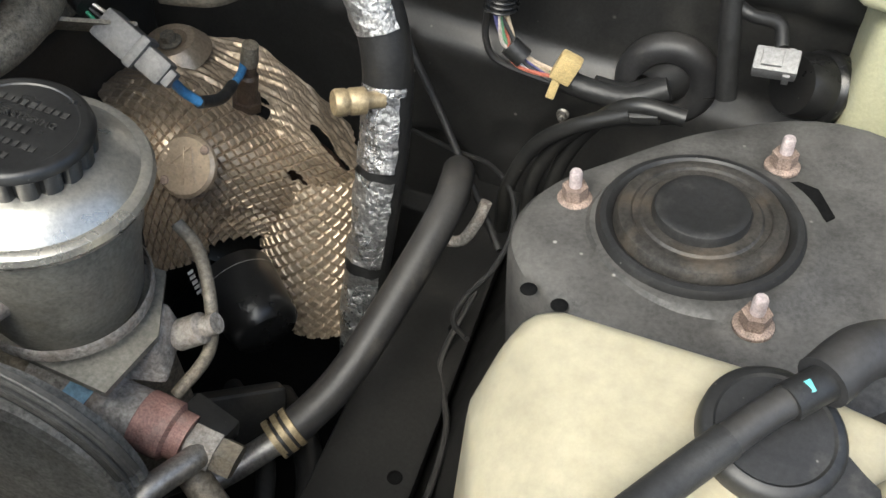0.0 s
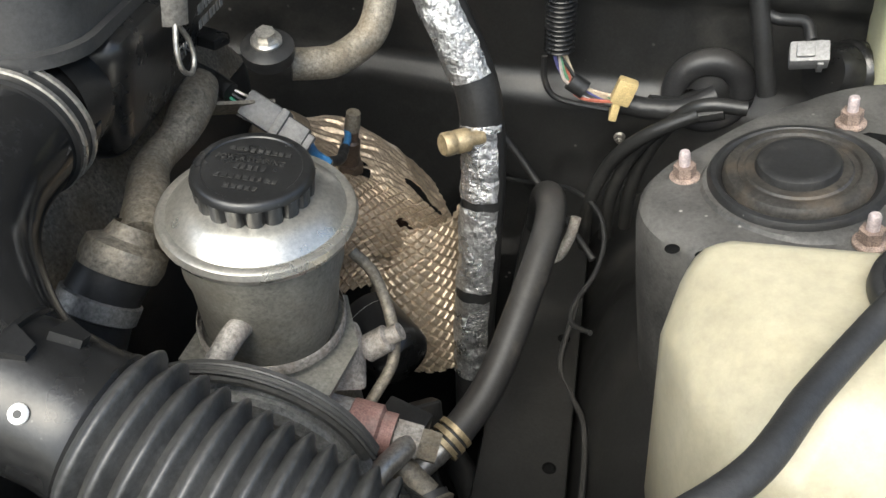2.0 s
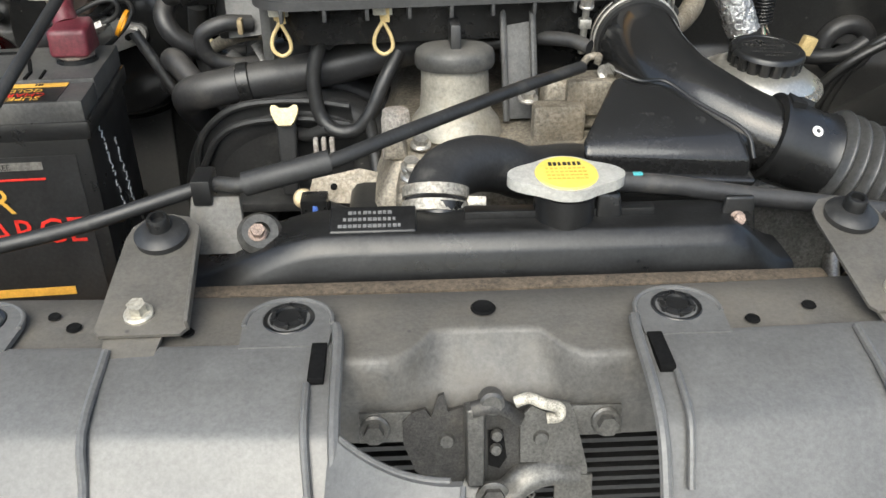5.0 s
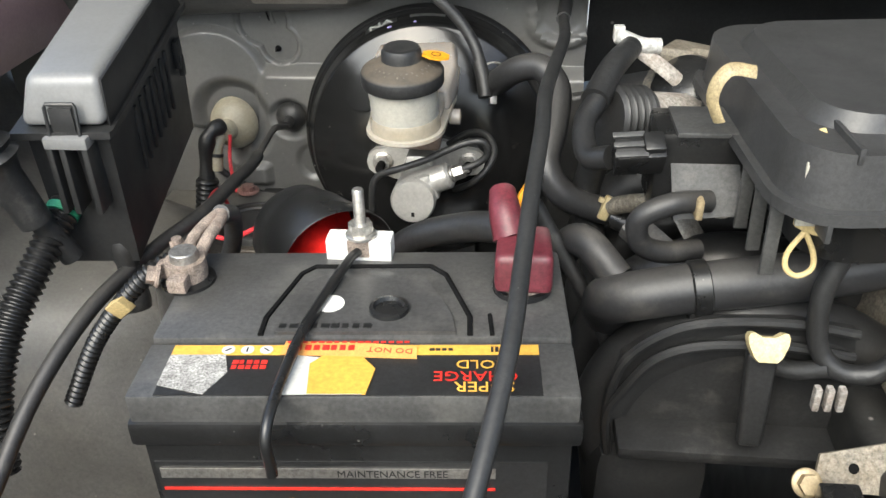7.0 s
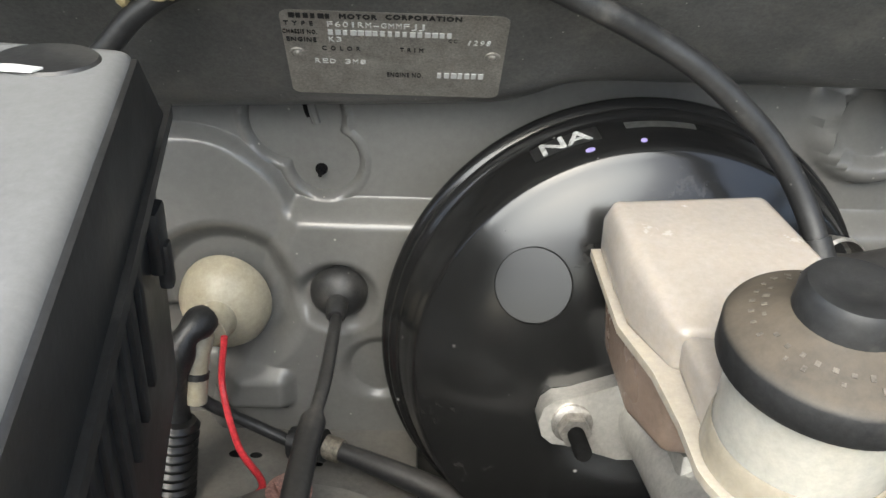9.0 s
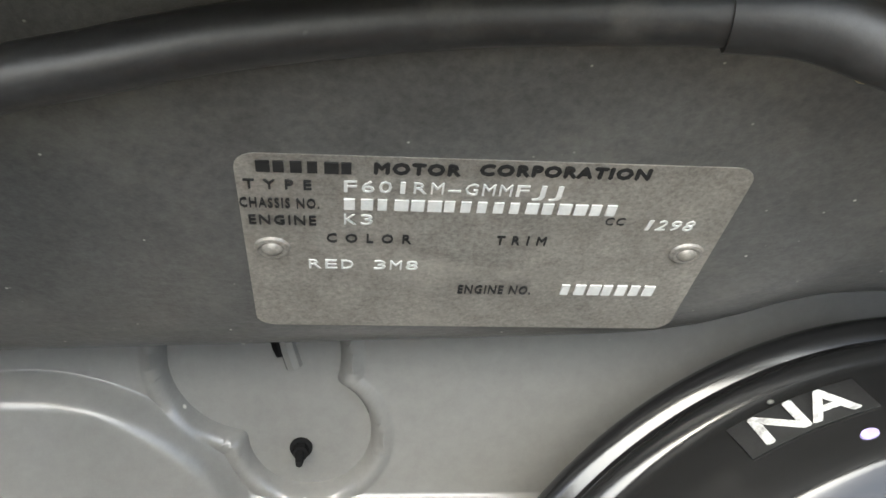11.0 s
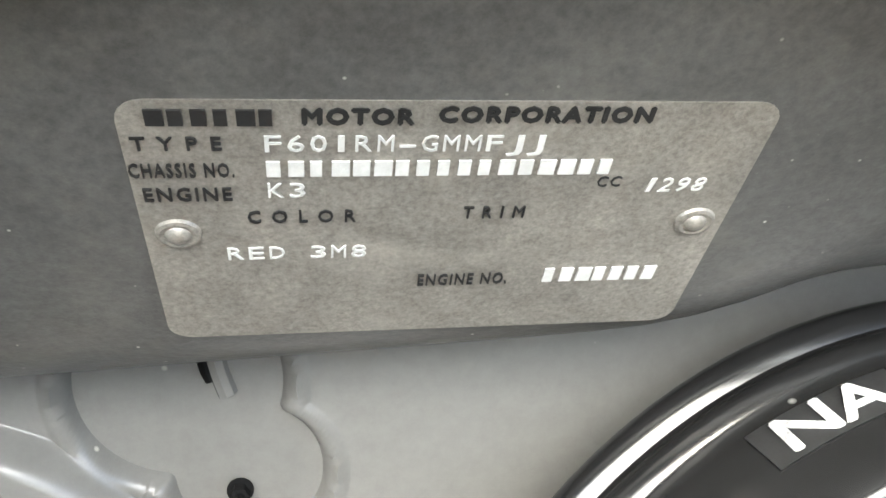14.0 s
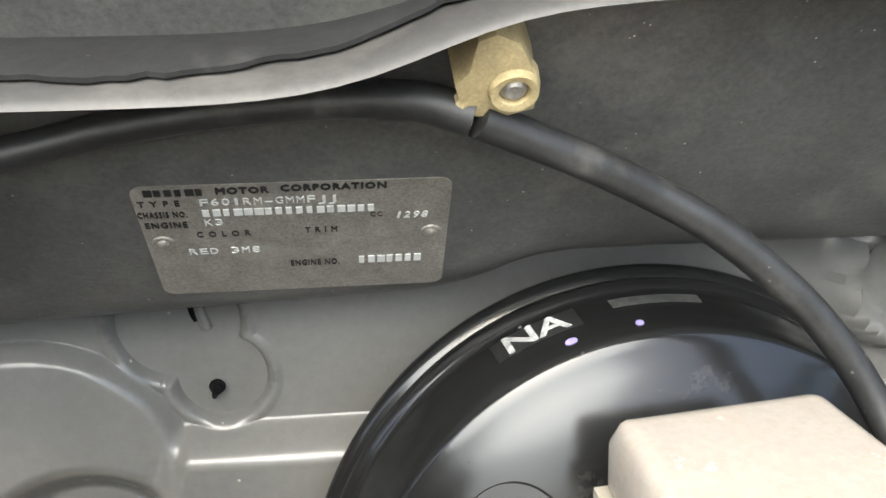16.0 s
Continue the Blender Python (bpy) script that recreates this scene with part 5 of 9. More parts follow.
bars(5, 0.0035, 0.003, cpm @ Matrix.Translation((-0.008, -0.0175, 0.0153)), CAP_MARK, rc, "raised_line", 6)
part("rivet", lathe([(0, 0.0025), (0.0022, 0.0015), (0.003, 0)], R0 @ basis((0.034, -0.018, 0.062), (0.85, -0.5, 0)), 12), CAN, rv)
part("outlet_pipe", tube([R0 @ Vector((0.0, -0.034, 0.042)), R0 @ Vector((-0.002, -0.045, 0.044)), R0 @ Vector((-0.010, -0.060, 0.030)), R0 @ Vector((-0.022, -0.075, 0.012))], 0.0068, 14), PALE_CAST, rv)
part("holder", lathe([(0.0385, 0.008), (0.041, 0.006), (0.041, 0.012), (0.040, 0.014)], R0, 48), PALE_CAST, rv)
part("holder_plate", prism([(-0.046, -0.03), (0.040, -0.036), (0.046, 0.0), (0.03, 0.036), (-0.04, 0.035)], 0.004, 0.001, R0 @ Matrix.Translation((0.004, -0.004, -0.004))), CAN, rv)

place = TOWER_SIDE
# ---- steering pump with its fittings and pulley ----
pu = thing("steering_pump", (0.31, 0.27, 0.72), "stained aluminium steering pump with oxidised fittings", "pump")
pd = Vector((0.98, -0.03, -0.15)).normalized()
m = basis((0.256, 0.286, 0.737), pd) @ Matrix.Diagonal((0.95, 0.95, 1.0, 1))
part("barrel", lathe([(0, 0), (0.017, 0), (0.018, 0.01), (0.018, 0.045), (0.016, 0.047), (0.0165, 0.062)], m, 36), PALE_CAST, pu)
part("blue_mark", prism([(-0.007, -0.006), (0.006, -0.007), (0.008, 0.005), (-0.005, 0.008)], 0.0008, 0, m @ basis((0.0, 0.0, 0.03), (-0.45, 0.9, 0.0), (0, 0, 1)) @ Matrix.Translation((0, 0, 0.018)) ), surface("blue_paint_mark", (0.2, 0.4, 0.55), 0.6), pu)
part("fitting", lathe([(0.0145, 0.060), (0.0175, 0.062), (0.0175, 0.080), (0.0145, 0.082), (0.0145, 0.090), (0, 0.090)], m, 32), COPPER, pu, "pink-brown oxidised fitting")
part("union", hexhead(0.0125, 0.016, m @ Matrix.Translation((0, 0, 0.088)), 0.010, 0.003), PALE_CAST, pu)
part("union", hexhead(0.011, 0.014, m @ Matrix.Translation((0, 0, 0.103)), 0.0, 0.002), CAST, pu)
part("pressure_pipe", tube([m @ Vector((0, 0, 0.10)), m @ Vector((-0.014, 0.006, 0.098)), (0.342, 0.245, 0.728), (0.333, 0.215, 0.712), (0.325, 0.17, 0.68)], 0.0072, 14), STEEL, pu)
part("valve_body", hull([(0.285, 0.325, 0.745), (0.315, 0.335, 0.745), (0.325, 0.30, 0.74), (0.29, 0.29, 0.742), (0.29, 0.325, 0.775), (0.312, 0.33, 0.772), (0.317, 0.305, 0.765), (0.292, 0.30, 0.768)], 0.004), PALE_CAST, pu)
part("switch", lathe([(0, 0), (0.009, 0), (0.009, 0.016), (0.006, 0.018), (0.006, 0.026), (0, 0.026)], basis((0.318, 0.325, 0.752), (0.7, 0.2, 0.5)), 20), PALE_CAST, pu)
part("switch_plug", box((-0.008, -0.008, 0), (0.008, 0.008, 0.03), 0.002, basis((0.335, 0.300, 0.725), (0.8, -0.2, -0.1))), BLACK_PLASTIC, pu)
part("small_pipe", tube([(0.300, 0.362, 0.80), (0.315, 0.357, 0.788), (0.330, 0.34, 0.768), (0.335, 0.325, 0.745), (0.325, 0.305, 0.725)], 0.0038, 10), CAST, pu)
part("housing", hull([(0.20, 0.29, 0.62), (0.30, 0.25, 0.62), (0.32, 0.34, 0.62), (0.22, 0.38, 0.62), (0.21, 0.29, 0.75), (0.29, 0.26, 0.74), (0.31, 0.33, 0.74), (0.23, 0.36, 0.75)], 0.008), CAST, pu)
pm = basis((0.268, 0.240, 0.724), (0.06, -1.0, 0.04))
part("pulley", joined(lathe([(0.068, -0.009), (0.074, -0.010), (0.0745, -0.006), (0.0725, -0.004), (0.0735, -0.002), (0.0715, 0.0), (0.0735, 0.002), (0.0715, 0.004), (0.0745, 0.006), (0.074, 0.010), (0.066, 0.011), (0.064, 0.006), (0.05, 0.002), (0.02, 0.004), (0.0, 0.004)], pm, 64)), surface("worn_pulley", (0.24, 0.235, 0.22), 0.42, 0.3, var=0.25, dust=(0.16, 0.14, 0.11), dust_amount=0.3, dust_scale=40), pu, "black grooved belt pulley")

# ---- coolant pipes beside the reservoir ----
CLAMP_GREY = surface("grey_clamp", (0.26, 0.25, 0.23), 0.5, 0.6, var=0.25)
cp = thing("coolant_pipe", (0.17, 0.40, 0.80), "dull metal coolant pipe with rubber hose ends", "pipe")
part("pipe", tube([(0.168, 0.452, 0.858), (0.172, 0.43, 0.855), (0.176, 0.4, 0.85), (0.176, 0.36, 0.848), (0.191, 0.325, 0.844), (0.2, 0.3, 0.842)], lambda f: 0.0128 + 0.002 * math.sin(f * 9), 20), CAST, cp)
part("flare", lathe([(0.012, -0.020), (0.0150, -0.012), (0.0225, -0.008), (0.0235, 0.0), (0.0220, 0.007), (0.016, 0.009)], basis((0.195, 0.285, 0.839), (-0.25, -0.62, -0.72)), 32), CAST, cp)
part("hose_clamp", lathe([(0.021, -0.006), (0.0228, -0.005), (0.0228, 0.005), (0.021, 0.006)], basis((0.185, 0.268, 0.819), (-0.25, -0.62, -0.72)), 32), CLAMP_GREY, cp)
part("clamp_ear", joined(*[box((-0.024, a, -0.004), (-0.020, a + 0.0014, 0.004), 0.0004, basis((0.185, 0.268, 0.819), (-0.25, -0.62, -0.72)) @ pose(0, 0, 0, 0, 0, 60)) for a in (-0.006, 0.005)]), CLAMP_GREY, cp)
part("rubber_end", tube([(0.195, 0.285, 0.839), (0.185, 0.268, 0.819), (0.177, 0.250, 0.784), (0.175, 0.235, 0.76)], 0.0205, 22), RUBBER, cp)
cp2 = thing("water_outlet", (0.22, 0.52, 0.9), "dull metal water pipe bent up into a clamped hose", "pipe")
part("pipe", tube([(0.222, 0.488, 0.861), (0.236, 0.494, 0.860), (0.252, 0.505, 0.860), (0.270, 0.525, 0.872), (0.275, 0.540, 0.895), (0.268, 0.55, 0.912)], 0.0118, 18), CAST, cp2)
part("hose_end", tube([(0.271, 0.547, 0.905), (0.258, 0.558, 0.925), (0.23, 0.57, 0.935), (0.18, 0.58, 0.93)], 0.0148, 18), RUBBER, cp2)
part("clamp", lathe([(0.0147, -0.005), (0.0162, -0.004), (0.0162, 0.004), (0.0147, 0.005)], basis((0.269, 0.549, 0.909), (-0.5, 0.4, 0.8)), 28), ZINC, cp2)
mt = thing("rubber_mount", (0.185, 0.465, 0.9), "black rubber mount with a zinc flange bolt", "mount")
part("pad", lathe([(0, 0), (0.017, 0), (0.018, 0.004), (0.018, 0.010), (0.012, 0.013), (0, 0.013)], basis((0.216, 0.464, 0.877), (0.1, -0.3, 1)), 28), RUBBER, mt)
part("bolt", hexhead(0.0068, 0.006, basis((0.217, 0.4605, 0.890), (0.1, -0.3, 1)), 0.0105, 0.003), ZINC, mt)
part("arm", box((-0.02, -0.008, -0.004), (0.05, 0.008, 0.004), 0.002, basis((0.165, 0.47, 0.885), (0, 0, 1), (-0.9, 0.3, 0))), BLACK_PLASTIC, mt)

place = FRONT_SIDE
# ---- radiator top with cap, hose and brackets ----
ra = thing("radiator", (0, 0.06, 0.5), "radiator with a black plastic top tank", "radiator")
bm = bmesh.new()
secs = []
for i in range(61):
    x = -0.185 + 0.385 * i / 60
    f = min(1.0, max(0.0, (x + 0.185) / 0.095), ) if x < 0 else min(1.0, max(0.0, (0.20 - x) / 0.045))
    f = f * f * (3 - 2 * f)
    h = 0.841 + 0.028 * f
    secs.append([(x, 0.040, 0.80), (x, 0.0405, 0.834), (x, 0.0415, 0.838), (x, 0.0440, h - 0.0105), (x, 0.0460, h - 0.0075), (x, 0.0515, h - 0.0012), (x, 0.0545, h), (x, 0.072, h + 0.001 * f), (x, 0.086, h - 0.001), (x, 0.090, 0.83), (x, 0.090, 0.80)])
TANK = surface("tank_plastic", (0.010, 0.010, 0.010), 0.33, var=0.3, dust=(0.06, 0.058, 0.054), dust_amount=0.10, dust_scale=25)
part("top_tank", thick(sheet(secs), 0.001), TANK, ra, angle=30)
for x0, x1 in ((-0.006, 0.046), (0.066, 0.112)):
    part("tank_rib", box((x0, 0.066, 0.866), (x1, 0.074, 0.8745), 0.001), TANK, ra)
part("core", box((-0.2, 0.045, 0.45), (0.21, 0.085, 0.80), 0.002), CORE, ra)
part("name_pad", hull([(-0.088, 0.055, 0.870), (-0.036, 0.055, 0.870), (-0.036, 0.074, 0.8765), (-0.088, 0.074, 0.8765), (-0.089, 0.0535, 0.864), (-0.035, 0.0535, 0.864), (-0.034, 0.076, 0.860), (-0.090, 0.076, 0.860)], 0.0012), TANK, ra)
for k in range(3):
    bars(13 - 2 * k, 0.003, 0.0026, basis((-0.083 + 0.003 * k, 0.0572 + 0.005 * k, 0.8711 + 0.0017 * k), (0, -0.342, 1), (1, 0, 0)), MOULD, ra, "moulded_print", 20 + k)
part("filler_neck", lathe([(0.019, 0), (0.019, 0.018), (0.021, 0.020), (0, 0.020)], Matrix.Translation((0.056, 0.071, 0.868)), 32), BLACK_PLASTIC, ra)
part("neck_spout", hull([(0.075, 0.064, 0.868), (0.092, 0.064, 0.868), (0.092, 0.08, 0.868), (0.075, 0.08, 0.868), (0.075, 0.066, 0.886), (0.09, 0.066, 0.884), (0.09, 0.078, 0.884), (0.075, 0.078, 0.886)], 0.003), BLACK_PLASTIC, ra)
part("hose_neck", tube([(-0.0215, 0.080, 0.845), (-0.0205, 0.088, 0.858), (-0.0195, 0.094, 0.868)], 0.0165, 28), BLACK_PLASTIC, ra)
cm = basis((0.056, 0.071, 0.888), (0.0, -0.06, 1.0), (1, 0.0, 0))
poly = []
for i in range(72):
    a = math.tau * i / 72
    r = 0.0222 + 0.0138 * abs(math.cos(a)) ** 9
    poly.append((r * math.cos(a), r * math.sin(a) * 0.97))
rcap = part("pressure_cap", prism(poly, 0.007, 0.0025, cm @ Matrix.Translation((0, 0, 0.002)), 3), DULL_ALU, ra, "aluminium winged cap with a yellow label")
part("cap_label", lathe([(0, 0.0105), (0.0185, 0.0102), (0.0195, 0.0088)], cm, 48), YELLOW_LABEL, rcap, "round yellow warning label")
bars(7, 0.003, 0.004, cm @ Matrix.Translation((-0.010, 0.007, 0.0105)), INK, rcap, "printed_line", 30)
for k in range(4):
    bars(9, 0.0028, 0.0012, cm @ Matrix.Translation((-0.0125, 0.003 - 0.004 * k, 0.0105)), GOLD_PRINT, rcap, "printed_line", 31 + k)

uh = thing("radiator_hose", (0.0, 0.14, 0.88), "fat black rubber upper radiator hose", "hose")
place = HERE
part("rubber", tube([(-0.0205, 0.0840, 0.8667), (-0.0201, 0.0960, 0.8709), (-0.0174, 0.1090, 0.8749), (-0.0086, 0.1220, 0.8778), (0.0088, 0.1380, 0.8752), (0.0291, 0.1520, 0.8664), (0.0472, 0.1640, 0.8548), (0.085, 0.200, 0.840), (0.105, 0.23, 0.825)], 0.0195, 30, 10), surface("woven_rubber", (0.02, 0.02, 0.0205), 0.55, bump=0.6, bump_scale=420, dust=DUST, dust_amount=0.15, dust_scale=30), uh)
hm = basis((-0.0202, 0.0930, 0.8705), (0.04, 0.62, 0.78))
part("neck", tube([(-0.0215, 0.074, 0.845), (-0.0202, 0.0810, 0.8565), (-0.0202, 0.0910, 0.8675)], 0.0178, 28), BLACK_PLASTIC, uh)
CLAMP_DULL = surface("stained_clamp", (0.34, 0.32, 0.28), 0.5, 0.5, var=0.3)
ck = part("clamp", joined(*[lathe([(0.0198, z - 0.004), (0.0216, z - 0.0035), (0.0216, z + 0.0035), (0.0198, z + 0.004)], hm, 36) for z in (-0.0050, 0.0050)]), surface("dull_clamp_steel", (0.33, 0.31, 0.27), 0.5, 0.4, var=0.3, dust=(0.25, 0.21, 0.15), dust_amount=0.4, dust_scale=60), uh, "wide dull steel spring clamp")
part("clamp_ear", joined(box((0.020, -0.006, -0.003), (0.032, -0.0048, 0.003), 0.0004, hm), box((0.031, -0.006, -0.003), (0.0322, 0.004, 0.003), 0.0004, hm), box((0.020, 0.003, -0.003), (0.032, 0.0042, 0.003), 0.0004, hm)), CLAMP_DULL, ck)
place = FRONT_SIDE


def mount_bracket(x, turn, label):
    br = thing("radiator_bracket", (x, 0.01, 0.85), label, "bracket", "radiator brackets")
    m = basis((x, 0.048, 0.872), (0, -0.2, 1), (1, 0, 0)) @ pose(0, 0, 0, 0, 0, turn)
    out = [(-0.021, 0.0), (-0.019, 0.010), (-0.012, 0.018), (0.0, 0.021), (0.012, 0.018), (0.019, 0.010), (0.021, 0.0), (0.027, -0.070), (0.024, -0.074), (-0.018, -0.074), (-0.021, -0.070)]
    part("plate", prism(out, 0.002, 0.0006, m), SUPPORT, br)
    part("side_lip", hull([m @ Vector(p) for p in ((0.020, 0.0, 0.0), (0.022, 0.0, 0.0), (0.026, -0.07, 0.0), (0.028, -0.07, 0.0), (0.020, 0.0, 0.007), (0.022, 0.0, 0.007), (0.026, -0.07, 0.007), (0.028, -0.07, 0.007))], 0.0004), SUPPORT, br)
    part("grommet", lathe([(0, 0.002), (0.015, 0.002), (0.0155, 0.006), (0.012, 0.009), (0.0075, 0.010), (0, 0.010)], m, 32), RUBBER, br)
    part("pin", lathe([(0, 0.008), (0.0065, 0.008), (0.0065, 0.016), (0.0055, 0.018), (0.004, 0.018), (0.004, 0.014), (0, 0.014)], m, 20), BLACK_PLASTIC, br)
    part("foot", prism([(-0.014, -0.088), (0.012, -0.088), (0.014, -0.072), (-0.016, -0.072)], 0.0018, 0.0004, m @ Matrix.Translation((0, 0, -0.003))), SUPPORT, br)
    part("bolt", hexhead(0.0050, 0.006, m @ Matrix.Translation((0.0, -0.060, 0.002)), 0.0078, 0.0022), surface("pale_bolt", (0.45, 0.42, 0.35), 0.4, 0.5), br, "pale plated bolt")
    return br


mount_bracket(-0.184, 0, "dusty grey steel radiator bracket with a pale bolt")
mount_bracket(0.226, 2, "dusty grey steel radiator bracket with a pale bolt")

# ---- hood latch ----
la = thing("hood_latch", (0.0, -0.05, 0.80), "dusty zinc hood latch with its release spring", "hood latch")
lm = basis((0.0, -0.046, 0.812), (0, -0.96, 0.28), (1, 0, 0))
LATCH = surface("dull_latch_zinc", (0.100, 0.097, 0.090), 0.36, 0.5, var=0.22, scale=70, dust=(0.13, 0.115, 0.09), dust_amount=0.22, dust_scale=45, bump=0.25)
LATCH_DARK = surface("dark_latch_steel", (0.042, 0.040, 0.037), 0.45, 0.4, var=0.3, scale=90, dust=(0.13, 0.115, 0.09), dust_amount=0.2, dust_scale=45)
part("back_plate", prism([(-0.046, 0.002), (-0.041, 0.007), (-0.034, 0.009), (-0.031, 0.004), (-0.027, 0.016), (-0.024, 0.017), (-0.022, 0.007), (-0.016, 0.009), (0.014, 0.009), (0.018, 0.002), (0.018, -0.034), (-0.012, -0.040), (-0.028, -0.037), (-0.040, -0.026), (-0.046, -0.010)], 0.003, 0.0008, lm), LATCH_DARK, la)
part("side_plate", prism([(0.016, 0.004), (0.022, 0.010), (0.030, 0.006), (0.034, 0.013), (0.042, 0.011), (0.045, 0.004), (0.052, -0.026), (0.052, -0.034), (0.034, -0.030), (0.026, -0.022), (0.016, -0.022)], 0.0025, 0.0008, lm @ Matrix.Translation((0, 0, 0.0035))), LATCH, la)
part("ear", box((-0.069, -0.010, -0.001), (-0.040, 0.007, 0.0015), 0.0006, lm), LATCH, la)
part("ear", box((0.040, -0.010, -0.001), (0.071, 0.007, 0.0015), 0.0006, lm), LATCH, la)
for x in (-0.061, 0.0625):
    part("bolt", hexhead(0.0054, 0.006, lm @ Matrix.Translation((x, -0.002, 0.0015)), 0.0082, 0.0022), LATCH, la)
part("lever", hull([lm @ Vector(p) for p in ((-0.014, 0.013, 0.004), (-0.002, 0.015, 0.004), (-0.013, -0.034, 0.004), (-0.003, -0.034, 0.004), (-0.0125, 0.012, 0.013), (-0.0035, 0.013, 0.013), (-0.0120, -0.032, 0.011), (-0.0040, -0.032, 0.011))], 0.0012), LATCH, la)
part("striker_hook", tube([lm @ Vector(p) for p in ((-0.010, 0.012, 0.012), (0.000, 0.014, 0.012), (0.010, 0.010, 0.010), (0.016, 0.003, 0.008))], 0.0042, 10, 6, flat=0.4), LATCH_DARK, la)
part("pivot_pin", lathe([(0, 0.004), (0.0066, 0.004), (0.0066, 0.012), (0.0050, 0.0135), (0, 0.0135)], lm @ Matrix.Translation((0.0005, 0.0145, 0.0)), 24), LATCH, la)
part("safety_catch", tube([lm @ Vector((0.013, 0.0135, 0.008)), lm @ Vector((0.020, 0.0160, 0.009)), lm @ Vector((0.028, 0.013, 0.010)), lm @ Vector((0.036, 0.010, 0.009)), lm @ Vector((0.036, 0.004, 0.007)), lm @ Vector((0.030, 0.003, 0.006))], 0.0030, 10), surface("pale_wax_coating", (0.40, 0.375, 0.315), 0.6, var=0.35, scale=120), la)
part("cross_arm", tube([lm @ Vector(p) for p in ((-0.016, -0.036, 0.006), (-0.004, -0.040, 0.008), (0.008, -0.038, 0.009), (0.018, -0.030, 0.008), (0.032, -0.027, 0.006), (0.048, -0.029, 0.005))], 0.0080, 12, 6, flat=0.35), LATCH, la)
part("arm_bolt", hexhead(0.0072, 0.0035, lm @ Matrix.Translation((0.001, -0.0395, 0.010)), 0.0095, 0.0015), LATCH, la)
part("leg", box((0.034, -0.085, 0.004), (0.055, -0.030, 0.0070), 0.002, lm), LATCH, la)
part("window", prism([(-0.002, -0.004), (0.006, -0.004), (0.008, -0.020), (0.004, -0.026), (-0.002, -0.024)], 0.0008, 0, lm @ Matrix.Translation((0.001, 0.0, 0.0030))), BLACK, la)
for x, y, r, h in ((-0.023, -0.009, 0.0044, 0.0), (0.027, -0.008, 0.0044, 0.003), (0.0035, -0.006, 0.0034, 0.002), (0.003, -0.014, 0.0034, 0.002)):
    part("rivet", lathe([(0, 0.006), (r * 0.8, 0.0055), (r, 0.003)], lm @ Matrix.Translation((x, y, h)), 20), LATCH, la)
spr = [lm @ Vector((0.019 + 0.0042 * math.cos(k * 0.8), -0.036 - k * 0.00045, 0.008 + 0.0042 * math.sin(k * 0.8))) for k in range(56)]
part("spring", tube(spr, 0.0007, 6, 1, smooth=False), ZINC, la, "thin wound steel spring")
part("mount_bolt", hexhead(0.008, 0.008, lm @ Matrix.Translation((-0.001, -0.056, 0.0)), 0.012, 0.003), BLACK_PLASTIC, la)

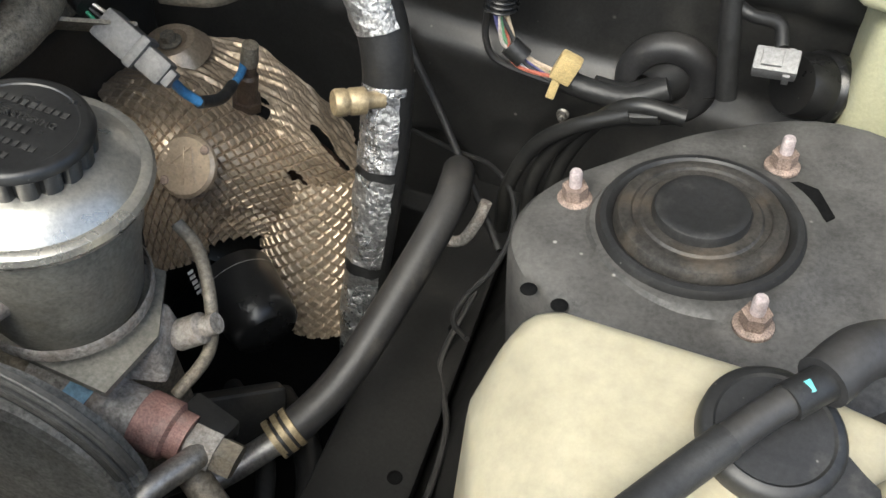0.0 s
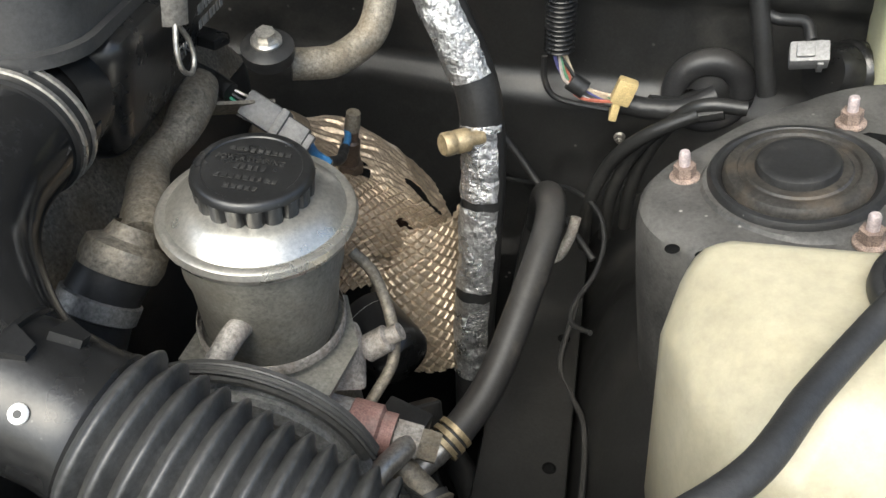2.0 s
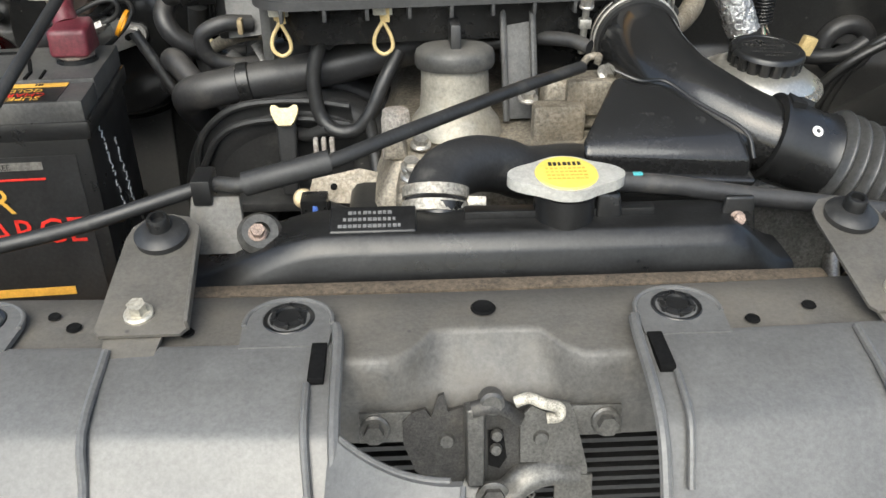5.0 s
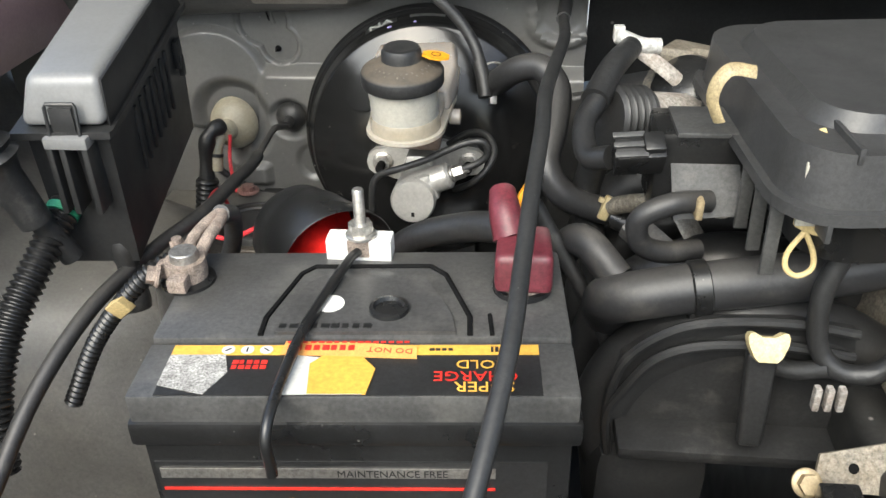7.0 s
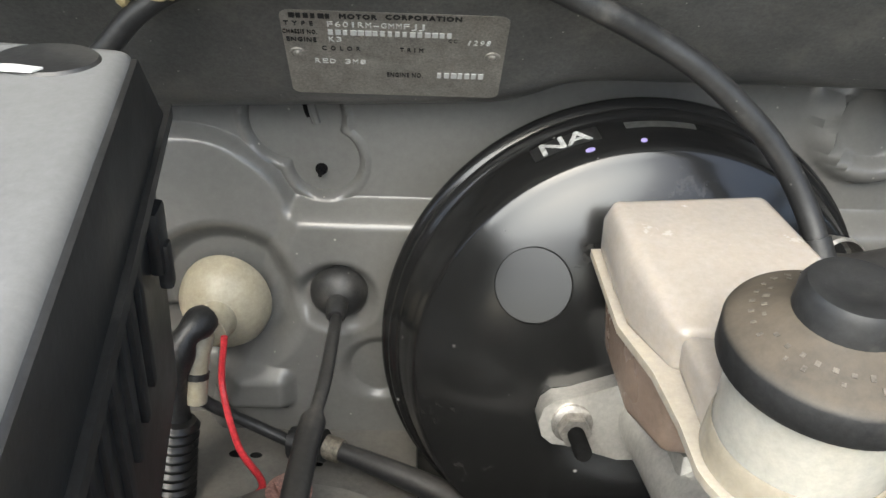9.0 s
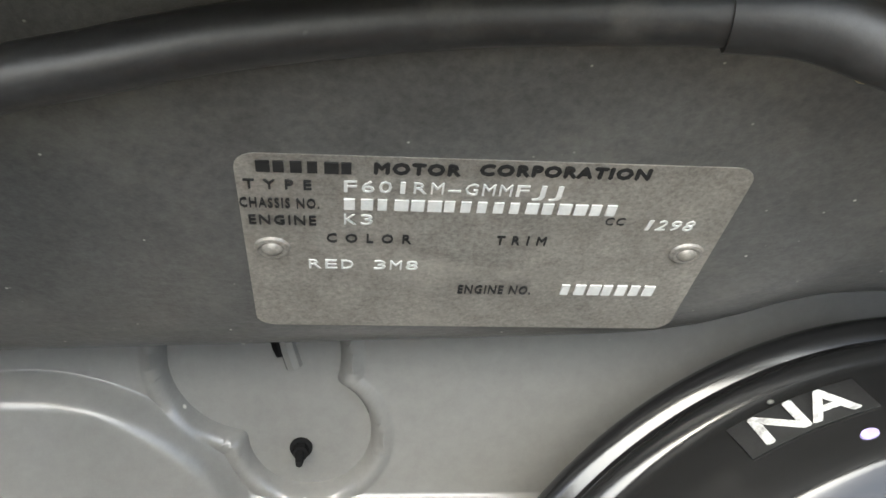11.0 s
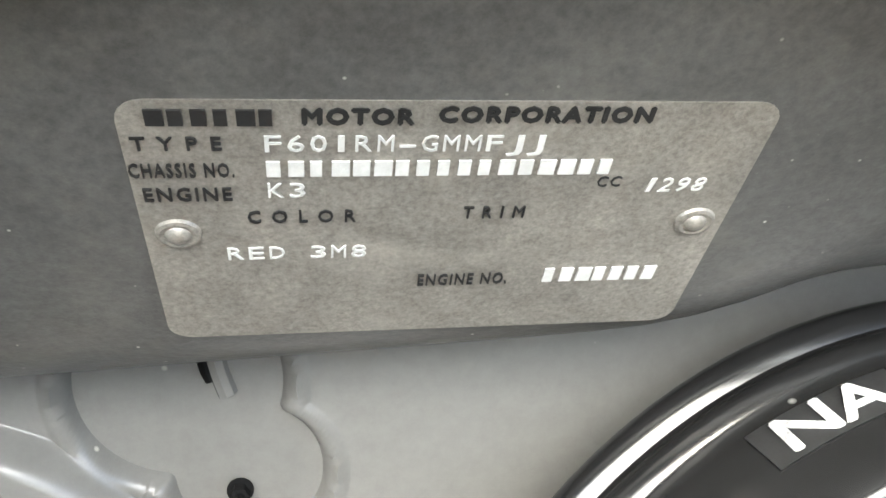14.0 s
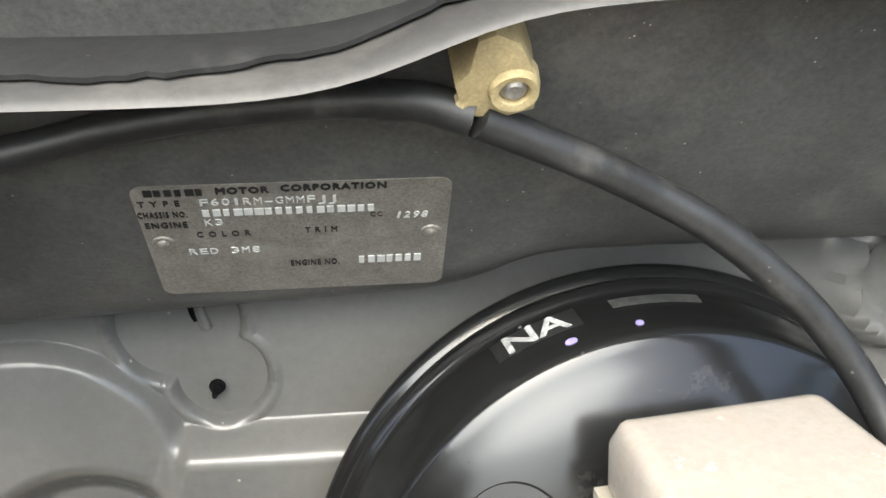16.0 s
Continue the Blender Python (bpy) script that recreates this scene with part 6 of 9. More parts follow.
# ---- grey plastic covers over the grille ----
def cover(side):
    cv = thing("grille_cover", (side * 0.18, -0.06, 0.84), "ribbed grey plastic cover over the grille", "grille cover", "grille covers")
    rows = []
    inner = 0.078
    for i in range(60):
        x = inner + 0.62 * i / 59
        sw = 0.05 * (x / 0.8) ** 2
        rows.append([(side * x, y + sw, z) for y, z in ((-0.030, 0.8535), (-0.034, 0.8545), (-0.060, 0.8515), (-0.088 + 0.03 * x, 0.846), (-0.094 + 0.03 * x, 0.842), (-0.105, 0.822), (-0.118, 0.812), (-0.150, 0.806), (-0.20, 0.79))])
    part("panel", thick(sheet(rows), 0.0022), GREY_PLASTIC, cv, angle=25)
    # inner edge wall beside the latch
    part("edge_rib", tube([(side * (inner + 0.002), -0.020, 0.857), (side * inner, -0.034, 0.857), (side * (inner - 0.001), -0.088, 0.848), (side * (inner - 0.002), -0.118, 0.815)], 0.003, 8, 5), GREY_PLASTIC, cv)
    for x in (0.196, 0.330, 0.46):
        sw = 0.05 * (x / 0.8) ** 2
        part("rib", tube([(side * x, -0.036 + sw, 0.8555), (side * (x - 0.002), -0.086 + sw, 0.8475), (side * (x - 0.004), -0.106 + sw, 0.8235), (side * (x - 0.004), -0.15 + sw, 0.807)], 0.0024, 8, 4), GREY_PLASTIC, cv)
    part("rib", tube([(side * 0.092, -0.060, 0.8525), (side * 0.091, -0.088, 0.848), (side * 0.089, -0.108, 0.823)], 0.002, 8, 4), GREY_PLASTIC, cv)
    part("slot", box((0.0835 if side > 0 else -0.0915, -0.060, 0.852), (0.0915 if side > 0 else -0.0835, -0.032, 0.8562), 0.0006), BLACK, cv)
    for x in (0.106, 0.272, 0.45):
        sw = 0.05 * (x / 0.8) ** 2
        tongue = [(-0.023, -0.024), (0.023, -0.024), (0.024, -0.006)] + [(0.024 * math.cos(radians(a)), -0.002 + 0.020 * math.sin(radians(a))) for a in range(0, 181, 15)] + [(-0.024, -0.006)]
        tm = Matrix.Translation((side * x, -0.010 + sw, 0.8522))
        part("tongue_rim", tube([tm @ Vector((px * 0.97, py * 0.97, 0.003)) for px, py in tongue[2:]], 0.0014, 8, 2), GREY_PLASTIC, cv)
        part("tongue", prism(tongue, 0.003, 0.001, tm, 2), GREY_PLASTIC, cv)
        part("clip", joined(lathe([(0.0065, 0.003), (0.0095, 0.0032), (0.0095, 0.0048), (0.007, 0.0055), (0.0065, 0.004)], tm, 28), lathe([(0, 0.0046), (0.006, 0.0046), (0.0062, 0.003)], tm, 20), lathe([(0.011, 0.0028), (0.0125, 0.0036), (0.0135, 0.0036), (0.0142, 0.0028)], tm, 32), *[box((-0.0012, 0.0072, 0.003), (0.0012, 0.0105, 0.0062), 0.0004, tm @ pose(0, 0, 0, 0, 0, 60 * q)) for q in range(6)]), BLACK_PLASTIC, cv, "black push clip")
    return cv


cover(1)
cover(-1)
lip = thing("latch_guard", (-0.04, -0.12, 0.82), "curved grey plastic guard beside the latch", "grille cover")
rows = []
for i in range(24):
    f = i / 23
    x = -0.079 + 0.06 * f
    y = -0.085 - 0.034 * (1 - (1 - f) ** 2.2)
    rows.append([(x, y, 0.846), (x, y - 0.004, 0.847), (x - 0.002, y - 0.03, 0.83), (x - 0.004, y - 0.07, 0.80)])
part("guard", thick(sheet(rows), 0.002), GREY_PLASTIC, lip)
part("edge_bead", tube([r[0] for r in rows[::3]], 0.0016, 8, 4), GREY_PLASTIC, lip)
part("corner_rib", tube([rows[-1][1], rows[-1][2], rows[-1][3]], 0.0014, 8, 4), GREY_PLASTIC, lip)

# ---- cable that crosses the engine, and the long lead over the battery ----
cb = thing("crossing_cable", (0, 0.15, 0.88), "thick black cable crossing the engine front", "cable")
part("cable", tube([(0.100, 0.252, 0.898), (0.05, 0.205, 0.902), (0.0, 0.160, 0.903), (-0.05, 0.118, 0.902), (-0.093, 0.089, 0.898), (-0.141, 0.085, 0.888), (-0.167, 0.091, 0.884), (-0.24, 0.075, 0.868), (-0.30, 0.062, 0.860), (-0.335, 0.055, 0.858)], 0.0048, 14), RUBBER, cb)
part("sleeve", tube([(-0.088, 0.092, 0.8985), (-0.115, 0.0865, 0.894), (-0.141, 0.085, 0.888)], 0.0075, 16), FOAM, cb)
part("eye", tube([(0.098, 0.250, 0.897), (0.106, 0.262, 0.902), (0.114, 0.260, 0.904), (0.112, 0.252, 0.902)], 0.003, 10), CAST, cb)
BRK = surface("bracket_paint", (0.05, 0.049, 0.046), 0.45, 0.2, var=0.3, dust=(0.13, 0.115, 0.09), dust_amount=0.4, dust_scale=30)
br = thing("cable_bracket", (-0.15, 0.08, 0.86), "grey steel bracket holding the crossing cable", "bracket")
part("plate", hull([(-0.175, 0.085, 0.880), (-0.145, 0.085, 0.880), (-0.175, 0.089, 0.880), (-0.145, 0.089, 0.880), (-0.178, 0.066, 0.850), (-0.140, 0.066, 0.850), (-0.178, 0.070, 0.850), (-0.140, 0.070, 0.850)], 0.001), BRK, br)
part("clip", box((-0.173, 0.080, 0.876), (-0.161, 0.102, 0.893), 0.002), BLACK_PLASTIC, br)
part("ring", lathe([(0.0, 0.0), (0.013, 0.0), (0.014, 0.006), (0.011, 0.010), (0.006, 0.010), (0.006, 0.004), (0, 0.004)], basis((-0.133, 0.072, 0.858), (0.2, -0.6, 0.8)), 28), BRK, br)
part("bolt", hexhead(0.0042, 0.005, basis((-0.133, 0.066, 0.864), (0.2, -0.6, 0.8)), 0.006, 0.002), RUST, br)
bl0 = thing("battery_lead", (-0.3, 0.3, 0.9), "black rubber covered cable passing over the battery", "cable")
part("end_sleeve", tube([(-0.2665, 0.575, 0.957), (-0.264, 0.605, 0.9565), (-0.262, 0.632, 0.956)], 0.0058, 14), RUBBER, bl0)
place = HERE
part("cable", tube([(-0.3287, 0.0440, 0.8504), (-0.318, 0.065, 0.880), (-0.303, 0.115, 0.918), (-0.2930, 0.1661, 0.9422), (-0.2889, 0.2124, 0.9576), (-0.2858, 0.2512, 0.9700), (-0.2814, 0.2962, 0.9840), (-0.2797, 0.3306, 0.9910), (-0.2732, 0.4000, 0.9843), (-0.2645, 0.5000, 0.9700), (-0.2632, 0.5810, 0.9608), (-0.2595, 0.6369, 0.9598)], 0.0042, 14), RUBBER, bl0)

place = HERE
# ---- battery ----
ba = thing("battery", (-0.378, 0.218, 0.712), "black car battery with red and gold labels", "battery")
BX0, BX1, BY0, BY1, BT = -0.490, -0.268, 0.150, 0.286, 0.915
part("case", box((BX0 + 0.004, BY0 + 0.004, 0.712), (BX1 - 0.004, BY1 - 0.004, 0.885), 0.004), BLACK_PLASTIC, ba)
part("ledge", box((BX0, BY0, 0.884), (BX1, BY1, 0.898), 0.003), BLACK_PLASTIC, ba)
part("lid", box((BX0 + 0.002, 0.196, 0.896), (BX1 - 0.002, BY1 - 0.002, BT), 0.003), surface("battery_lid_plastic", (0.060, 0.059, 0.057), 0.38, dust=DUST, dust_amount=0.28, dust_scale=14), ba)
part("front_step", box((BX0 + 0.002, BY0 + 0.002, 0.896), (BX1 - 0.002, 0.195, 0.9125), 0.002), surface("battery_step_plastic", (0.060, 0.059, 0.057), 0.38, dust=DUST, dust_amount=0.28, dust_scale=14), ba)
panel = [(-0.431, 0.198), (-0.3225, 0.198), (-0.3225, 0.214), (-0.336, 0.256), (-0.345, 0.2655), (-0.412, 0.2655), (-0.419, 0.258), (-0.431, 0.214)]
part("lid_groove", joined(*[tube([(a[0], a[1], BT + 0.0002), (b[0], b[1], BT + 0.0002)], 0.0016, 6, 2) for a, b in zip(panel[1:], panel[2:] + panel[:1])] + [tube([(-0.311, 0.198, BT + 0.0002), (-0.312, 0.216, BT + 0.0002)], 0.0013, 6, 2)]), BLACK, ba)
inner = [(-0.4235, 0.1985), (-0.4215, 0.214), (-0.413, 0.246), (-0.405, 0.253), (-0.352, 0.253), (-0.345, 0.247), (-0.332, 0.214), (-0.330, 0.1985)]
part("lid_panel", prism(inner, 0.0025, 0.001, Matrix.Translation((0, 0, BT - 0.0005))), surface("battery_panel_plastic", (0.054, 0.053, 0.052), 0.38, dust=DUST, dust_amount=0.25, dust_scale=14), ba)
eye = part("charge_eye", joined(lathe([(0.0075, 0.0), (0.0105, 0.0), (0.0105, 0.0025), (0.0085, 0.003), (0.0075, 0.001)], Matrix.Translation((-0.3655, 0.218, BT + 0.002)), 32)), BLACK_PLASTIC, ba)
part("eye_glass", lathe([(0, 0.0012), (0.0075, 0.0008)], Matrix.Translation((-0.3655, 0.218, BT + 0.002)), 24), GLOSS_BLACK, eye)
part("white_dot", lathe([(0, 0.0006), (0.0078, 0.0006), (0.0078, 0.0)], Matrix.Translation((-0.398, 0.224, BT + 0.002)), 32), WHITE, ba, "round white paper dot")
bars(9, 0.0055, 0.004, Matrix.Translation((-0.422, 0.2015, BT + 0.002)), BLACK_PLASTIC, ba, "moulded_code", 40)
lab = part("top_label", box((-0.474, 0.153, 0.9126), (-0.288, 0.192, 0.9130), 0), surface("label_black", (0.02, 0.02, 0.02), 0.35), ba, "printed label with gold, red and white fields")
lift = Matrix.Translation((0, 0, 0.9131))
part("gold_strip", box((-0.474, 0.184, 0), (-0.288, 0.192, 0.0003), 0, lift), GOLD_PRINT, lab, smooth=False)
part("worn_patch", prism([(-0.474, 0.160), (-0.450, 0.153), (-0.442, 0.170), (-0.446, 0.184), (-0.474, 0.184)], 0.0004, 0, lift), surface("scraped_label", (0.34, 0.33, 0.31), 0.6, var=0.4, scale=90), lab, "scraped grey label paper", smooth=False)
for k in range(3):
    sym = part("symbol", lathe([(0, 0.0005), (0.0034, 0.0005), (0.0034, 0.0)], lift @ Matrix.Translation((-0.4455 + 0.0098 * k, 0.188, 0)), 24), WHITE_PRINT, lab)
    part("glyph", box((-0.0018, -0.0004, 0.0005), (0.0018, 0.0004, 0.0007), 0, lift @ Matrix.Translation((-0.4455 + 0.0098 * k, 0.188, 0)) @ pose(0, 0, 0, 0, 0, 40 + 50 * k)), INK, sym)
bars(5, 0.0036, 0.0028, lift @ Matrix.Translation((-0.441, 0.1765, 0.0002)), RED_PRINT, lab, "printed_line", 52)
bars(5, 0.0036, 0.0028, lift @ Matrix.Translation((-0.441, 0.1725, 0.0002)), RED_PRINT, lab, "printed_line", 53)
strip = part("orange_sticker", prism([(-0.418, 0.1835), (-0.349, 0.1800), (-0.3495, 0.1895), (-0.380, 0.1935), (-0.417, 0.1945)], 0.0005, 0, lift @ Matrix.Translation((0, 0, 0.0005))), surface("orange_tape_print", (0.74, 0.36, 0.10), 0.45, var=0.12, scale=120), lab, "wrinkled orange warning strip", smooth=False)
letters("DO NOT", 0.0058, lift @ Matrix.Translation((-0.351, 0.1875, 0.0011)) @ pose(0, 0, 0, 0, 0, 176), RED_PRINT, strip, "lettering", 0.0001)
bars(8, 0.0044, 0.0042, lift @ Matrix.Translation((-0.415, 0.1865, 0.0011)), RED_PRINT, strip, "printed_line", 54)
bars(16, 0.0040, 0.0014, lift @ Matrix.Translation((-0.416, 0.1925, 0.0011)), RED_PRINT, strip, "printed_line", 55)
bars(4, 0.0032, 0.0018, lift @ Matrix.Translation((-0.343, 0.187, 0.0004)), INK, lab, "printed_line", 56)
bars(3, 0.0022, 0.0040, lift @ Matrix.Translation((-0.312, 0.186, 0.0004)), INK, lab, "printed_line", 57)
part("white_field", prism([(-0.412, 0.153), (-0.374, 0.153), (-0.372, 0.176), (-0.380, 0.185), (-0.390, 0.180), (-0.409, 0.183)], 0.0006, 0, lift), WHITE_PRINT, lab, smooth=False)
part("gold_patch", prism([(-0.400, 0.153), (-0.372, 0.153), (-0.369, 0.172), (-0.378, 0.184), (-0.392, 0.187), (-0.402, 0.176)], 0.0009, 0, lift), GOLD_PRINT, lab, smooth=False)
letters("SUPER", 0.0105, Matrix.Translation((-0.301, 0.162, 0.9136)) @ pose(0, 0, 0, 0, 0, 180), GOLD_PRINT, lab, "lettering", 0.0001)
letters("CHARGE", 0.0105, Matrix.Translation((-0.299, 0.170, 0.9136)) @ pose(0, 0, 0, 0, 0, 180), RED_PRINT, lab, "lettering", 0.0001)
letters("GOLD", 0.0095, Matrix.Translation((-0.303, 0.179, 0.9136)) @ pose(0, 0, 0, 0, 0, 180), GOLD_PRINT, lab, "lettering", 0.0001)
fl2 = part("front_label", box((BX0 + 0.008, BY0 + 0.0032, 0.740), (BX1 - 0.016, BY0 + 0.0038, 0.872), 0), surface("label_black_front", (0.02, 0.02, 0.02), 0.35), ba, "black front label with gold and red words")
fm = basis((BX0, BY0 + 0.003, 0.75), (0, -1, 0), (1, 0, 0))
part("silver_line", box((0.01, 0.112, 0), (0.18, 0.118, 0.0006), 0, fm), STEEL, fl2, smooth=False)
part("red_line", box((0.01, 0.104, 0), (0.18, 0.1055, 0.0006), 0, fm), RED_PRINT, fl2, smooth=False)
letters("SUPER", 0.030, fm @ Matrix.Translation((0.068, 0.078, 0.0007)), GOLD_PRINT, fl2, "lettering", 0.0001)
letters("CHARGE", 0.030, fm @ Matrix.Translation((0.082, 0.052, 0.0007)), RED_PRINT, fl2, "lettering", 0.0001)
letters("MAINTENANCE FREE", 0.006, fm @ Matrix.Translation((0.10, 0.113, 0.0009)), INK, fl2, "lettering", 0.0001)
part("gold_band", box((0.02, 0.005, 0), (0.18, 0.012, 0.0006), 0, fm), GOLD_PRINT, fl2, smooth=False)
# chalk scribble on the side, as plain strokes
rnd = random.Random(9)
sm = basis((BX1 - 0.0038, 0.20, 0.80), (1, 0, 0), (0, 1, 0))
for col, (x0, z0, count) in enumerate(((-0.012, 0.083, 10), (0.022, 0.058, 8))):
    for k in range(count):
        dots = [sm @ Vector((x0 + 0.0022 * k + rnd.uniform(-0.0035, 0.0035), z0 - 0.0085 * k - 0.0022 * q + rnd.uniform(-0.0012, 0.0012), 0.0003)) for q in range(4)]
        part("chalk_mark", tube(dots, 0.00065, 5, 3), WHITE_PRINT, ba)

ba.matrix_world = Matrix.Translation((-0.3655, 0.2325, 0.712)) @ Matrix.Rotation(radians(4.2), 4, "Z") @ Matrix.Diagonal((0.93, 0.90, 1.0, 1.0)) @ Matrix.Translation((-0.001, -0.010, 0))

# terminals, boot and hold-down
tn = thing("negative_terminal", (-0.4655, 0.2465, BT), "corroded lead clamp on the negative post", "battery terminal")
ta = Vector((-0.4655, 0.2465, BT))
part("base_ring", lathe([(0.010, 0), (0.0155, 0), (0.0155, 0.002), (0.010, 0.004)], Matrix.Translation(ta), 28), BLACK_PLASTIC, tn)
part("post", lathe([(0, 0), (0.009, 0), (0.008, 0.0200), (0.0074, 0.0206), (0, 0.0206)], Matrix.Translation(ta), 28), STEEL, tn)
CORR = surface("corroded_lead", (0.25, 0.20, 0.165), 0.75, 0.1, var=0.4, scale=160, dust=(0.2, 0.14, 0.11), dust_amount=0.4, dust_scale=80, bump=0.6)
part("clamp", lathe([(0.0082, 0.003), (0.0115, 0.003), (0.012, 0.008), (0.0115, 0.015), (0.0082, 0.015)], Matrix.Translation(ta), 28), CORR, tn)
part("jaw", box((-0.017, -0.006, 0.004), (-0.008, 0.005, 0.012), 0.002, Matrix.Translation(ta)), CORR, tn)
part("jaw", box((-0.005, -0.019, 0.003), (0.006, -0.008, 0.012), 0.002, Matrix.Translation(ta)), CORR, tn)
part("clamp_screw", joined(lathe([(0.0030, -0.008), (0.0030, 0.013), (0, 0.013)], Matrix.Translation(ta + Vector((-0.0085, 0.0125, 0.008))), 14), hexhead(0.0048, 0.004, Matrix.Translation(ta + Vector((-0.0085, 0.0125, 0.013))), 0, 0.001)), CORR, tn)
part("clamp_bolt", hexhead(0.0052, 0.005, basis(ta + Vector((-0.013, -0.008, 0.008)), (-0.9, -0.3, 0.3)), 0.007, 0.002), CORR, tn)
for s in (-0.0042, 0.0042):
    part("lug", tube([ta + Vector((s, 0.006, 0.010)), ta + Vector((0.003 + s, 0.020, 0.017)), ta + Vector((0.007 + 0.8 * s, 0.032, 0.021)), ta + Vector((0.009 + 0.3 * s, 0.042, 0.022))], lambda f: 0.0040 - 0.0006 * f, 10, 5), CORR, tn)
part("cable", tube([ta + Vector((0.009, 0.040, 0.022)), ta + Vector((0.010, 0.055, 0.012)), ta + Vector((0.0, 0.07, -0.02)), ta + Vector((-0.02, 0.08, -0.06))], 0.006, 12), HOSE, tn)

tn.scale = (0.92, 0.92, 0.92)
tp = thing("positive_terminal", (-0.289, 0.252, BT), "dark red rubber boot over the positive terminal", "battery terminal")
pa = Vector((-0.289, 0.252, BT))
part("base_ring", lathe([(0.010, 0), (0.0155, 0), (0.0155, 0.003), (0.010, 0.005)], Matrix.Translation(pa), 28), BLACK_PLASTIC, tp)
part("clamp", lathe([(0, 0.002), (0.0135, 0.002), (0.0135, 0.008), (0, 0.008)], Matrix.Translation(pa), 28), CORR, tp)
part("boot", hull([pa + Vector(p) for p in ((-0.014, -0.016, 0.006), (0.015, -0.016, 0.006), (0.015, 0.014, 0.006), (-0.014, 0.014, 0.006), (-0.014, -0.014, 0.026), (0.015, -0.014, 0.027), (0.013, 0.014, 0.030), (-0.013, 0.014, 0.030))], 0.004, 3), BOOT, tp)
part("boot_snout", tube([pa + Vector((-0.006, 0.010, 0.024)), pa + Vector((-0.010, 0.018, 0.034)), pa + Vector((-0.012, 0.030, 0.040))], lambda f: 0.010 - 0.003 * f, 16), BOOT, tp)
part("cable", tube([pa + Vector((-0.008, 0.040, 0.012)), pa + Vector((-0.035, 0.06, 0.0)), pa + Vector((-0.07, 0.075, -0.02)), pa + Vector((-0.10, 0.09, -0.06))], 0.009, 14), TAPE, tp)

hd = thing("battery_hold_down", (-0.382, 0.278, BT), "white wooden hold-down block with a zinc bolt", "hold-down")
part("block", box((-0.018, -0.006, 0.0), (0.018, 0.007, 0.013), 0.001, Matrix.Translation((-0.3785, 0.2785, BT - 0.001))), WHITE, hd)
part("slot", box((-0.006, -0.0065, 0.003), (0.006, -0.0055, 0.0135), 0.0004, Matrix.Translation((-0.3785, 0.2785, BT - 0.001))), CORR, hd)
part("nut", hexhead(0.0068, 0.006, Matrix.Translation((-0.3775, 0.2785, BT + 0.0125)), 0.0085, 0.002), ZINC, hd)
part("rod", lathe([(0, 0), (0.0032, 0), (0.0032, 0.034), (0.0025, 0.035), (0, 0.035)], Matrix.Translation((-0.3775, 0.2785, BT + 0.006)), 16), ZINC, hd)
part("strap", tube([(-0.3785, 0.2715, BT + 0.006), (-0.382, 0.262, BT + 0.006), (-0.389, 0.225, BT + 0.0045), (-0.393, 0.19, BT + 0.004), (-0.395, 0.145, BT - 0.004), (-0.395, 0.142, BT - 0.03)], 0.0026, 10), GLOSS_BLACK, hd)
solid("battery_tray", box((-0.50, 0.13, 0.695), (-0.26, 0.30, 0.713), 0.004), ORANGE, "rust-orange battery tray under the battery", "battery tray")

# ---- siren ----
si = thing("siren", (-0.43, 0.345, 0.86), "black cylindrical alarm siren with a red horn", "siren")
sd = Vector((0.62, -0.62, 0.06)).normalized()
SM = basis((-0.447, 0.370, 0.878), sd) @ Matrix.Scale(0.84, 4)


def oblique(bm, m):
    """Cuts the mouth on the slant."""
    for v in bm.verts:
        if v.co.z > 0.04:
            v.co.z += (0.30 * v.co.x + 0.22 * v.co.y) * min(1.0, (v.co.z - 0.04) / 0.03)
    bm.transform(m)
    return bm


part("housing", oblique(lathe([(0, 0.0), (0.026, 0.0), (0.034, 0.003), (0.038, 0.010), (0.0395, 0.024), (0.0395, 0.030), (0.0405, 0.032), (0.041, 0.072), (0.040, 0.074), (0.039, 0.072), (0.038, 0.034), (0.02, 0.030)], None, 56), SM), BLACK_PLASTIC, si)
part("horn", lathe([(0, 0.086), (0.010, 0.086), (0.0138, 0.083), (0.0148, 0.077), (0.0152, 0.056), (0.0215, 0.044), (0.037, 0.036)], SM, 48), RED, si, "glossy red plastic horn")
part("stand", box((-0.47, 0.36, 0.80), (-0.44, 0.38, 0.85), 0.003), BLACK_PLASTIC, si)

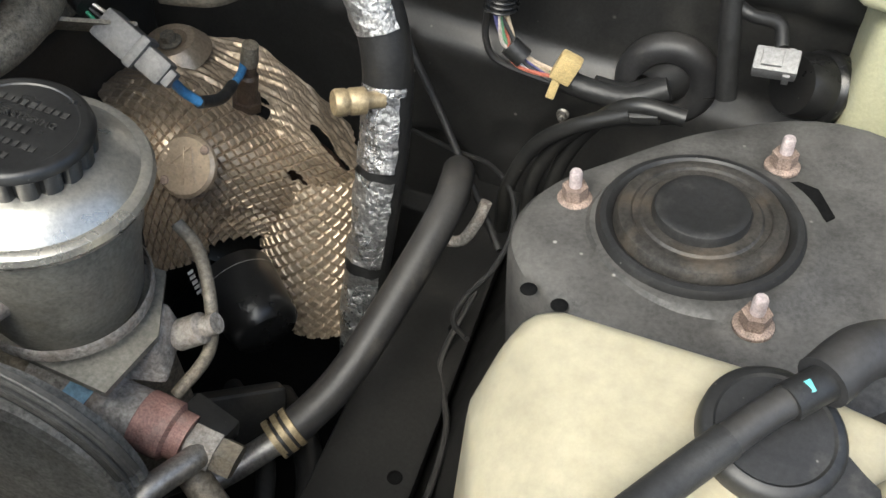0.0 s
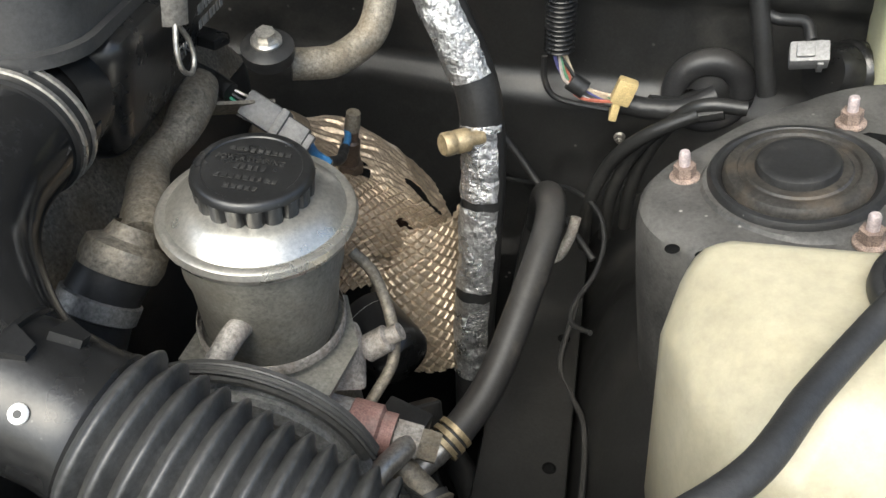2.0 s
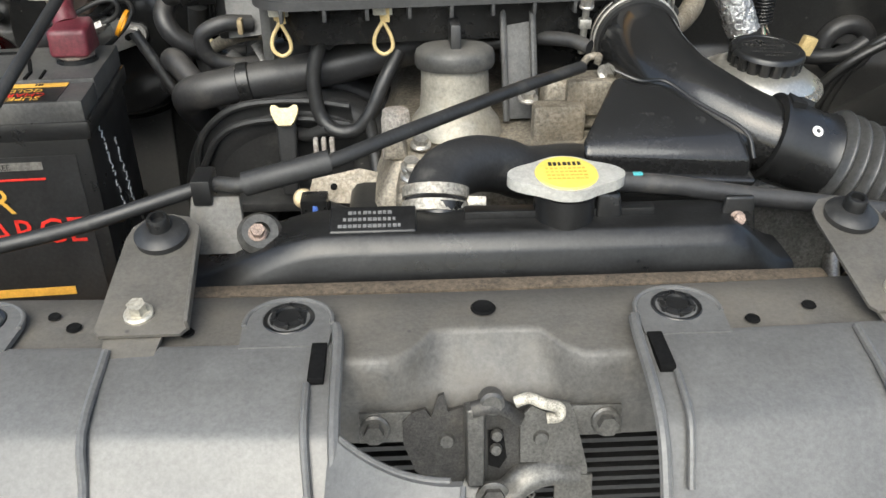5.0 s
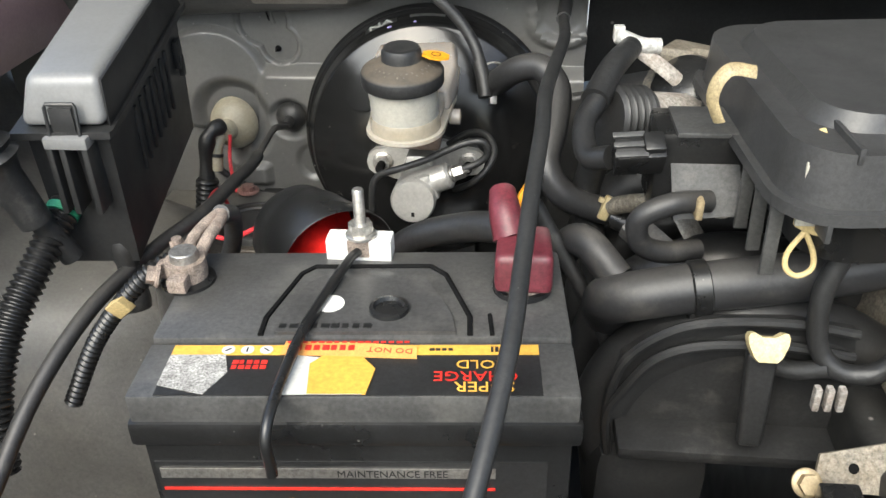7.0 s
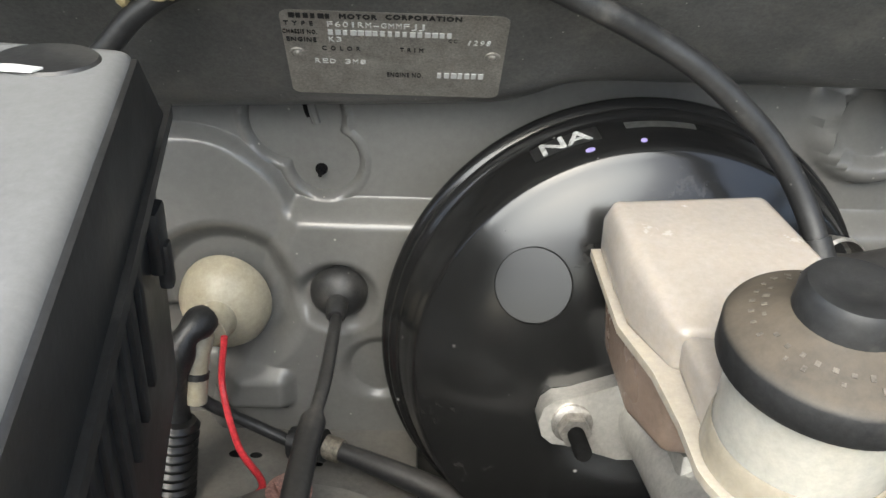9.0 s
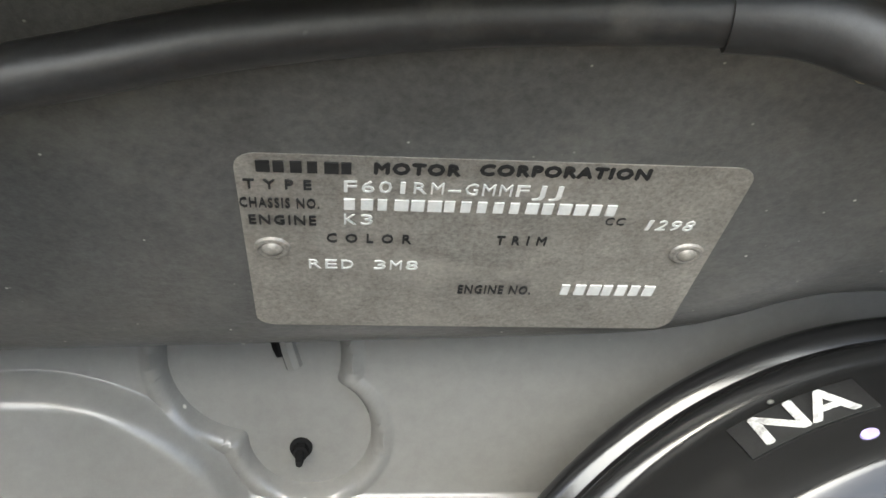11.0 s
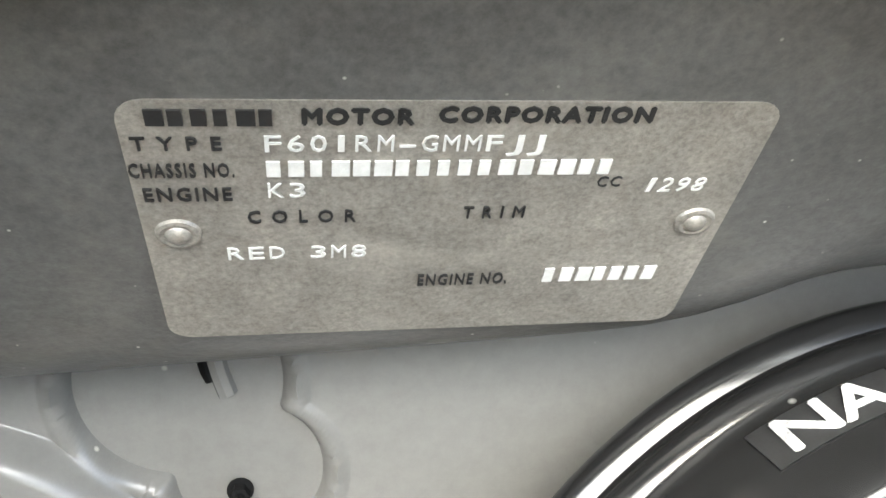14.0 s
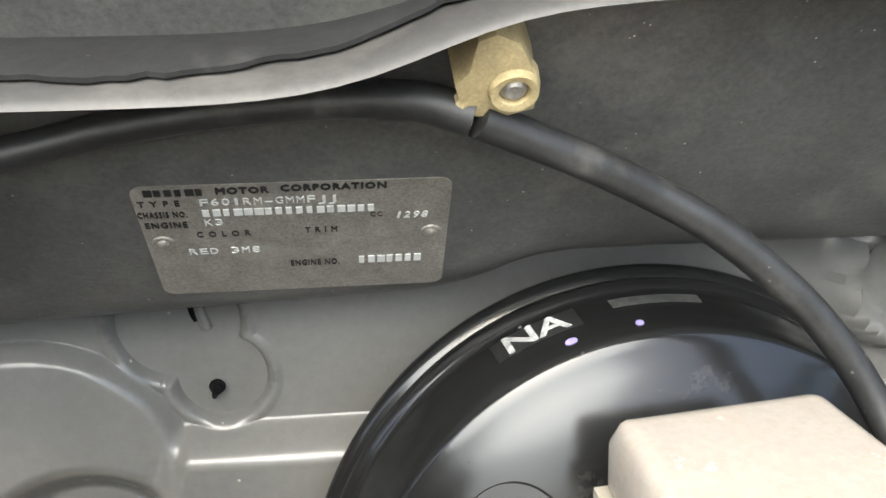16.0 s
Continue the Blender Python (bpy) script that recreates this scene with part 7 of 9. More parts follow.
# ---- brake booster and master cylinder ----
bo = thing("brake_booster", (-0.383, 0.61, 0.76), "glossy black brake booster drum with a sticker", "brake booster")
BM = basis((-0.3784, 0.6178, 0.8425), (0.035, -1.0, 0.17), (1, 0, 0))
MC = BM @ Matrix.Translation((0.0, -0.0105, -0.019))
BOOSTER = surface("booster_paint", (0.010, 0.010, 0.010), 0.19, var=0.1, dust=DUST, dust_amount=0.04, dust_scale=20, bump=0.05, spots=((0.3, 0.29, 0.27), 90))
part("drum", lathe([(0.085, -0.010), (0.1130, 0.006), (0.1150, 0.008), (0.1166, 0.0105), (0.1170, 0.0125), (0.1163, 0.0145), (0.1145, 0.0158), (0.1130, 0.0166), (0.1126, 0.0178), (0.1134, 0.0192), (0.1139, 0.0210), (0.1132, 0.0228), (0.1112, 0.0240), (0.1100, 0.0250), (0.1094, 0.0275), (0.1064, 0.0378), (0.1056, 0.0396), (0.1052, 0.0412), (0.1036, 0.0462), (0.1026, 0.0482), (0.1012, 0.0492), (0.0985, 0.0500), (0.093, 0.0526), (0.085, 0.0558), (0.075, 0.0592), (0.066, 0.0614), (0.058, 0.0630), (0.050, 0.0641), (0.045, 0.0646), (0.0, 0.066)], BM, 128), BOOSTER, bo)
part("boss_disc", lathe([(0, 0.0009), (0.0157, 0.0007), (0.0163, 0.0001), (0.0164, -0.003)], BM @ Matrix.Translation((-0.0550, 0.0465, 0.0600)) @ pose(0, 0, 0, -13, -15, 0), 44), BOOSTER, bo)


def on_rim(a, r, h):
    """A frame on the drum's rim at an angle from its top."""
    d = Vector((math.sin(a), math.cos(a), 0))
    p = BM @ Vector((d.x * r, d.y * r, h))
    return basis(p, BM.to_3x3() @ Vector((d.x, d.y, 0.12)), BM.to_3x3() @ Vector((math.cos(a), -math.sin(a), 0)))


def on_band(a0, a1, r0, h0, r1, h1, lift, n=10):
    """A strip laid on the drum's sloping band between two angles from its top."""
    rows = []
    for k in range(n + 1):
        a = radians(a0 + (a1 - a0) * k / n)
        rows.append([BM @ Vector((math.sin(a) * (r + lift), math.cos(a) * (r + lift), h + lift * 0.3)) for r, h in ((r0, h0), (r1, h1))])
    return thick(sheet(rows), -0.0002)


st = part("sticker", on_band(-30.2, -14.4, 0.1094, 0.0275, 0.1066, 0.0371, 0.0003), INK, bo, "black sticker with two white letters")
PRINT = surface("worn_white_print", (0.34, 0.34, 0.33), 0.5, var=0.3)
for text, a in (("N", -25.6), ("A", -19.2)):
    letters(text, 0.0108, on_rim(radians(a), 0.1088, 0.0325) @ pose(0, 0, 0, 16, 0, 0) @ Matrix.Translation((-0.0052, -0.0038, 0.0)), PRINT, st, "lettering", 0.0001, 1.45, 0.00025)
part("grey_tape", on_band(-8.3, 7.8, 0.1092, 0.0282, 0.1078, 0.0330, 0.0003), surface("worn_tape", (0.06, 0.06, 0.057), 0.5, var=0.3), bo)
for a, w in ((-18.0, 1.5), (-5.7, 1.0)):
    part("paint_dot", lathe([(0, 0.0004), (0.0013, 0.0002), (0.0014, -0.0004)], on_rim(radians(a), 0.1050, 0.0428) @ pose(0, 0, 0, 18, 0, 0) @ Matrix.Diagonal((w, 0.9, 1, 1)), 14), surface("lilac_paint", (0.30, 0.25, 0.52), 0.5), bo)

CYL = surface("bright_casting", (0.50, 0.485, 0.45), 0.38, 0.6, var=0.08, dust=(0.3, 0.26, 0.2), dust_amount=0.12, dust_scale=40, bump=0.12, bump_scale=600)
mc = thing("master_cylinder", (-0.375, 0.49, 0.84), "cast aluminium brake master cylinder with its lines", "master cylinder")
part("flange", prism([(-0.0440, -0.006), (-0.0400, -0.0095), (-0.033, -0.0105), (-0.014, -0.0170), (0.014, -0.0170), (0.033, -0.0105), (0.0400, -0.0095), (0.0440, -0.006), (0.0455, 0.0), (0.0440, 0.006), (0.0400, 0.0095), (0.033, 0.0105), (0.014, 0.017), (-0.014, 0.017), (-0.033, 0.0105), (-0.0400, 0.0095), (-0.0440, 0.006), (-0.0455, 0.0)], 0.010, 0.002, MC @ Matrix.Translation((0, 0.001, 0.084)) @ Matrix.Diagonal((1.12, 1.1, 1, 1))), CYL, mc)
for x in (-0.037, 0.037):
    part("nut", hexhead(0.0068, 0.007, MC @ Matrix.Translation((x, 0.001, 0.094)), 0.0088, 0.002), STEEL, mc)
    part("stud", lathe([(0.0036, 0), (0.0036, 0.018), (0.0028, 0.0195), (0, 0.0195)], MC @ Matrix.Translation((x, 0.001, 0.099)), 14), BLACK, mc)
part("bore", lathe([(0.017, 0.085), (0.0165, 0.14), (0.0155, 0.145), (0.0155, 0.178), (0.0165, 0.180), (0.0170, 0.202), (0.0155, 0.205), (0.006, 0.2055), (0, 0.204)], MC @ Matrix.Translation((0, 0.002, 0)), 44), CYL, mc)
part("side_port", joined(lathe([(0, -0.012), (0.0105, -0.012), (0.0100, 0.016), (0.0080, 0.018), (0, 0.018)], basis((-0.3615, 0.4500, 0.8740), (1, 0.0, 0.40)), 28), box((-0.012, -0.011, -0.010), (0.006, 0.011, 0.006), 0.004, basis((-0.3615, 0.4520, 0.8720), (1, 0.0, 0.40)))), CYL, mc)
part("union", joined(hexhead(0.0058, 0.008, basis((-0.3445, 0.450, 0.8808), (1, 0, 0.40)), 0.0066, 0.002), lathe([(0.0034, 0.008), (0.0032, 0.014)], basis((-0.3445, 0.450, 0.8808), (1, 0, 0.40)), 14)), STEEL, mc, "plated union nut")
part("rib", box((-0.011, 0.0, 0.09), (0.011, 0.022, 0.15), 0.003, MC), CYL, mc)
bars(4, 0.004, 0.0032, MC @ Matrix.Translation((-0.008, 0.004, 0.2052)), CYL, mc, "cast_code", 41)
part("end_notch", box((-0.0012, -0.0095, 0.2045), (0.0012, -0.0060, 0.2058), 0.0003, MC), BLACK, mc)
part("brake_line", tube([(-0.339, 0.4495, 0.8845), (-0.3248, 0.449, 0.8906), (-0.3176, 0.448, 0.8991), (-0.3209, 0.447, 0.9083), (-0.333, 0.446, 0.9079), (-0.348, 0.444, 0.9021), (-0.3632, 0.443, 0.8948), (-0.383, 0.443, 0.8872), (-0.3971, 0.446, 0.881), (-0.4036, 0.447, 0.8721), (-0.4061, 0.450, 0.8537), (-0.4079, 0.460, 0.82), (-0.408, 0.48, 0.77)], 0.0026, 12), RUBBER, mc)
part("brake_line", tube([(-0.352, 0.505, 0.880), (-0.336, 0.500, 0.892), (-0.322, 0.490, 0.896), (-0.314, 0.476, 0.890), (-0.318, 0.464, 0.880), (-0.330, 0.462, 0.868), (-0.345, 0.475, 0.855)], 0.0026, 12), RUBBER, mc)

rs = thing("brake_fluid_reservoir", (-0.382, 0.50, 0.88), "milky plastic brake fluid reservoir with a black cap", "fluid reservoir")
part("rear_tank", hull([(-0.4115, 0.548, 0.941), (-0.3480, 0.555, 0.941), (-0.4095, 0.5445, 0.9492), (-0.3510, 0.5525, 0.9492), (-0.4090, 0.508, 0.9482), (-0.3450, 0.500, 0.9482), (-0.4115, 0.507, 0.941), (-0.3430, 0.499, 0.941), (-0.4115, 0.546, 0.926), (-0.3480, 0.553, 0.926), (-0.4105, 0.500, 0.924), (-0.3430, 0.495, 0.924), (-0.4000, 0.478, 0.938), (-0.3480, 0.470, 0.938), (-0.4010, 0.478, 0.922), (-0.3470, 0.470, 0.922)], 0.0045, 4), MILKY, rs)
part("lower_tank", hull([(-0.4095, 0.543, 0.9245), (-0.352, 0.547, 0.9245), (-0.4085, 0.500, 0.9225), (-0.399, 0.476, 0.9205), (-0.350, 0.470, 0.9205), (-0.4060, 0.538, 0.888), (-0.356, 0.540, 0.888), (-0.4050, 0.500, 0.886), (-0.397, 0.480, 0.886), (-0.356, 0.475, 0.886)], 0.005, 4), AMBER, rs, "fluid-stained lower half")
RN = basis((-0.3758, 0.4425, 0.9195), (0.0, -0.08, 1.0))
part("neck", lathe([(0, 0.0), (0.024, 0.0), (0.0250, 0.003), (0.0242, 0.0085), (0.0235, 0.016), (0.0240, 0.020), (0.0238, 0.036), (0.0236, 0.044)], RN, 56), surface("white_neck_plastic", (0.40, 0.385, 0.335), 0.3, var=0.06, sub=0.4, bump=0.05), rs, "whitish filler neck")
rim_plate = prism([(-0.4140, 0.547), (-0.4130, 0.500), (-0.4065, 0.477), (-0.4040, 0.455)] + [(-0.3758 + 0.0282 * math.cos(radians(a)), 0.4425 + 0.0282 * math.sin(radians(a))) for a in range(190, 361, 10)] + [(-0.3462, 0.470), (-0.3440, 0.495), (-0.3460, 0.554)], 0.0030, 0.0009)
for v in rim_plate.verts:
    v.co.z += 0.9195 + 0.045 * (v.co.y - 0.455)
part("waist_flange", rim_plate, surface("seam_plastic", (0.37, 0.335, 0.28), 0.3, var=0.06, sub=0.4), rs, "welded seam flange")
part("fluid_band", lathe([(0.0252, 0.0025), (0.0248, 0.0085), (0.0243, 0.0125), (0.0240, 0.0130)], RN, 56), surface("fluid_shade", (0.31, 0.275, 0.215), 0.25, var=0.05, sub=0.4), rs, "fluid showing through the neck")
part("bridge", hull([(-0.3985, 0.482, 0.9225), (-0.3985, 0.445, 0.9205), (-0.3530, 0.445, 0.9205), (-0.350, 0.475, 0.9225), (-0.3990, 0.482, 0.937), (-0.3960, 0.452, 0.934), (-0.3555, 0.450, 0.934), (-0.350, 0.475, 0.937)], 0.004, 3), MILKY, rs)


def tagged_bars():
    """Worn raised marks round the cap's top."""
    r = random.Random(12)
    return joined(*[box((-r.uniform(0.0003, 0.0007), -r.uniform(0.0004, 0.0011), 0), (r.uniform(0.0003, 0.0007), r.uniform(0.0004, 0.001), 0.0005), 0, RN @ pose(0, 0, 0, 0, 0, k * 5.8) @ Matrix.Translation((0, 0.0222 if k % 2 else 0.0195, 0.0491 if k % 2 else 0.0503)) @ pose(0, 0, 0, -24, 0, 0)) for k in range(62) if r.random() > 0.25])


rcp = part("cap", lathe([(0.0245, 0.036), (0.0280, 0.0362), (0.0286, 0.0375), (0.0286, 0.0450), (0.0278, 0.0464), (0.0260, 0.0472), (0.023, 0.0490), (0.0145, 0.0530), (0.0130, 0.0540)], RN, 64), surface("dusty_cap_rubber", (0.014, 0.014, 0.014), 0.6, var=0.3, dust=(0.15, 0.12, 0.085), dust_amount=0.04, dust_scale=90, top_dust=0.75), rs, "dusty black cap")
part("raised_ring", tagged_bars(), surface("dust_worn_marks", (0.12, 0.105, 0.085), 0.7, var=0.3), rcp)
part("cap_knob", lathe([(0.0140, 0.051), (0.0136, 0.0595), (0.0122, 0.0618), (0.0095, 0.0622), (0.005, 0.0605), (0, 0.060)], RN, 40), RUBBER, rcp)
TG = RN @ Matrix.Translation((0.0235, -0.001, 0.0555)) @ pose(0, 0, 0, 0, 8, 0)
tag = part("warning_tag", prism([(0.0078 * math.cos(radians(a)) * 1.25, 0.0064 * math.sin(radians(a))) for a in range(22, 382, 45)], 0.0018, 0.0004, TG), ORANGE, rs, "amber warning tag")
part("ring_mark", lathe([(0.0027, 0.0019), (0.0027, 0.0021), (0.0034, 0.0021), (0.0034, 0.0019)], TG, 24), INK, tag)
part("side_lug", lathe([(0, 0), (0.006, 0), (0.006, 0.008), (0, 0.009)], basis((-0.348, 0.480, 0.914), (1, 0, 0)), 20), MILKY, rs)

# ---- vacuum and drain hoses ----
vh = thing("vacuum_hose", (-0.28, 0.48, 0.9), "thick grey-black vacuum hose with a spring clip", "hose")
part("rubber", tube([(-0.322, 0.578, 0.906), (-0.316, 0.545, 0.917), (-0.300, 0.522, 0.936), (-0.281, 0.512, 0.942), (-0.268, 0.498, 0.930), (-0.270, 0.470, 0.910), (-0.275, 0.448, 0.892), (-0.262, 0.440, 0.872), (-0.232, 0.446, 0.856), (-0.20, 0.45, 0.852)], 0.0102, 18), HOSE, vh)
part("clip", joined(lathe([(0.0112, -0.005), (0.0125, -0.004), (0.0125, 0.004), (0.0112, 0.005)], basis((-0.3185, 0.547, 0.921), (0.3, -1, 0.4)), 24), box((-0.003, -0.018, -0.003), (0.003, -0.011, 0.003), 0.001, basis((-0.3185, 0.547, 0.917), (0.3, -1, 0.4)))), STEEL, vh, "tan spring clip")
wh = thing("washer_hose", (-0.4, 0.56, 0.98), "black rubber tube hanging from the cowl", "hose")
part("end_sleeve", tube([(-0.330, 0.546, 0.934), (-0.3265, 0.539, 0.923), (-0.324, 0.531, 0.910)], 0.0058, 14), RUBBER, wh)
part("rubber", tube([(-0.4460, 0.5505, 1.0255), (-0.4370, 0.553, 1.0215), (-0.4170, 0.557, 1.0125), (-0.3995, 0.562, 1.0035), (-0.3835, 0.562, 0.9946), (-0.3664, 0.562, 0.982), (-0.3476, 0.560, 0.9645), (-0.3335, 0.553, 0.944), (-0.327, 0.540, 0.925), (-0.324, 0.532, 0.912)], 0.0047, 14), RUBBER, wh)
ct = thing("cowl_tube", (-0.56, 0.56, 1.0), "black rubber tube along the cowl panel", "hose")
part("tube", tube([(-0.66, 0.59, 0.955), (-0.62, 0.575, 0.973), (-0.594, 0.562, 0.989), (-0.577, 0.560, 1.006), (-0.562, 0.561, 1.0150), (-0.545, 0.561, 1.0195), (-0.5288, 0.561, 1.0232), (-0.503, 0.560, 1.0270), (-0.477, 0.557, 1.0290), (-0.458, 0.553, 1.0290), (-0.447, 0.5505, 1.0258)], 0.0042, 14), RUBBER, ct)
part("end_sleeve", tube([(-0.468, 0.5555, 1.0293), (-0.458, 0.553, 1.0290), (-0.447, 0.5505, 1.0258)], 0.0049, 14), RUBBER, ct)


def tube_clip(at, label, lean):
    """A moulded clip on a stud, with a hook round the tube below it."""
    tc = thing("tube_clip", at, label, "clip", "cowl clips")
    m = basis(at, (0, -0.80, -0.60), (1, 0, lean)) @ Matrix.Scale(1.06, 4)
    out = [(-0.0085, -0.004), (-0.0060, -0.0065), (0.001, -0.0080), (0.0075, -0.0070), (0.0088, -0.001), (0.0078, 0.005), (0.0055, 0.013), (0.001, 0.0165), (-0.003, 0.0155), (-0.0058, 0.007), (-0.0092, 0.004)]
    part("clip_body", prism(out, 0.013, 0.0022, m @ Matrix.Translation((0, 0, -0.003)), 3, 0.94), NYLON, tc)
    part("boss", lathe([(0.0030, 0.0095), (0.0034, 0.0115), (0.0050, 0.0118), (0.0056, 0.0095), (0.0058, 0.006)], m @ Matrix.Translation((0.0032, 0.0005, 0)), 24), NYLON, tc)
    part("clip_pin", lathe([(0, 0.0108), (0.0018, 0.0112), (0.0030, 0.0103)], m @ Matrix.Translation((0.0032, 0.0005, 0)), 16), STEEL, tc)
    part("clip_hook", tube([m @ Vector(p) for p in ((-0.007, -0.002, 0.008), (-0.0095, -0.006, 0.009), (-0.0085, -0.0098, 0.008), (-0.004, -0.0108, 0.006), (0.000, -0.0095, 0.003))], 0.0024, 8), NYLON, tc)
    part("clip_tongue", box((-0.0125, -0.0098, 0.003), (-0.0085, -0.0055, 0.0055), 0.0006, m), NYLON, tc)
    part("clip_strut", box((-0.0032, -0.0120, 0.004), (0.0004, -0.0060, 0.0085), 0.001, m), NYLON, tc)


NYLON = surface("old_cream_nylon", (0.40, 0.32, 0.175), 0.42, var=0.12, scale=120, dust=(0.34, 0.27, 0.14), dust_amount=0.25, dust_scale=90, sub=0.2)
tube_clip((-0.4425, 0.553, 1.0385), "yellowed nylon clip holding both cowl tubes", 0.25)
tube_clip((-0.5705, 0.562, 1.0230), "yellowed nylon clip where the tube dips", 0.08)

# ---- maker's plate on the cowl ----
mp = thing("makers_plate", (-0.494, 0.594, 0.98), "worn metal type plate with stamped and printed writing", "nameplate")
MP = basis((-0.4900, 0.5958, 0.9838), Vector((0.0, -0.82, -0.573)), (1, 0, 0.004)) @ Matrix.Diagonal((1.042, 0.966, 1.0, 1.0))
W, H = 0.0815, 0.0525
corner = round_rect(-W / 2, -H / 2, W / 2, H / 2, 0.0035, 5)
part("plate", prism(corner, 0.0009, 0.0003, MP), PLATE, mp)
for x, y in ((-0.0363, 0.0011), (0.0362, 0.0018)):
    part("rivet", lathe([(0.0031, 0.0009), (0.0029, 0.0014), (0.0024, 0.0016), (0.0018, 0.0014), (0.0013, 0.0020), (0, 0.0024)], MP @ Matrix.Translation((x, y, 0)), 24), PLATE, mp)


def word(text, x0, x1, y, size, material=INK, bold=0.0):
    """Words printed between two places on the plate."""
    ob = letters(text, size, Matrix.Identity(4), material, mp, "printed_word", 0.0001, 1.0, bold, 1.2)
    base = ROOT[mp]
    xs = [v.co.x for v in ob.data.vertices]
    lo, hi = min(xs) + base.x, max(xs) + base.x
    k = (x1 - x0) / (hi - lo)
    place = Matrix.Translation(-base) @ MP @ Matrix.Translation((x0, y, 0.0011)) @ Matrix.Diagonal((k, 1, 1, 1)) @ Matrix.Translation((-lo, 0, 0)) @ Matrix.Translation(base)
    ob.data.transform(place)


def stamped(text, x0, x1, y, size, slant=0.0):
    """Characters punched one by one at an even pitch, as one line."""
    n = len(text)
    pitch = (x1 - x0) / n
    out = []
    for k, ch in enumerate(text):
        if ch == " ":
            continue
        ob = letters(ch, size, Matrix.Identity(4), WHITE_PRINT, None, "stamp", 0.0001)
        xs = [v.co.x for v in ob.data.vertices]
        lo, hi = min(xs), max(xs)
        w = pitch * (0.30 if ch == "1" else 0.74)
        bm = bmesh.new()
        bm.from_mesh(ob.data)
        bm.transform(Matrix.Translation((x0 + pitch * k + (pitch * 0.74 - w) / 2, y, 0.0011)) @ Matrix(((w / (hi - lo), slant, 0, 0), (0, 1, 0, 0), (0, 0, 1, 0), (0, 0, 0, 1))) @ Matrix.Translation((-lo, 0, 0)))
        bpy.data.objects.remove(ob)
        out.append(bm)
    bm = joined(*out)
    bm.transform(MP)
    part("stamped_word", bm, WHITE_PRINT, mp, smooth=False)


# every line's height is given from the plate's old middle
LINE = -0.0008
bars(6, 0.00256, 0.0026, MP @ Matrix.Translation((-0.0374, 0.0231 + LINE, 0.0010)), INK, mp, "printed_bar", 70)
for text, x0, x1, y, size, ink, bold in (
        ("MOTOR", -0.0197, -0.0063, 0.0234, 0.0036, INK, 0.0002), ("CORPORATION", -0.0035, 0.0236, 0.0238, 0.0036, INK, 0.0002),
        ("T Y P E", -0.0396, -0.0292, 0.0188, 0.0033, INK, 0.00005), ("CHASSIS NO.", -0.0406, -0.0281, 0.0138, 0.0036, INK, 0.00005),
        ("ENGINE", -0.0395, -0.0287, 0.0091, 0.0036, INK, 0.00005), ("C O L O R", -0.0271, -0.0129, 0.0042, 0.0036, INK, 0.00005),
        ("T R I M", 0.0017, 0.0103, 0.0045, 0.0036, INK, 0.00005), ("CC", 0.0193, 0.0226, 0.0110, 0.0030, INK, 0.0),
        ("ENGINE NO.", -0.0033, 0.0104, -0.0121, 0.0040, INK, 0.00005)):
    word(text, x0, x1, y + LINE, size, ink, bold)
stamped("F601RM-GMMFJJ", -0.0242, 0.0112, 0.0184 + LINE, 0.0042)
stamped("K3", -0.0242, -0.0188, 0.0095 + LINE, 0.0041)
stamped("1298", 0.0260, 0.0353, 0.0098 + LINE, 0.0041, 0.15)
stamped("RED 3M8", -0.0303, -0.0105, -0.0043 + LINE, 0.0041)
bars(17, 0.00268, 0.0028, MP @ Matrix.Translation((-0.0242, 0.0138 + LINE, 0.0010)), WHITE_PRINT, mp, "stamped_bar", 71)
bars(7, 0.00263, 0.0034, MP @ Matrix.Translation((0.0160, -0.0120 + LINE, 0.0010)), WHITE_PRINT, mp, "stamped_bar", 72)

# ---- grommets and cables on the bulkhead ----
gr = thing("loom_grommet", (-0.585, 0.62, 0.85), "milky rubber grommet with a taped loom", "grommet")
part("cup", lathe([(0.033, 0), (0.032, 0.006), (0.026, 0.014), (0.014, 0.019), (0.010, 0.030), (0, 0.030)], basis((-0.5765, 0.640, 0.838), (-0.06, -1, 0.0)) @ Matrix.Diagonal((0.72, 0.80, 1.0, 1)), 44), PAD, gr)
part("loom", tube([(-0.582, 0.612, 0.838), (-0.584, 0.602, 0.828), (-0.585, 0.599, 0.815), (-0.586, 0.597, 0.806)], 0.0058, 12), PAD, gr)
part("taped_loom", tube([(-0.580, 0.612, 0.846), (-0.585, 0.602, 0.845), (-0.590, 0.597, 0.838), (-0.594, 0.595, 0.820), (-0.596, 0.592, 0.79)], lambda f: 0.0072 + 0.001 * math.sin(f * 14), 12), TAPE, gr)
part("tape_band", tube([(-0.5848, 0.6, 0.822), (-0.585, 0.599, 0.819)], 0.0066, 12, 2), TAPE, gr)
part("dark_lead", tube([(-0.588, 0.597, 0.812), (-0.578, 0.600, 0.800), (-0.562, 0.602, 0.788), (-0.5403, 0.6000, 0.7768)], 0.0032, 10, 10), TAPE, gr)
part("ribbed_lead", tube([(-0.594, 0.590, 0.800), (-0.597, 0.585, 0.775), (-0.6, 0.58, 0.74)], 0.0105, 14, 8, wave=(0.005, 0.001)), BLACK_PLASTIC, gr)
dh = thing("drain_hose", (-0.5228, 0.5950, 0.7797), "black rubber hose from a taped joint down beside the booster", "hose")
part("taped_joint", tube([(-0.5403, 0.6000, 0.7768), (-0.5228, 0.5950, 0.7797)], 0.0085, 14), TAPE, dh)
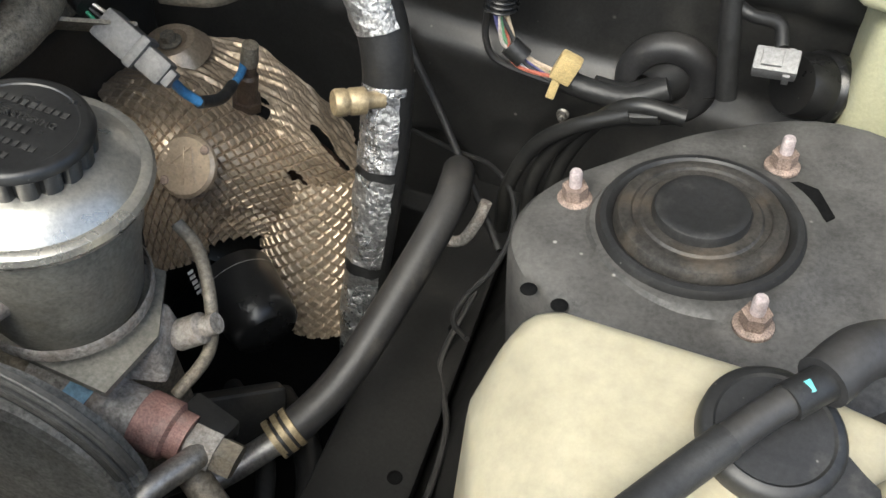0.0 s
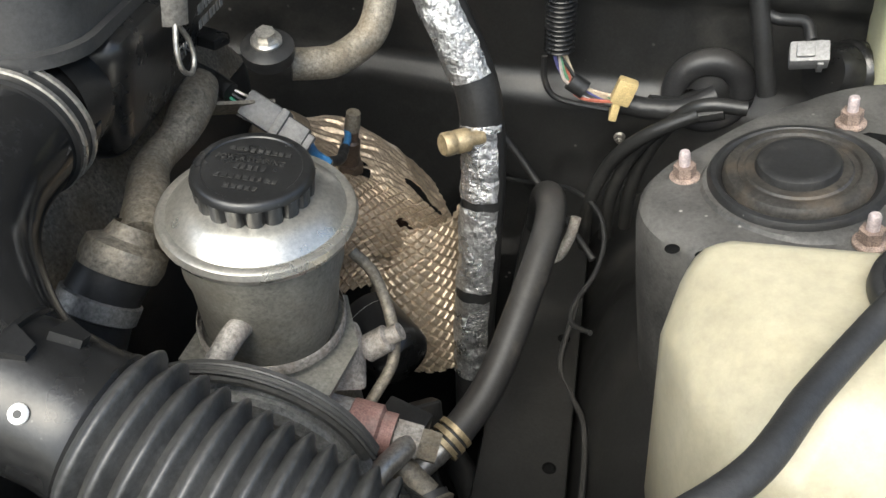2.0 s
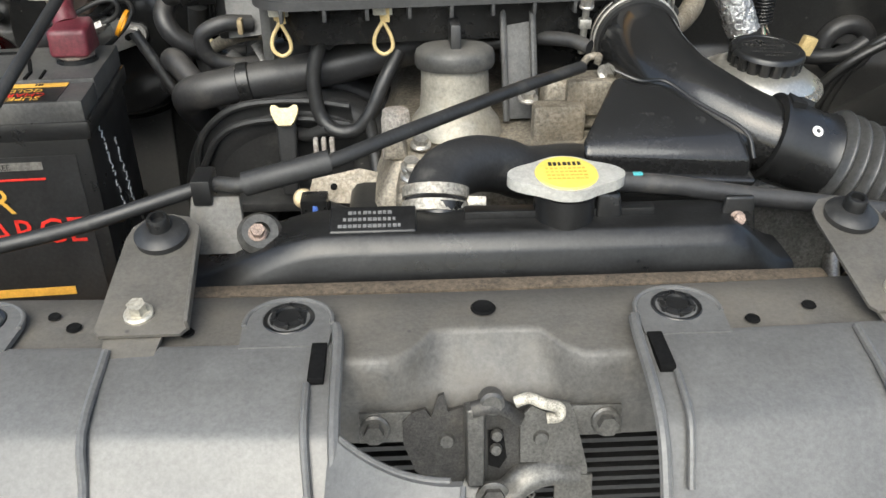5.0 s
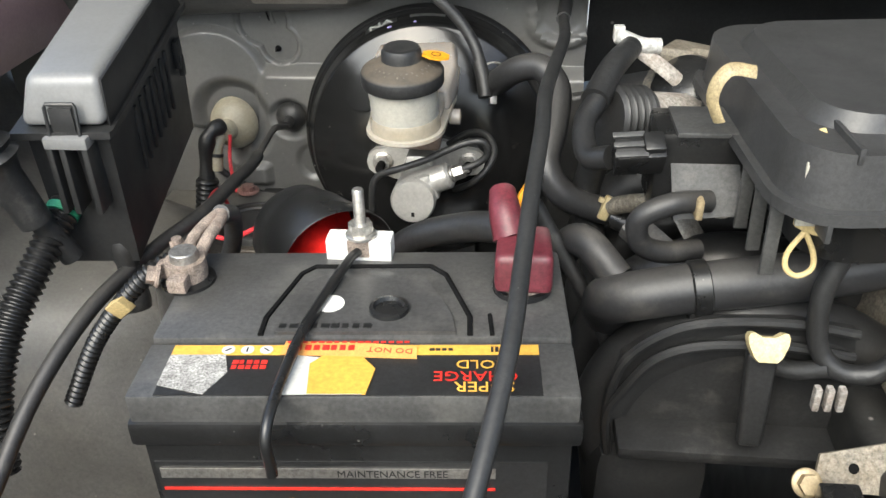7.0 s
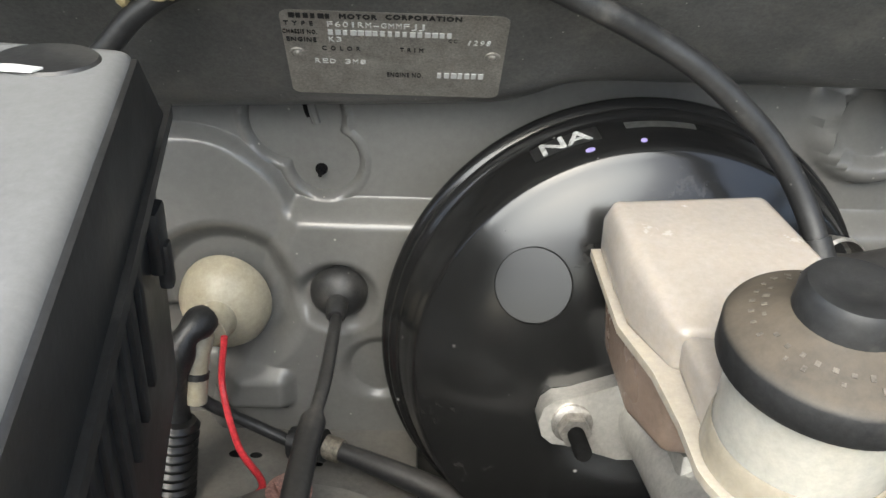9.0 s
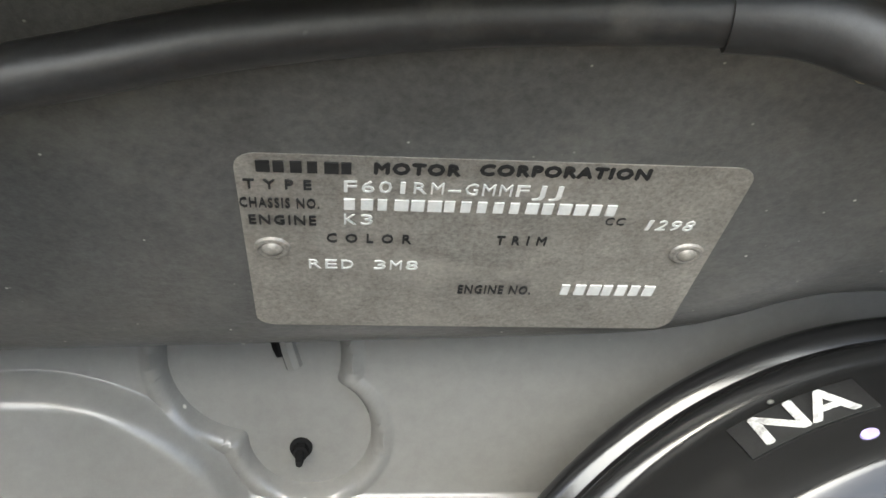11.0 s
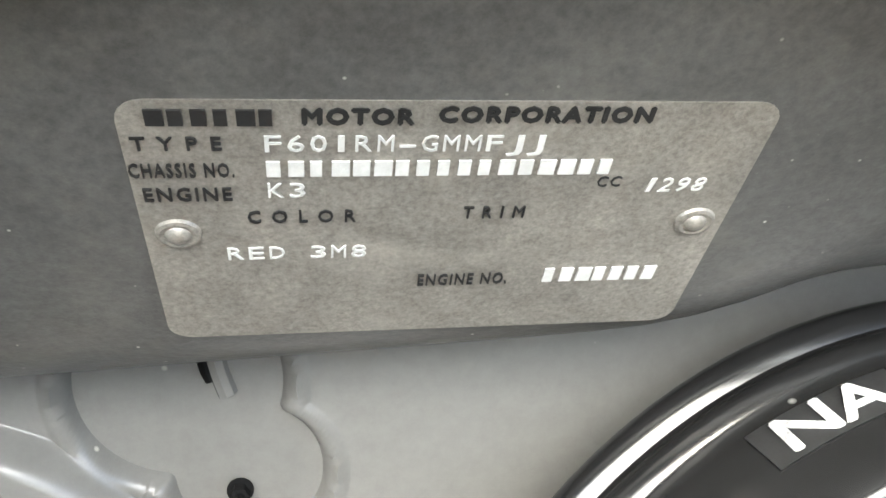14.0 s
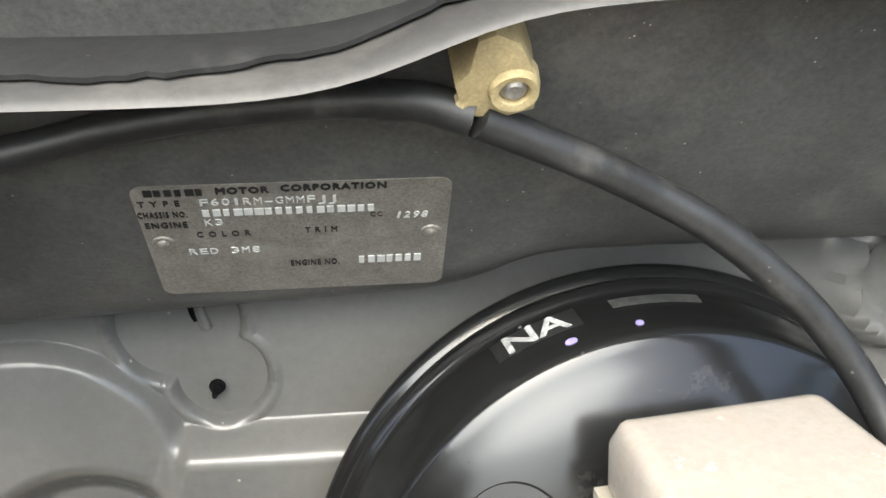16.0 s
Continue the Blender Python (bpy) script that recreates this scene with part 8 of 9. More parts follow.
part("fitting", tube([(-0.5228, 0.5950, 0.7797), (-0.5146, 0.5917, 0.7790)], 0.0062, 14), CAST, dh)
part("rubber", tube([(-0.5228, 0.5950, 0.7797), (-0.4981, 0.5850, 0.7776), (-0.4665, 0.5700, 0.7750), (-0.4548, 0.5600, 0.7734), (-0.4490, 0.5500, 0.7660), (-0.4492, 0.5450, 0.7514), (-0.4524, 0.5400, 0.7387)], lambda f: 0.0042 + 0.0024 * min(1.0, f * 3), 14), HOSE, dh)
solid("bulkhead_ledge", box((-0.66, 0.535, 0.735), (-0.475, 0.652, 0.757), 0.004), WING, "dusty tan ledge at the foot of the bulkhead", "ledge", kind="structure")
for x, y, r in ((-0.572, 0.612, 0.0055), (-0.562, 0.611, 0.0040), (-0.535, 0.606, 0.0035), (-0.522, 0.612, 0.0060), (-0.528, 0.605, 0.0028)):
    solid("tar_spot", lathe([(0, 0.0008), (r * 0.7, 0.0007), (r, -0.0006)], Matrix.Translation((x, y, 0.757)) @ Matrix.Diagonal((1.0, 0.6, 1, 1)), 14), BLACK, "dried black tar spot on the ledge", "tar spot", "tar spots")
solid("red_wire", tube([(-0.5709, 0.6060, 0.8389), (-0.5729, 0.6000, 0.8129), (-0.5616, 0.5750, 0.7973), (-0.5461, 0.5500, 0.7977), (-0.5539, 0.5380, 0.7949), (-0.5449, 0.5200, 0.7895), (-0.538, 0.48, 0.846), (-0.531, 0.43, 0.856), (-0.522, 0.398, 0.858), (-0.50, 0.388, 0.856), (-0.475, 0.385, 0.868), (-0.452, 0.38, 0.882)], 0.0017, 8), WIRE_RED, "thin red wire from the grommet to the siren", "wire")
cg = thing("cable_grommet", (-0.512, 0.62, 0.857), "black rubber grommet with a speed cable", "grommet")
part("boot", lathe([(0.0148, 0), (0.0142, 0.004), (0.0105, 0.0085), (0.0055, 0.011), (0.0050, 0.021), (0.0040, 0.0225), (0, 0.0225)], basis((-0.5180, 0.6375, 0.8465), (0.0, -1, -0.05)), 40), RUBBER, cg)
part("cable", tube([(-0.5175, 0.614, 0.845), (-0.5165, 0.595, 0.853), (-0.5156, 0.5720, 0.8609), (-0.5164, 0.5480, 0.8597), (-0.5207, 0.5180, 0.8527), (-0.5212, 0.4760, 0.8581), (-0.5218, 0.4440, 0.8615), (-0.5237, 0.4240, 0.8624), (-0.530, 0.400, 0.862), (-0.546, 0.365, 0.858), (-0.560, 0.30, 0.855), (-0.575, 0.24, 0.83), (-0.585, 0.18, 0.79), (-0.59, 0.1, 0.75)], lambda f: 0.0029 if f < 0.27 else 0.0052, 12), HOSE, cg)
solid("slot_rim", tube([(-0.5315, 0.6492, 0.950), (-0.5300, 0.6492, 0.940), (-0.5280, 0.6492, 0.9330)], 0.0022, 8), FIREWALL, "pressed rim beside the bulkhead slot", "rim", kind="structure")
# black strip on the surface stands for the slot's shaded inside
solid("slot_dark", tube([(-0.5340, 0.6490, 0.950), (-0.5325, 0.6490, 0.940), (-0.5312, 0.6490, 0.9365)], 0.0015, 8), BLACK, "bulkhead slot, its shade drawn as a black strip", "slot", kind="structure")
bolt_thing("bulkhead_stud", (-0.5262, 0.6480, 0.9100), (0, -1, 0), 0.0022, 0.0025, 0.0035, BLACK, "small black stud on the bulkhead")

# dark sheet stands in for the shade right of and below the booster
solid("shade_sheet", hull([(-0.345, 0.624, 0.60), (-0.13, 0.624, 0.60), (-0.335, 0.624, 0.800), (-0.292, 0.624, 0.868), (-0.13, 0.624, 0.90), (-0.345, 0.660, 0.60), (-0.13, 0.660, 0.60), (-0.335, 0.660, 0.800), (-0.292, 0.660, 0.868), (-0.13, 0.660, 0.90)], 0.006), BAY, "dark sheet standing in for shade beside the booster", "insulation", kind="structure")
tl = thing("tagged_lead", (-0.52, 0.27, 0.86), "ribbed black lead with a yellow tag", "lead")
part("lead", tube([(-0.488, 0.285, 0.905), (-0.502, 0.276, 0.900), (-0.522, 0.272, 0.880), (-0.545, 0.270, 0.850), (-0.565, 0.262, 0.81)], 0.0052, 12, 8, wave=(0.004, 0.0007)), BLACK_PLASTIC, tl)
part("tag", hull([(-0.528, 0.262, 0.882), (-0.518, 0.260, 0.890), (-0.513, 0.264, 0.880), (-0.522, 0.266, 0.872), (-0.526, 0.268, 0.884), (-0.517, 0.267, 0.889), (-0.512, 0.270, 0.880), (-0.521, 0.272, 0.873)], 0.001), YELLOWED, tl, "small yellow paper tag")

# ---- fuse box ----
fb = thing("fuse_box", (-0.575, 0.43, 0.87), "black plastic fuse box with a latched lid", "fuse box")
# Lid's sky reflection is put into its colour: paler than the black case
LID_SHEEN = surface("fuse_lid_with_sheen", (0.165, 0.165, 0.163), 0.30, var=0.05, dust=(0.22, 0.215, 0.205), dust_amount=0.10, dust_scale=40, bump=0.12, bump_scale=900)
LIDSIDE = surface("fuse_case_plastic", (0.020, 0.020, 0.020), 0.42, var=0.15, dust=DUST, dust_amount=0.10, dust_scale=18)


def leant(bm):
    """The whole box rises towards the bulkhead."""
    bm.transform(Matrix(((1, 0, 0, 0), (0, 1, 0, 0), (0, 0.11, 1, -0.0363), (0, 0, 0, 1))))
    return bm


part("lid", leant(hull([(-0.583, 0.334, 0.995), (-0.5385, 0.336, 0.995), (-0.5590, 0.500, 0.995), (-0.600, 0.503, 0.995), (-0.612, 0.486, 0.995), (-0.5905, 0.327, 0.965), (-0.5375, 0.330, 0.965), (-0.5615, 0.526, 0.965), (-0.602, 0.531, 0.965), (-0.620, 0.505, 0.965)], 0.0075, 6)), LID_SHEEN, fb)
# same plastic as the lid, coloured dark where no sky reflects
part("lid_side", leant(hull([(-0.5372, 0.336, 0.992), (-0.5365, 0.333, 0.963), (-0.5605, 0.524, 0.963), (-0.5580, 0.499, 0.992), (-0.5400, 0.338, 0.992), (-0.5400, 0.336, 0.963), (-0.5640, 0.522, 0.963), (-0.5610, 0.499, 0.992)], 0.001, 2)), LIDSIDE, fb, "side of the lid in plain black, without the painted sheen")
rim = [(-0.595, 0.322), (-0.5345, 0.326), (-0.5335, 0.330), (-0.5595, 0.529), (-0.603, 0.536), (-0.624, 0.505)]
part("lid_rim", leant(prism(rim, 0.0045, 0.0012, Matrix.Translation((0, 0, 0.9600)))), DARK_PLASTIC, fb)
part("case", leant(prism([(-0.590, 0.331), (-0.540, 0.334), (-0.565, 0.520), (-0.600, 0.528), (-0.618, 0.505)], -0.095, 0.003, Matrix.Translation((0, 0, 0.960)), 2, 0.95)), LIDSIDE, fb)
for k in range(7):
    y = 0.385 + 0.014 * k
    x = -0.540 - 0.134 * (y - 0.334)
    part("vent_rib", leant(box((x - 0.004, y, 0.905), (x + 0.0014, y + 0.004, 0.950), 0.0008)), LIDSIDE, fb)
part("vent_clip", leant(box((-0.563, 0.495, 0.924), (-0.5580, 0.505, 0.946), 0.002)), LIDSIDE, fb)
part("vent_clip", leant(box((-0.561, 0.497, 0.918), (-0.5565, 0.502, 0.934), 0.0015)), LIDSIDE, fb)
lt = part("latch", leant(box((-0.574, 0.3195, 0.956), (-0.547, 0.330, 0.963), 0.001)), LID_SHEEN, fb)
part("latch_loop", leant(tube([(-0.5705, 0.3235, 0.960), (-0.5705, 0.3255, 0.980), (-0.5695, 0.326, 0.9815), (-0.5530, 0.3265, 0.9815), (-0.5520, 0.326, 0.980), (-0.5520, 0.3240, 0.960)], 0.0012, 8, 3, smooth=False)), DARK_PLASTIC, lt)
part("latch_plate", leant(box((-0.5685, 0.3245, 0.961), (-0.5540, 0.3285, 0.9795), 0.0005)), LIDSIDE, lt)
for x in (-0.574, -0.566, -0.552):
    part("foot_web", leant(box((x, 0.3205, 0.912), (x + 0.004, 0.336, 0.957), 0.001)), LIDSIDE, fb)
disc = part("lid_disc", leant(lathe([(0, 0.0010), (0.0150, 0.0010), (0.0160, 0.0)], Matrix.Translation((-0.5785, 0.4890, 0.9948)) @ Matrix.Diagonal((0.88, 0.62, 1, 1)), 36)), DARK_PLASTIC, fb, "dark oval patch")
part("torn_paper", leant(prism([(-0.006, -0.002), (0.005, -0.0025), (0.007, 0.0), (-0.001, 0.0015), (-0.005, 0.0012)], 0.0005, 0, Matrix.Translation((-0.5835, 0.4815, 0.9960)))), WHITE_PRINT, disc, "scrap of white paper")

cd = thing("ribbed_conduit", (-0.58, 0.3, 0.85), "ribbed black conduit with a green band", "conduit")
part("conduit", tube([(-0.578, 0.345, 0.915), (-0.581, 0.328, 0.905), (-0.588, 0.300, 0.885), (-0.597, 0.270, 0.860), (-0.602, 0.245, 0.825), (-0.602, 0.23, 0.78)], 0.0092, 16, 8, wave=(0.0045, 0.0012)), BLACK_PLASTIC, cd)
part("green_band", tube([(-0.5805, 0.333, 0.908), (-0.5812, 0.3285, 0.9055)], 0.0106, 16, 2), GREEN, cd)
part("collar", tube([(-0.577, 0.352, 0.918), (-0.579, 0.341, 0.912)], 0.0115, 16, 2), BLACK_PLASTIC, cd)
bt = thing("breather_tube", (-0.60, 0.30, 0.95), "dusty ribbed rubber boot beside the fuse box", "rubber boot")
part("boot", lathe([(0.010, -0.055), (0.011, -0.02), (0.0135, -0.012), (0.017, -0.008), (0.0135, -0.004), (0.0165, 0.0), (0.013, 0.004), (0.0155, 0.008), (0.012, 0.012), (0.013, 0.016), (0.010, 0.022), (0, 0.023)], basis((-0.598, 0.300, 0.965), (-0.25, -0.15, 1)), 28), RUBBER, bt)
part("stem", tube([(-0.590, 0.308, 0.925), (-0.582, 0.315, 0.900), (-0.576, 0.32, 0.88)], 0.0075, 14), RUBBER, bt)
solid("fuse_box_lead", tube([(-0.556, 0.350, 0.885), (-0.554, 0.345, 0.865), (-0.553, 0.34, 0.85), (-0.55, 0.335, 0.83)], lambda f: 0.009 + 0.002 * math.sin(f * 9), 12), RUBBER, "taped black lead below the fuse box", "lead")

# ---- suspension tower beside the battery ----
TOW_L = basis((-0.500, 0.450, 0.818), (0.05, -0.02, 1.0), (-1, 0, 0))
solid("strut_tower_2", tower_top(-1, TOW_L), WING, "dusty grey steel suspension tower top", "suspension tower", kind="structure")
dust_cap(TOW_L, "dusty black rubber cap on the suspension tower")
bolt_thing("tower_nut", (-0.560, 0.385, 0.822), (0.05, -0.02, 1), 0.0075, 0.008, 0.010, STEEL, "dull flanged nut on a threaded stud", "tower nuts", 0.0115, STUD)
bolt_thing("earth_bolt", (-0.529, 0.520, 0.825), (0.05, -0.02, 1), 0.006, 0.004, 0.0, COPPER, "copper coloured earth bolt", "", 0.0095)

place = INLET_SIDE
# ---- inlet side of the engine ----
im = thing("intake_manifold", (-0.15, 0.35, 0.78), "black plastic intake manifold runners", "intake manifold")
for k in range(4):
    y = 0.338 + 0.072 * k
    part("runner", tube([(-0.03, y, 0.79), (-0.09, y, 0.825), (-0.15, y, 0.830), (-0.205, y, 0.800), (-0.225, y, 0.74), (-0.20, y, 0.68)], 0.024, 18), DARK_PLASTIC, im)
part("plenum", box((-0.235, 0.30, 0.64), (-0.15, 0.58, 0.74), 0.02), DARK_PLASTIC, im)
for r_, y_, h_ in ((0.0035, 0.312, 0.0), (0.0035, 0.309, -0.016)):
    part("rib", tube([(-0.08, y_, 0.846 + h_), (-0.12, y_, 0.852 + h_), (-0.17, y_, 0.850 + h_), (-0.20, y_, 0.838 + h_), (-0.222 - h_ * 0.3, y_, 0.812 + h_), (-0.228, y_, 0.77), (-0.224, y_, 0.73)], r_, 8, 8), DARK_PLASTIC, im)
part("front_wall", prism([(-0.224, -0.09), (-0.226, -0.04), (-0.222, -0.012), (-0.20, 0.010), (-0.17, 0.020), (-0.12, 0.022), (-0.08, 0.016), (-0.06, -0.09)], 0.006, 0.002, basis((0, 0.322, 0.830), (0, -1, 0), (1, 0, 0))), DARK_PLASTIC, im)
part("lower_shelf", box((-0.222, 0.285, 0.752), (-0.075, 0.322, 0.762), 0.003), DARK_PLASTIC, im)
ds = thing("dipstick", (-0.133, 0.30, 0.83), "pale yellow dipstick handle on its tube", "dipstick")
part("handle", prism([(-0.0125, 0.006), (-0.0118, 0.001), (-0.0085, -0.0065), (-0.0055, -0.0095), (0.0055, -0.0095), (0.0085, -0.0065), (0.0118, 0.001), (0.0125, 0.006), (0.0112, 0.0085), (0.0085, 0.0088), (0.004, 0.006), (-0.004, 0.006), (-0.0085, 0.0088), (-0.0112, 0.0085)], 0.008, 0.0022, basis((-0.138, 0.302, 0.842), (0, -0.85, 0.5), (1, 0, 0))), surface("pale_yellow_plastic", (0.6, 0.5, 0.27), 0.45), ds)
part("tube", hull([(-0.1475, 0.300, 0.836), (-0.1285, 0.300, 0.836), (-0.1475, 0.309, 0.836), (-0.1285, 0.309, 0.836), (-0.145, 0.285, 0.77), (-0.130, 0.285, 0.77), (-0.145, 0.293, 0.77), (-0.130, 0.293, 0.77)], 0.003), DARK_PLASTIC, ds)
ot = thing("oil_dipstick", (-0.288, 0.37, 0.9), "orange dipstick ring on a dark tube", "dipstick")
part("ring", lathe([(0.0082, -0.0016), (0.0130, -0.0016), (0.0130, 0.0016), (0.0082, 0.0016), (0.0082, -0.0016)], basis((-0.289, 0.368, 0.908), (-0.85, 0.0, 0.5)), 36), ORANGE, ot)
part("tube", tube([(-0.283, 0.378, 0.896), (-0.262, 0.372, 0.86), (-0.235, 0.36, 0.815), (-0.22, 0.355, 0.78)], 0.0055, 12), RUBBER, ot)
bp = thing("bypass_hose", (-0.12, 0.34, 0.86), "thick black rubber hose across the inlet side", "hose")
part("rubber", tube([(-0.225, 0.37, 0.81), (-0.232, 0.345, 0.840), (-0.222, 0.332, 0.853), (-0.18, 0.334, 0.861), (-0.10, 0.340, 0.872), (-0.03, 0.35, 0.885), (0.02, 0.36, 0.89)], 0.0165, 22), HOSE, bp)
part("holder", joined(lathe([(0.0167, -0.006), (0.0185, -0.005), (0.0185, 0.005), (0.0167, 0.006)], basis((-0.176, 0.334, 0.8615), (1, 0.06, 0.15)), 28), box((-0.182, 0.320, 0.812), (-0.166, 0.330, 0.850), 0.002)), BLACK_PLASTIC, bp)

# ---- inlet side: valve block, plugs, leads and the throttle ----
VALVE_GREY = surface("dark_grey_valve_plastic", (0.055, 0.055, 0.054), 0.45, var=0.2, dust=DUST, dust_amount=0.2, dust_scale=40)
vb = thing("valve_block", (-0.175, 0.40, 0.89), "black vacuum valve with a grey metal cover", "valve")
part("body", box((-0.205, 0.385, 0.885), (-0.145, 0.43, 0.945), 0.004), BLACK_PLASTIC, vb)
part("cover", prism([(-0.022, -0.026), (0.022, -0.026), (0.022, 0.026), (0.014, 0.032), (-0.014, 0.032), (-0.022, 0.026)], 0.003, 0.001, basis((-0.172, 0.383, 0.915), (0, -0.85, 0.5), (1, 0, 0.1))), VALVE_GREY, vb)
part("rear_body", box((-0.145, 0.388, 0.88), (-0.085, 0.44, 0.935), 0.004), BLACK_PLASTIC, vb)
part("slit", box((-0.143, 0.3868, 0.905), (-0.090, 0.3885, 0.908), 0.0004), VALVE_GREY, vb)
part("slit", box((-0.143, 0.3868, 0.922), (-0.090, 0.3885, 0.9245), 0.0004), VALVE_GREY, vb)
part("bolt", hexhead(0.0075, 0.007, basis((-0.158, 0.384, 0.897), (0.1, -0.9, 0.4)), 0.011, 0.003), PALE_CAST, vb)
part("vacuum_tube", tube([(-0.158, 0.388, 0.890), (-0.18, 0.40, 0.886), (-0.205, 0.425, 0.872), (-0.222, 0.44, 0.86)], 0.0068, 12), CAST, vb)
pg = thing("valve_plug", (-0.21, 0.375, 0.93), "black plug connector with a taped lead", "connector")
part("plug", box((-0.016, -0.010, -0.010), (0.016, 0.010, 0.010), 0.002, basis((-0.218, 0.378, 0.934), (0, -0.5, 0.85), (1, 0.1, 0))), BLACK_PLASTIC, pg)
PGM = basis((-0.218, 0.378, 0.934), (0, -0.5, 0.85), (1, 0.1, 0))
for k in range(3):
    part("rib", box((-0.017, -0.0095 + 0.0075 * k, 0.0095), (0.004, -0.0055 + 0.0075 * k, 0.0118), 0.0006, PGM), VALVE_GREY, pg)
part("latch", box((0.002, -0.007, 0.009), (0.015, 0.007, 0.0145), 0.0015, PGM), BLACK_PLASTIC, pg)
part("cover_fold", box((-0.194, 0.381, 0.944), (-0.150, 0.425, 0.9475), 0.001), VALVE_GREY, vb)
part("lead", tube([(-0.235, 0.380, 0.930), (-0.248, 0.392, 0.925), (-0.250, 0.420, 0.935), (-0.240, 0.44, 0.945)], 0.008, 12), TAPE, pg)
part("wide_lead", tube([(-0.242, 0.438, 0.945), (-0.228, 0.47, 0.957), (-0.212, 0.50, 0.962)], lambda f: 0.0105 - 0.002 * f, 14), TAPE, pg)
part("white_lock", joined(tube([(-0.222, 0.508, 0.968), (-0.205, 0.505, 0.962), (-0.190, 0.508, 0.960)], 0.006, 10), box((-0.225, 0.505, 0.964), (-0.217, 0.513, 0.975), 0.001)), surface("dusty_white_nylon", (0.45, 0.44, 0.41), 0.5, var=0.2), pg)
th = thing("inlet_casting", (-0.16, 0.50, 0.87), "pale metal inlet casting with a ribbed sleeve", "casting")
part("bore", tube([(-0.22, 0.455, 0.925), (-0.19, 0.47, 0.918), (-0.15, 0.50, 0.905), (-0.11, 0.53, 0.90)], 0.020, 20), PALE_CAST, th)
part("sleeve", tube([(-0.232, 0.447, 0.928), (-0.205, 0.461, 0.922)], 0.0235, 22, 6, wave=(0.006, 0.0015)), RUBBER, th)
part("flange", hull([(-0.19, 0.52, 0.955), (-0.13, 0.53, 0.945), (-0.17, 0.56, 0.95), (-0.12, 0.56, 0.94), (-0.19, 0.52, 0.90), (-0.12, 0.53, 0.89), (-0.17, 0.57, 0.90), (-0.12, 0.57, 0.89)], 0.006), CAST, th)
part("sensor", lathe([(0, 0.004), (0.024, 0.004), (0.026, 0.009), (0.022, 0.014), (0.010, 0.017), (0, 0.017)], basis((-0.165, 0.508, 0.926), (-0.35, -0.5, 0.78)), 32), BLACK_PLASTIC, th)
part("flange_ring", lathe([(0.026, -0.010), (0.033, -0.010), (0.0345, 0.0), (0.0335, 0.006), (0.0265, 0.007), (0.024, 0.002)], basis((-0.165, 0.508, 0.926), (-0.35, -0.5, 0.78)), 40), CAST, th)
part("arm", tube([(-0.205, 0.505, 0.958), (-0.185, 0.50, 0.945), (-0.165, 0.50, 0.93), (-0.14, 0.505, 0.92)], 0.006, 10, 8, flat=0.5), PALE_CAST, th)
part("lower_tube", tube([(-0.235, 0.45, 0.90), (-0.240, 0.46, 0.86), (-0.232, 0.455, 0.82), (-0.225, 0.45, 0.78)], 0.011, 14), RUBBER, th)
lk = thing("lead_clip", (-0.225, 0.44, 0.86), "yellowed nylon pipe clip", "clip")
part("clip_body", box((-0.004, -0.004, -0.009), (0.004, 0.004, 0.010), 0.002, basis((-0.226, 0.440, 0.858), (0.4, 0.2, 1))), NYLON, lk)
part("clip_ear", box((-0.008, -0.002, 0.003), (0.008, 0.002, 0.007), 0.001, basis((-0.226, 0.440, 0.858), (0.4, 0.2, 1))), NYLON, lk)
inj = thing("injector_plug", (-0.20, 0.43, 0.84), "dark plug on a fuel injector", "connector")
part("plug", box((-0.010, -0.009, -0.018), (0.010, 0.009, 0.018), 0.003, basis((-0.196, 0.425, 0.842), (0.7, -0.5, -0.4))), GREY_CONN, inj)
part("stem", tube([(-0.205, 0.43, 0.848), (-0.22, 0.44, 0.850)], 0.008, 10), BLACK_PLASTIC, inj)
shb = thing("manifold_stay", (-0.15, 0.42, 0.82), "bent pale metal stay on the manifold", "bracket")
part("stay", tube([(-0.175, 0.43, 0.868), (-0.160, 0.42, 0.845), (-0.140, 0.41, 0.820), (-0.12, 0.40, 0.80)], 0.010, 8, 6, flat=0.25), ALU, shb)
solid("upper_bypass_hose", tube([(-0.262, 0.40, 0.835), (-0.255, 0.385, 0.862), (-0.245, 0.365, 0.872), (-0.226, 0.345, 0.858)], 0.0115, 16), HOSE, "dusty rubber hose joining the bypass hose", "hose")
tr = thing("throttle_hose", (-0.21, 0.36, 0.9), "thin black hose with a tan clip by the airbox", "hose")
part("rubber", tube([(-0.17, 0.37, 0.905), (-0.195, 0.36, 0.908), (-0.215, 0.357, 0.898), (-0.212, 0.36, 0.878), (-0.195, 0.365, 0.868), (-0.17, 0.375, 0.865)], 0.0075, 12), HOSE, tr)
part("clip", box((-0.181, 0.354, 0.899), (-0.176, 0.370, 0.913), 0.002), BRASS, tr)

place = FRONT_SIDE
# ---- front of the engine: taped loom, plugs, castings ----
lw = thing("engine_loom", (-0.09, 0.31, 0.86), "black taped engine loom with a crumpled wrap", "wiring loom")
lump = bmesh.new()
bmesh.ops.create_icosphere(lump, subdivisions=4, radius=0.019, matrix=Matrix.Translation((-0.108, 0.312, 0.914)) @ Matrix.Diagonal((1.2, 0.8, 0.75, 1)))
for v in lump.verts:
    v.co += 0.008 * noise.noise_vector(v.co * 60) + 0.003 * noise.noise_vector(v.co * 180)
part("crumpled_wrap", lump, TAPE, lw, angle=25)
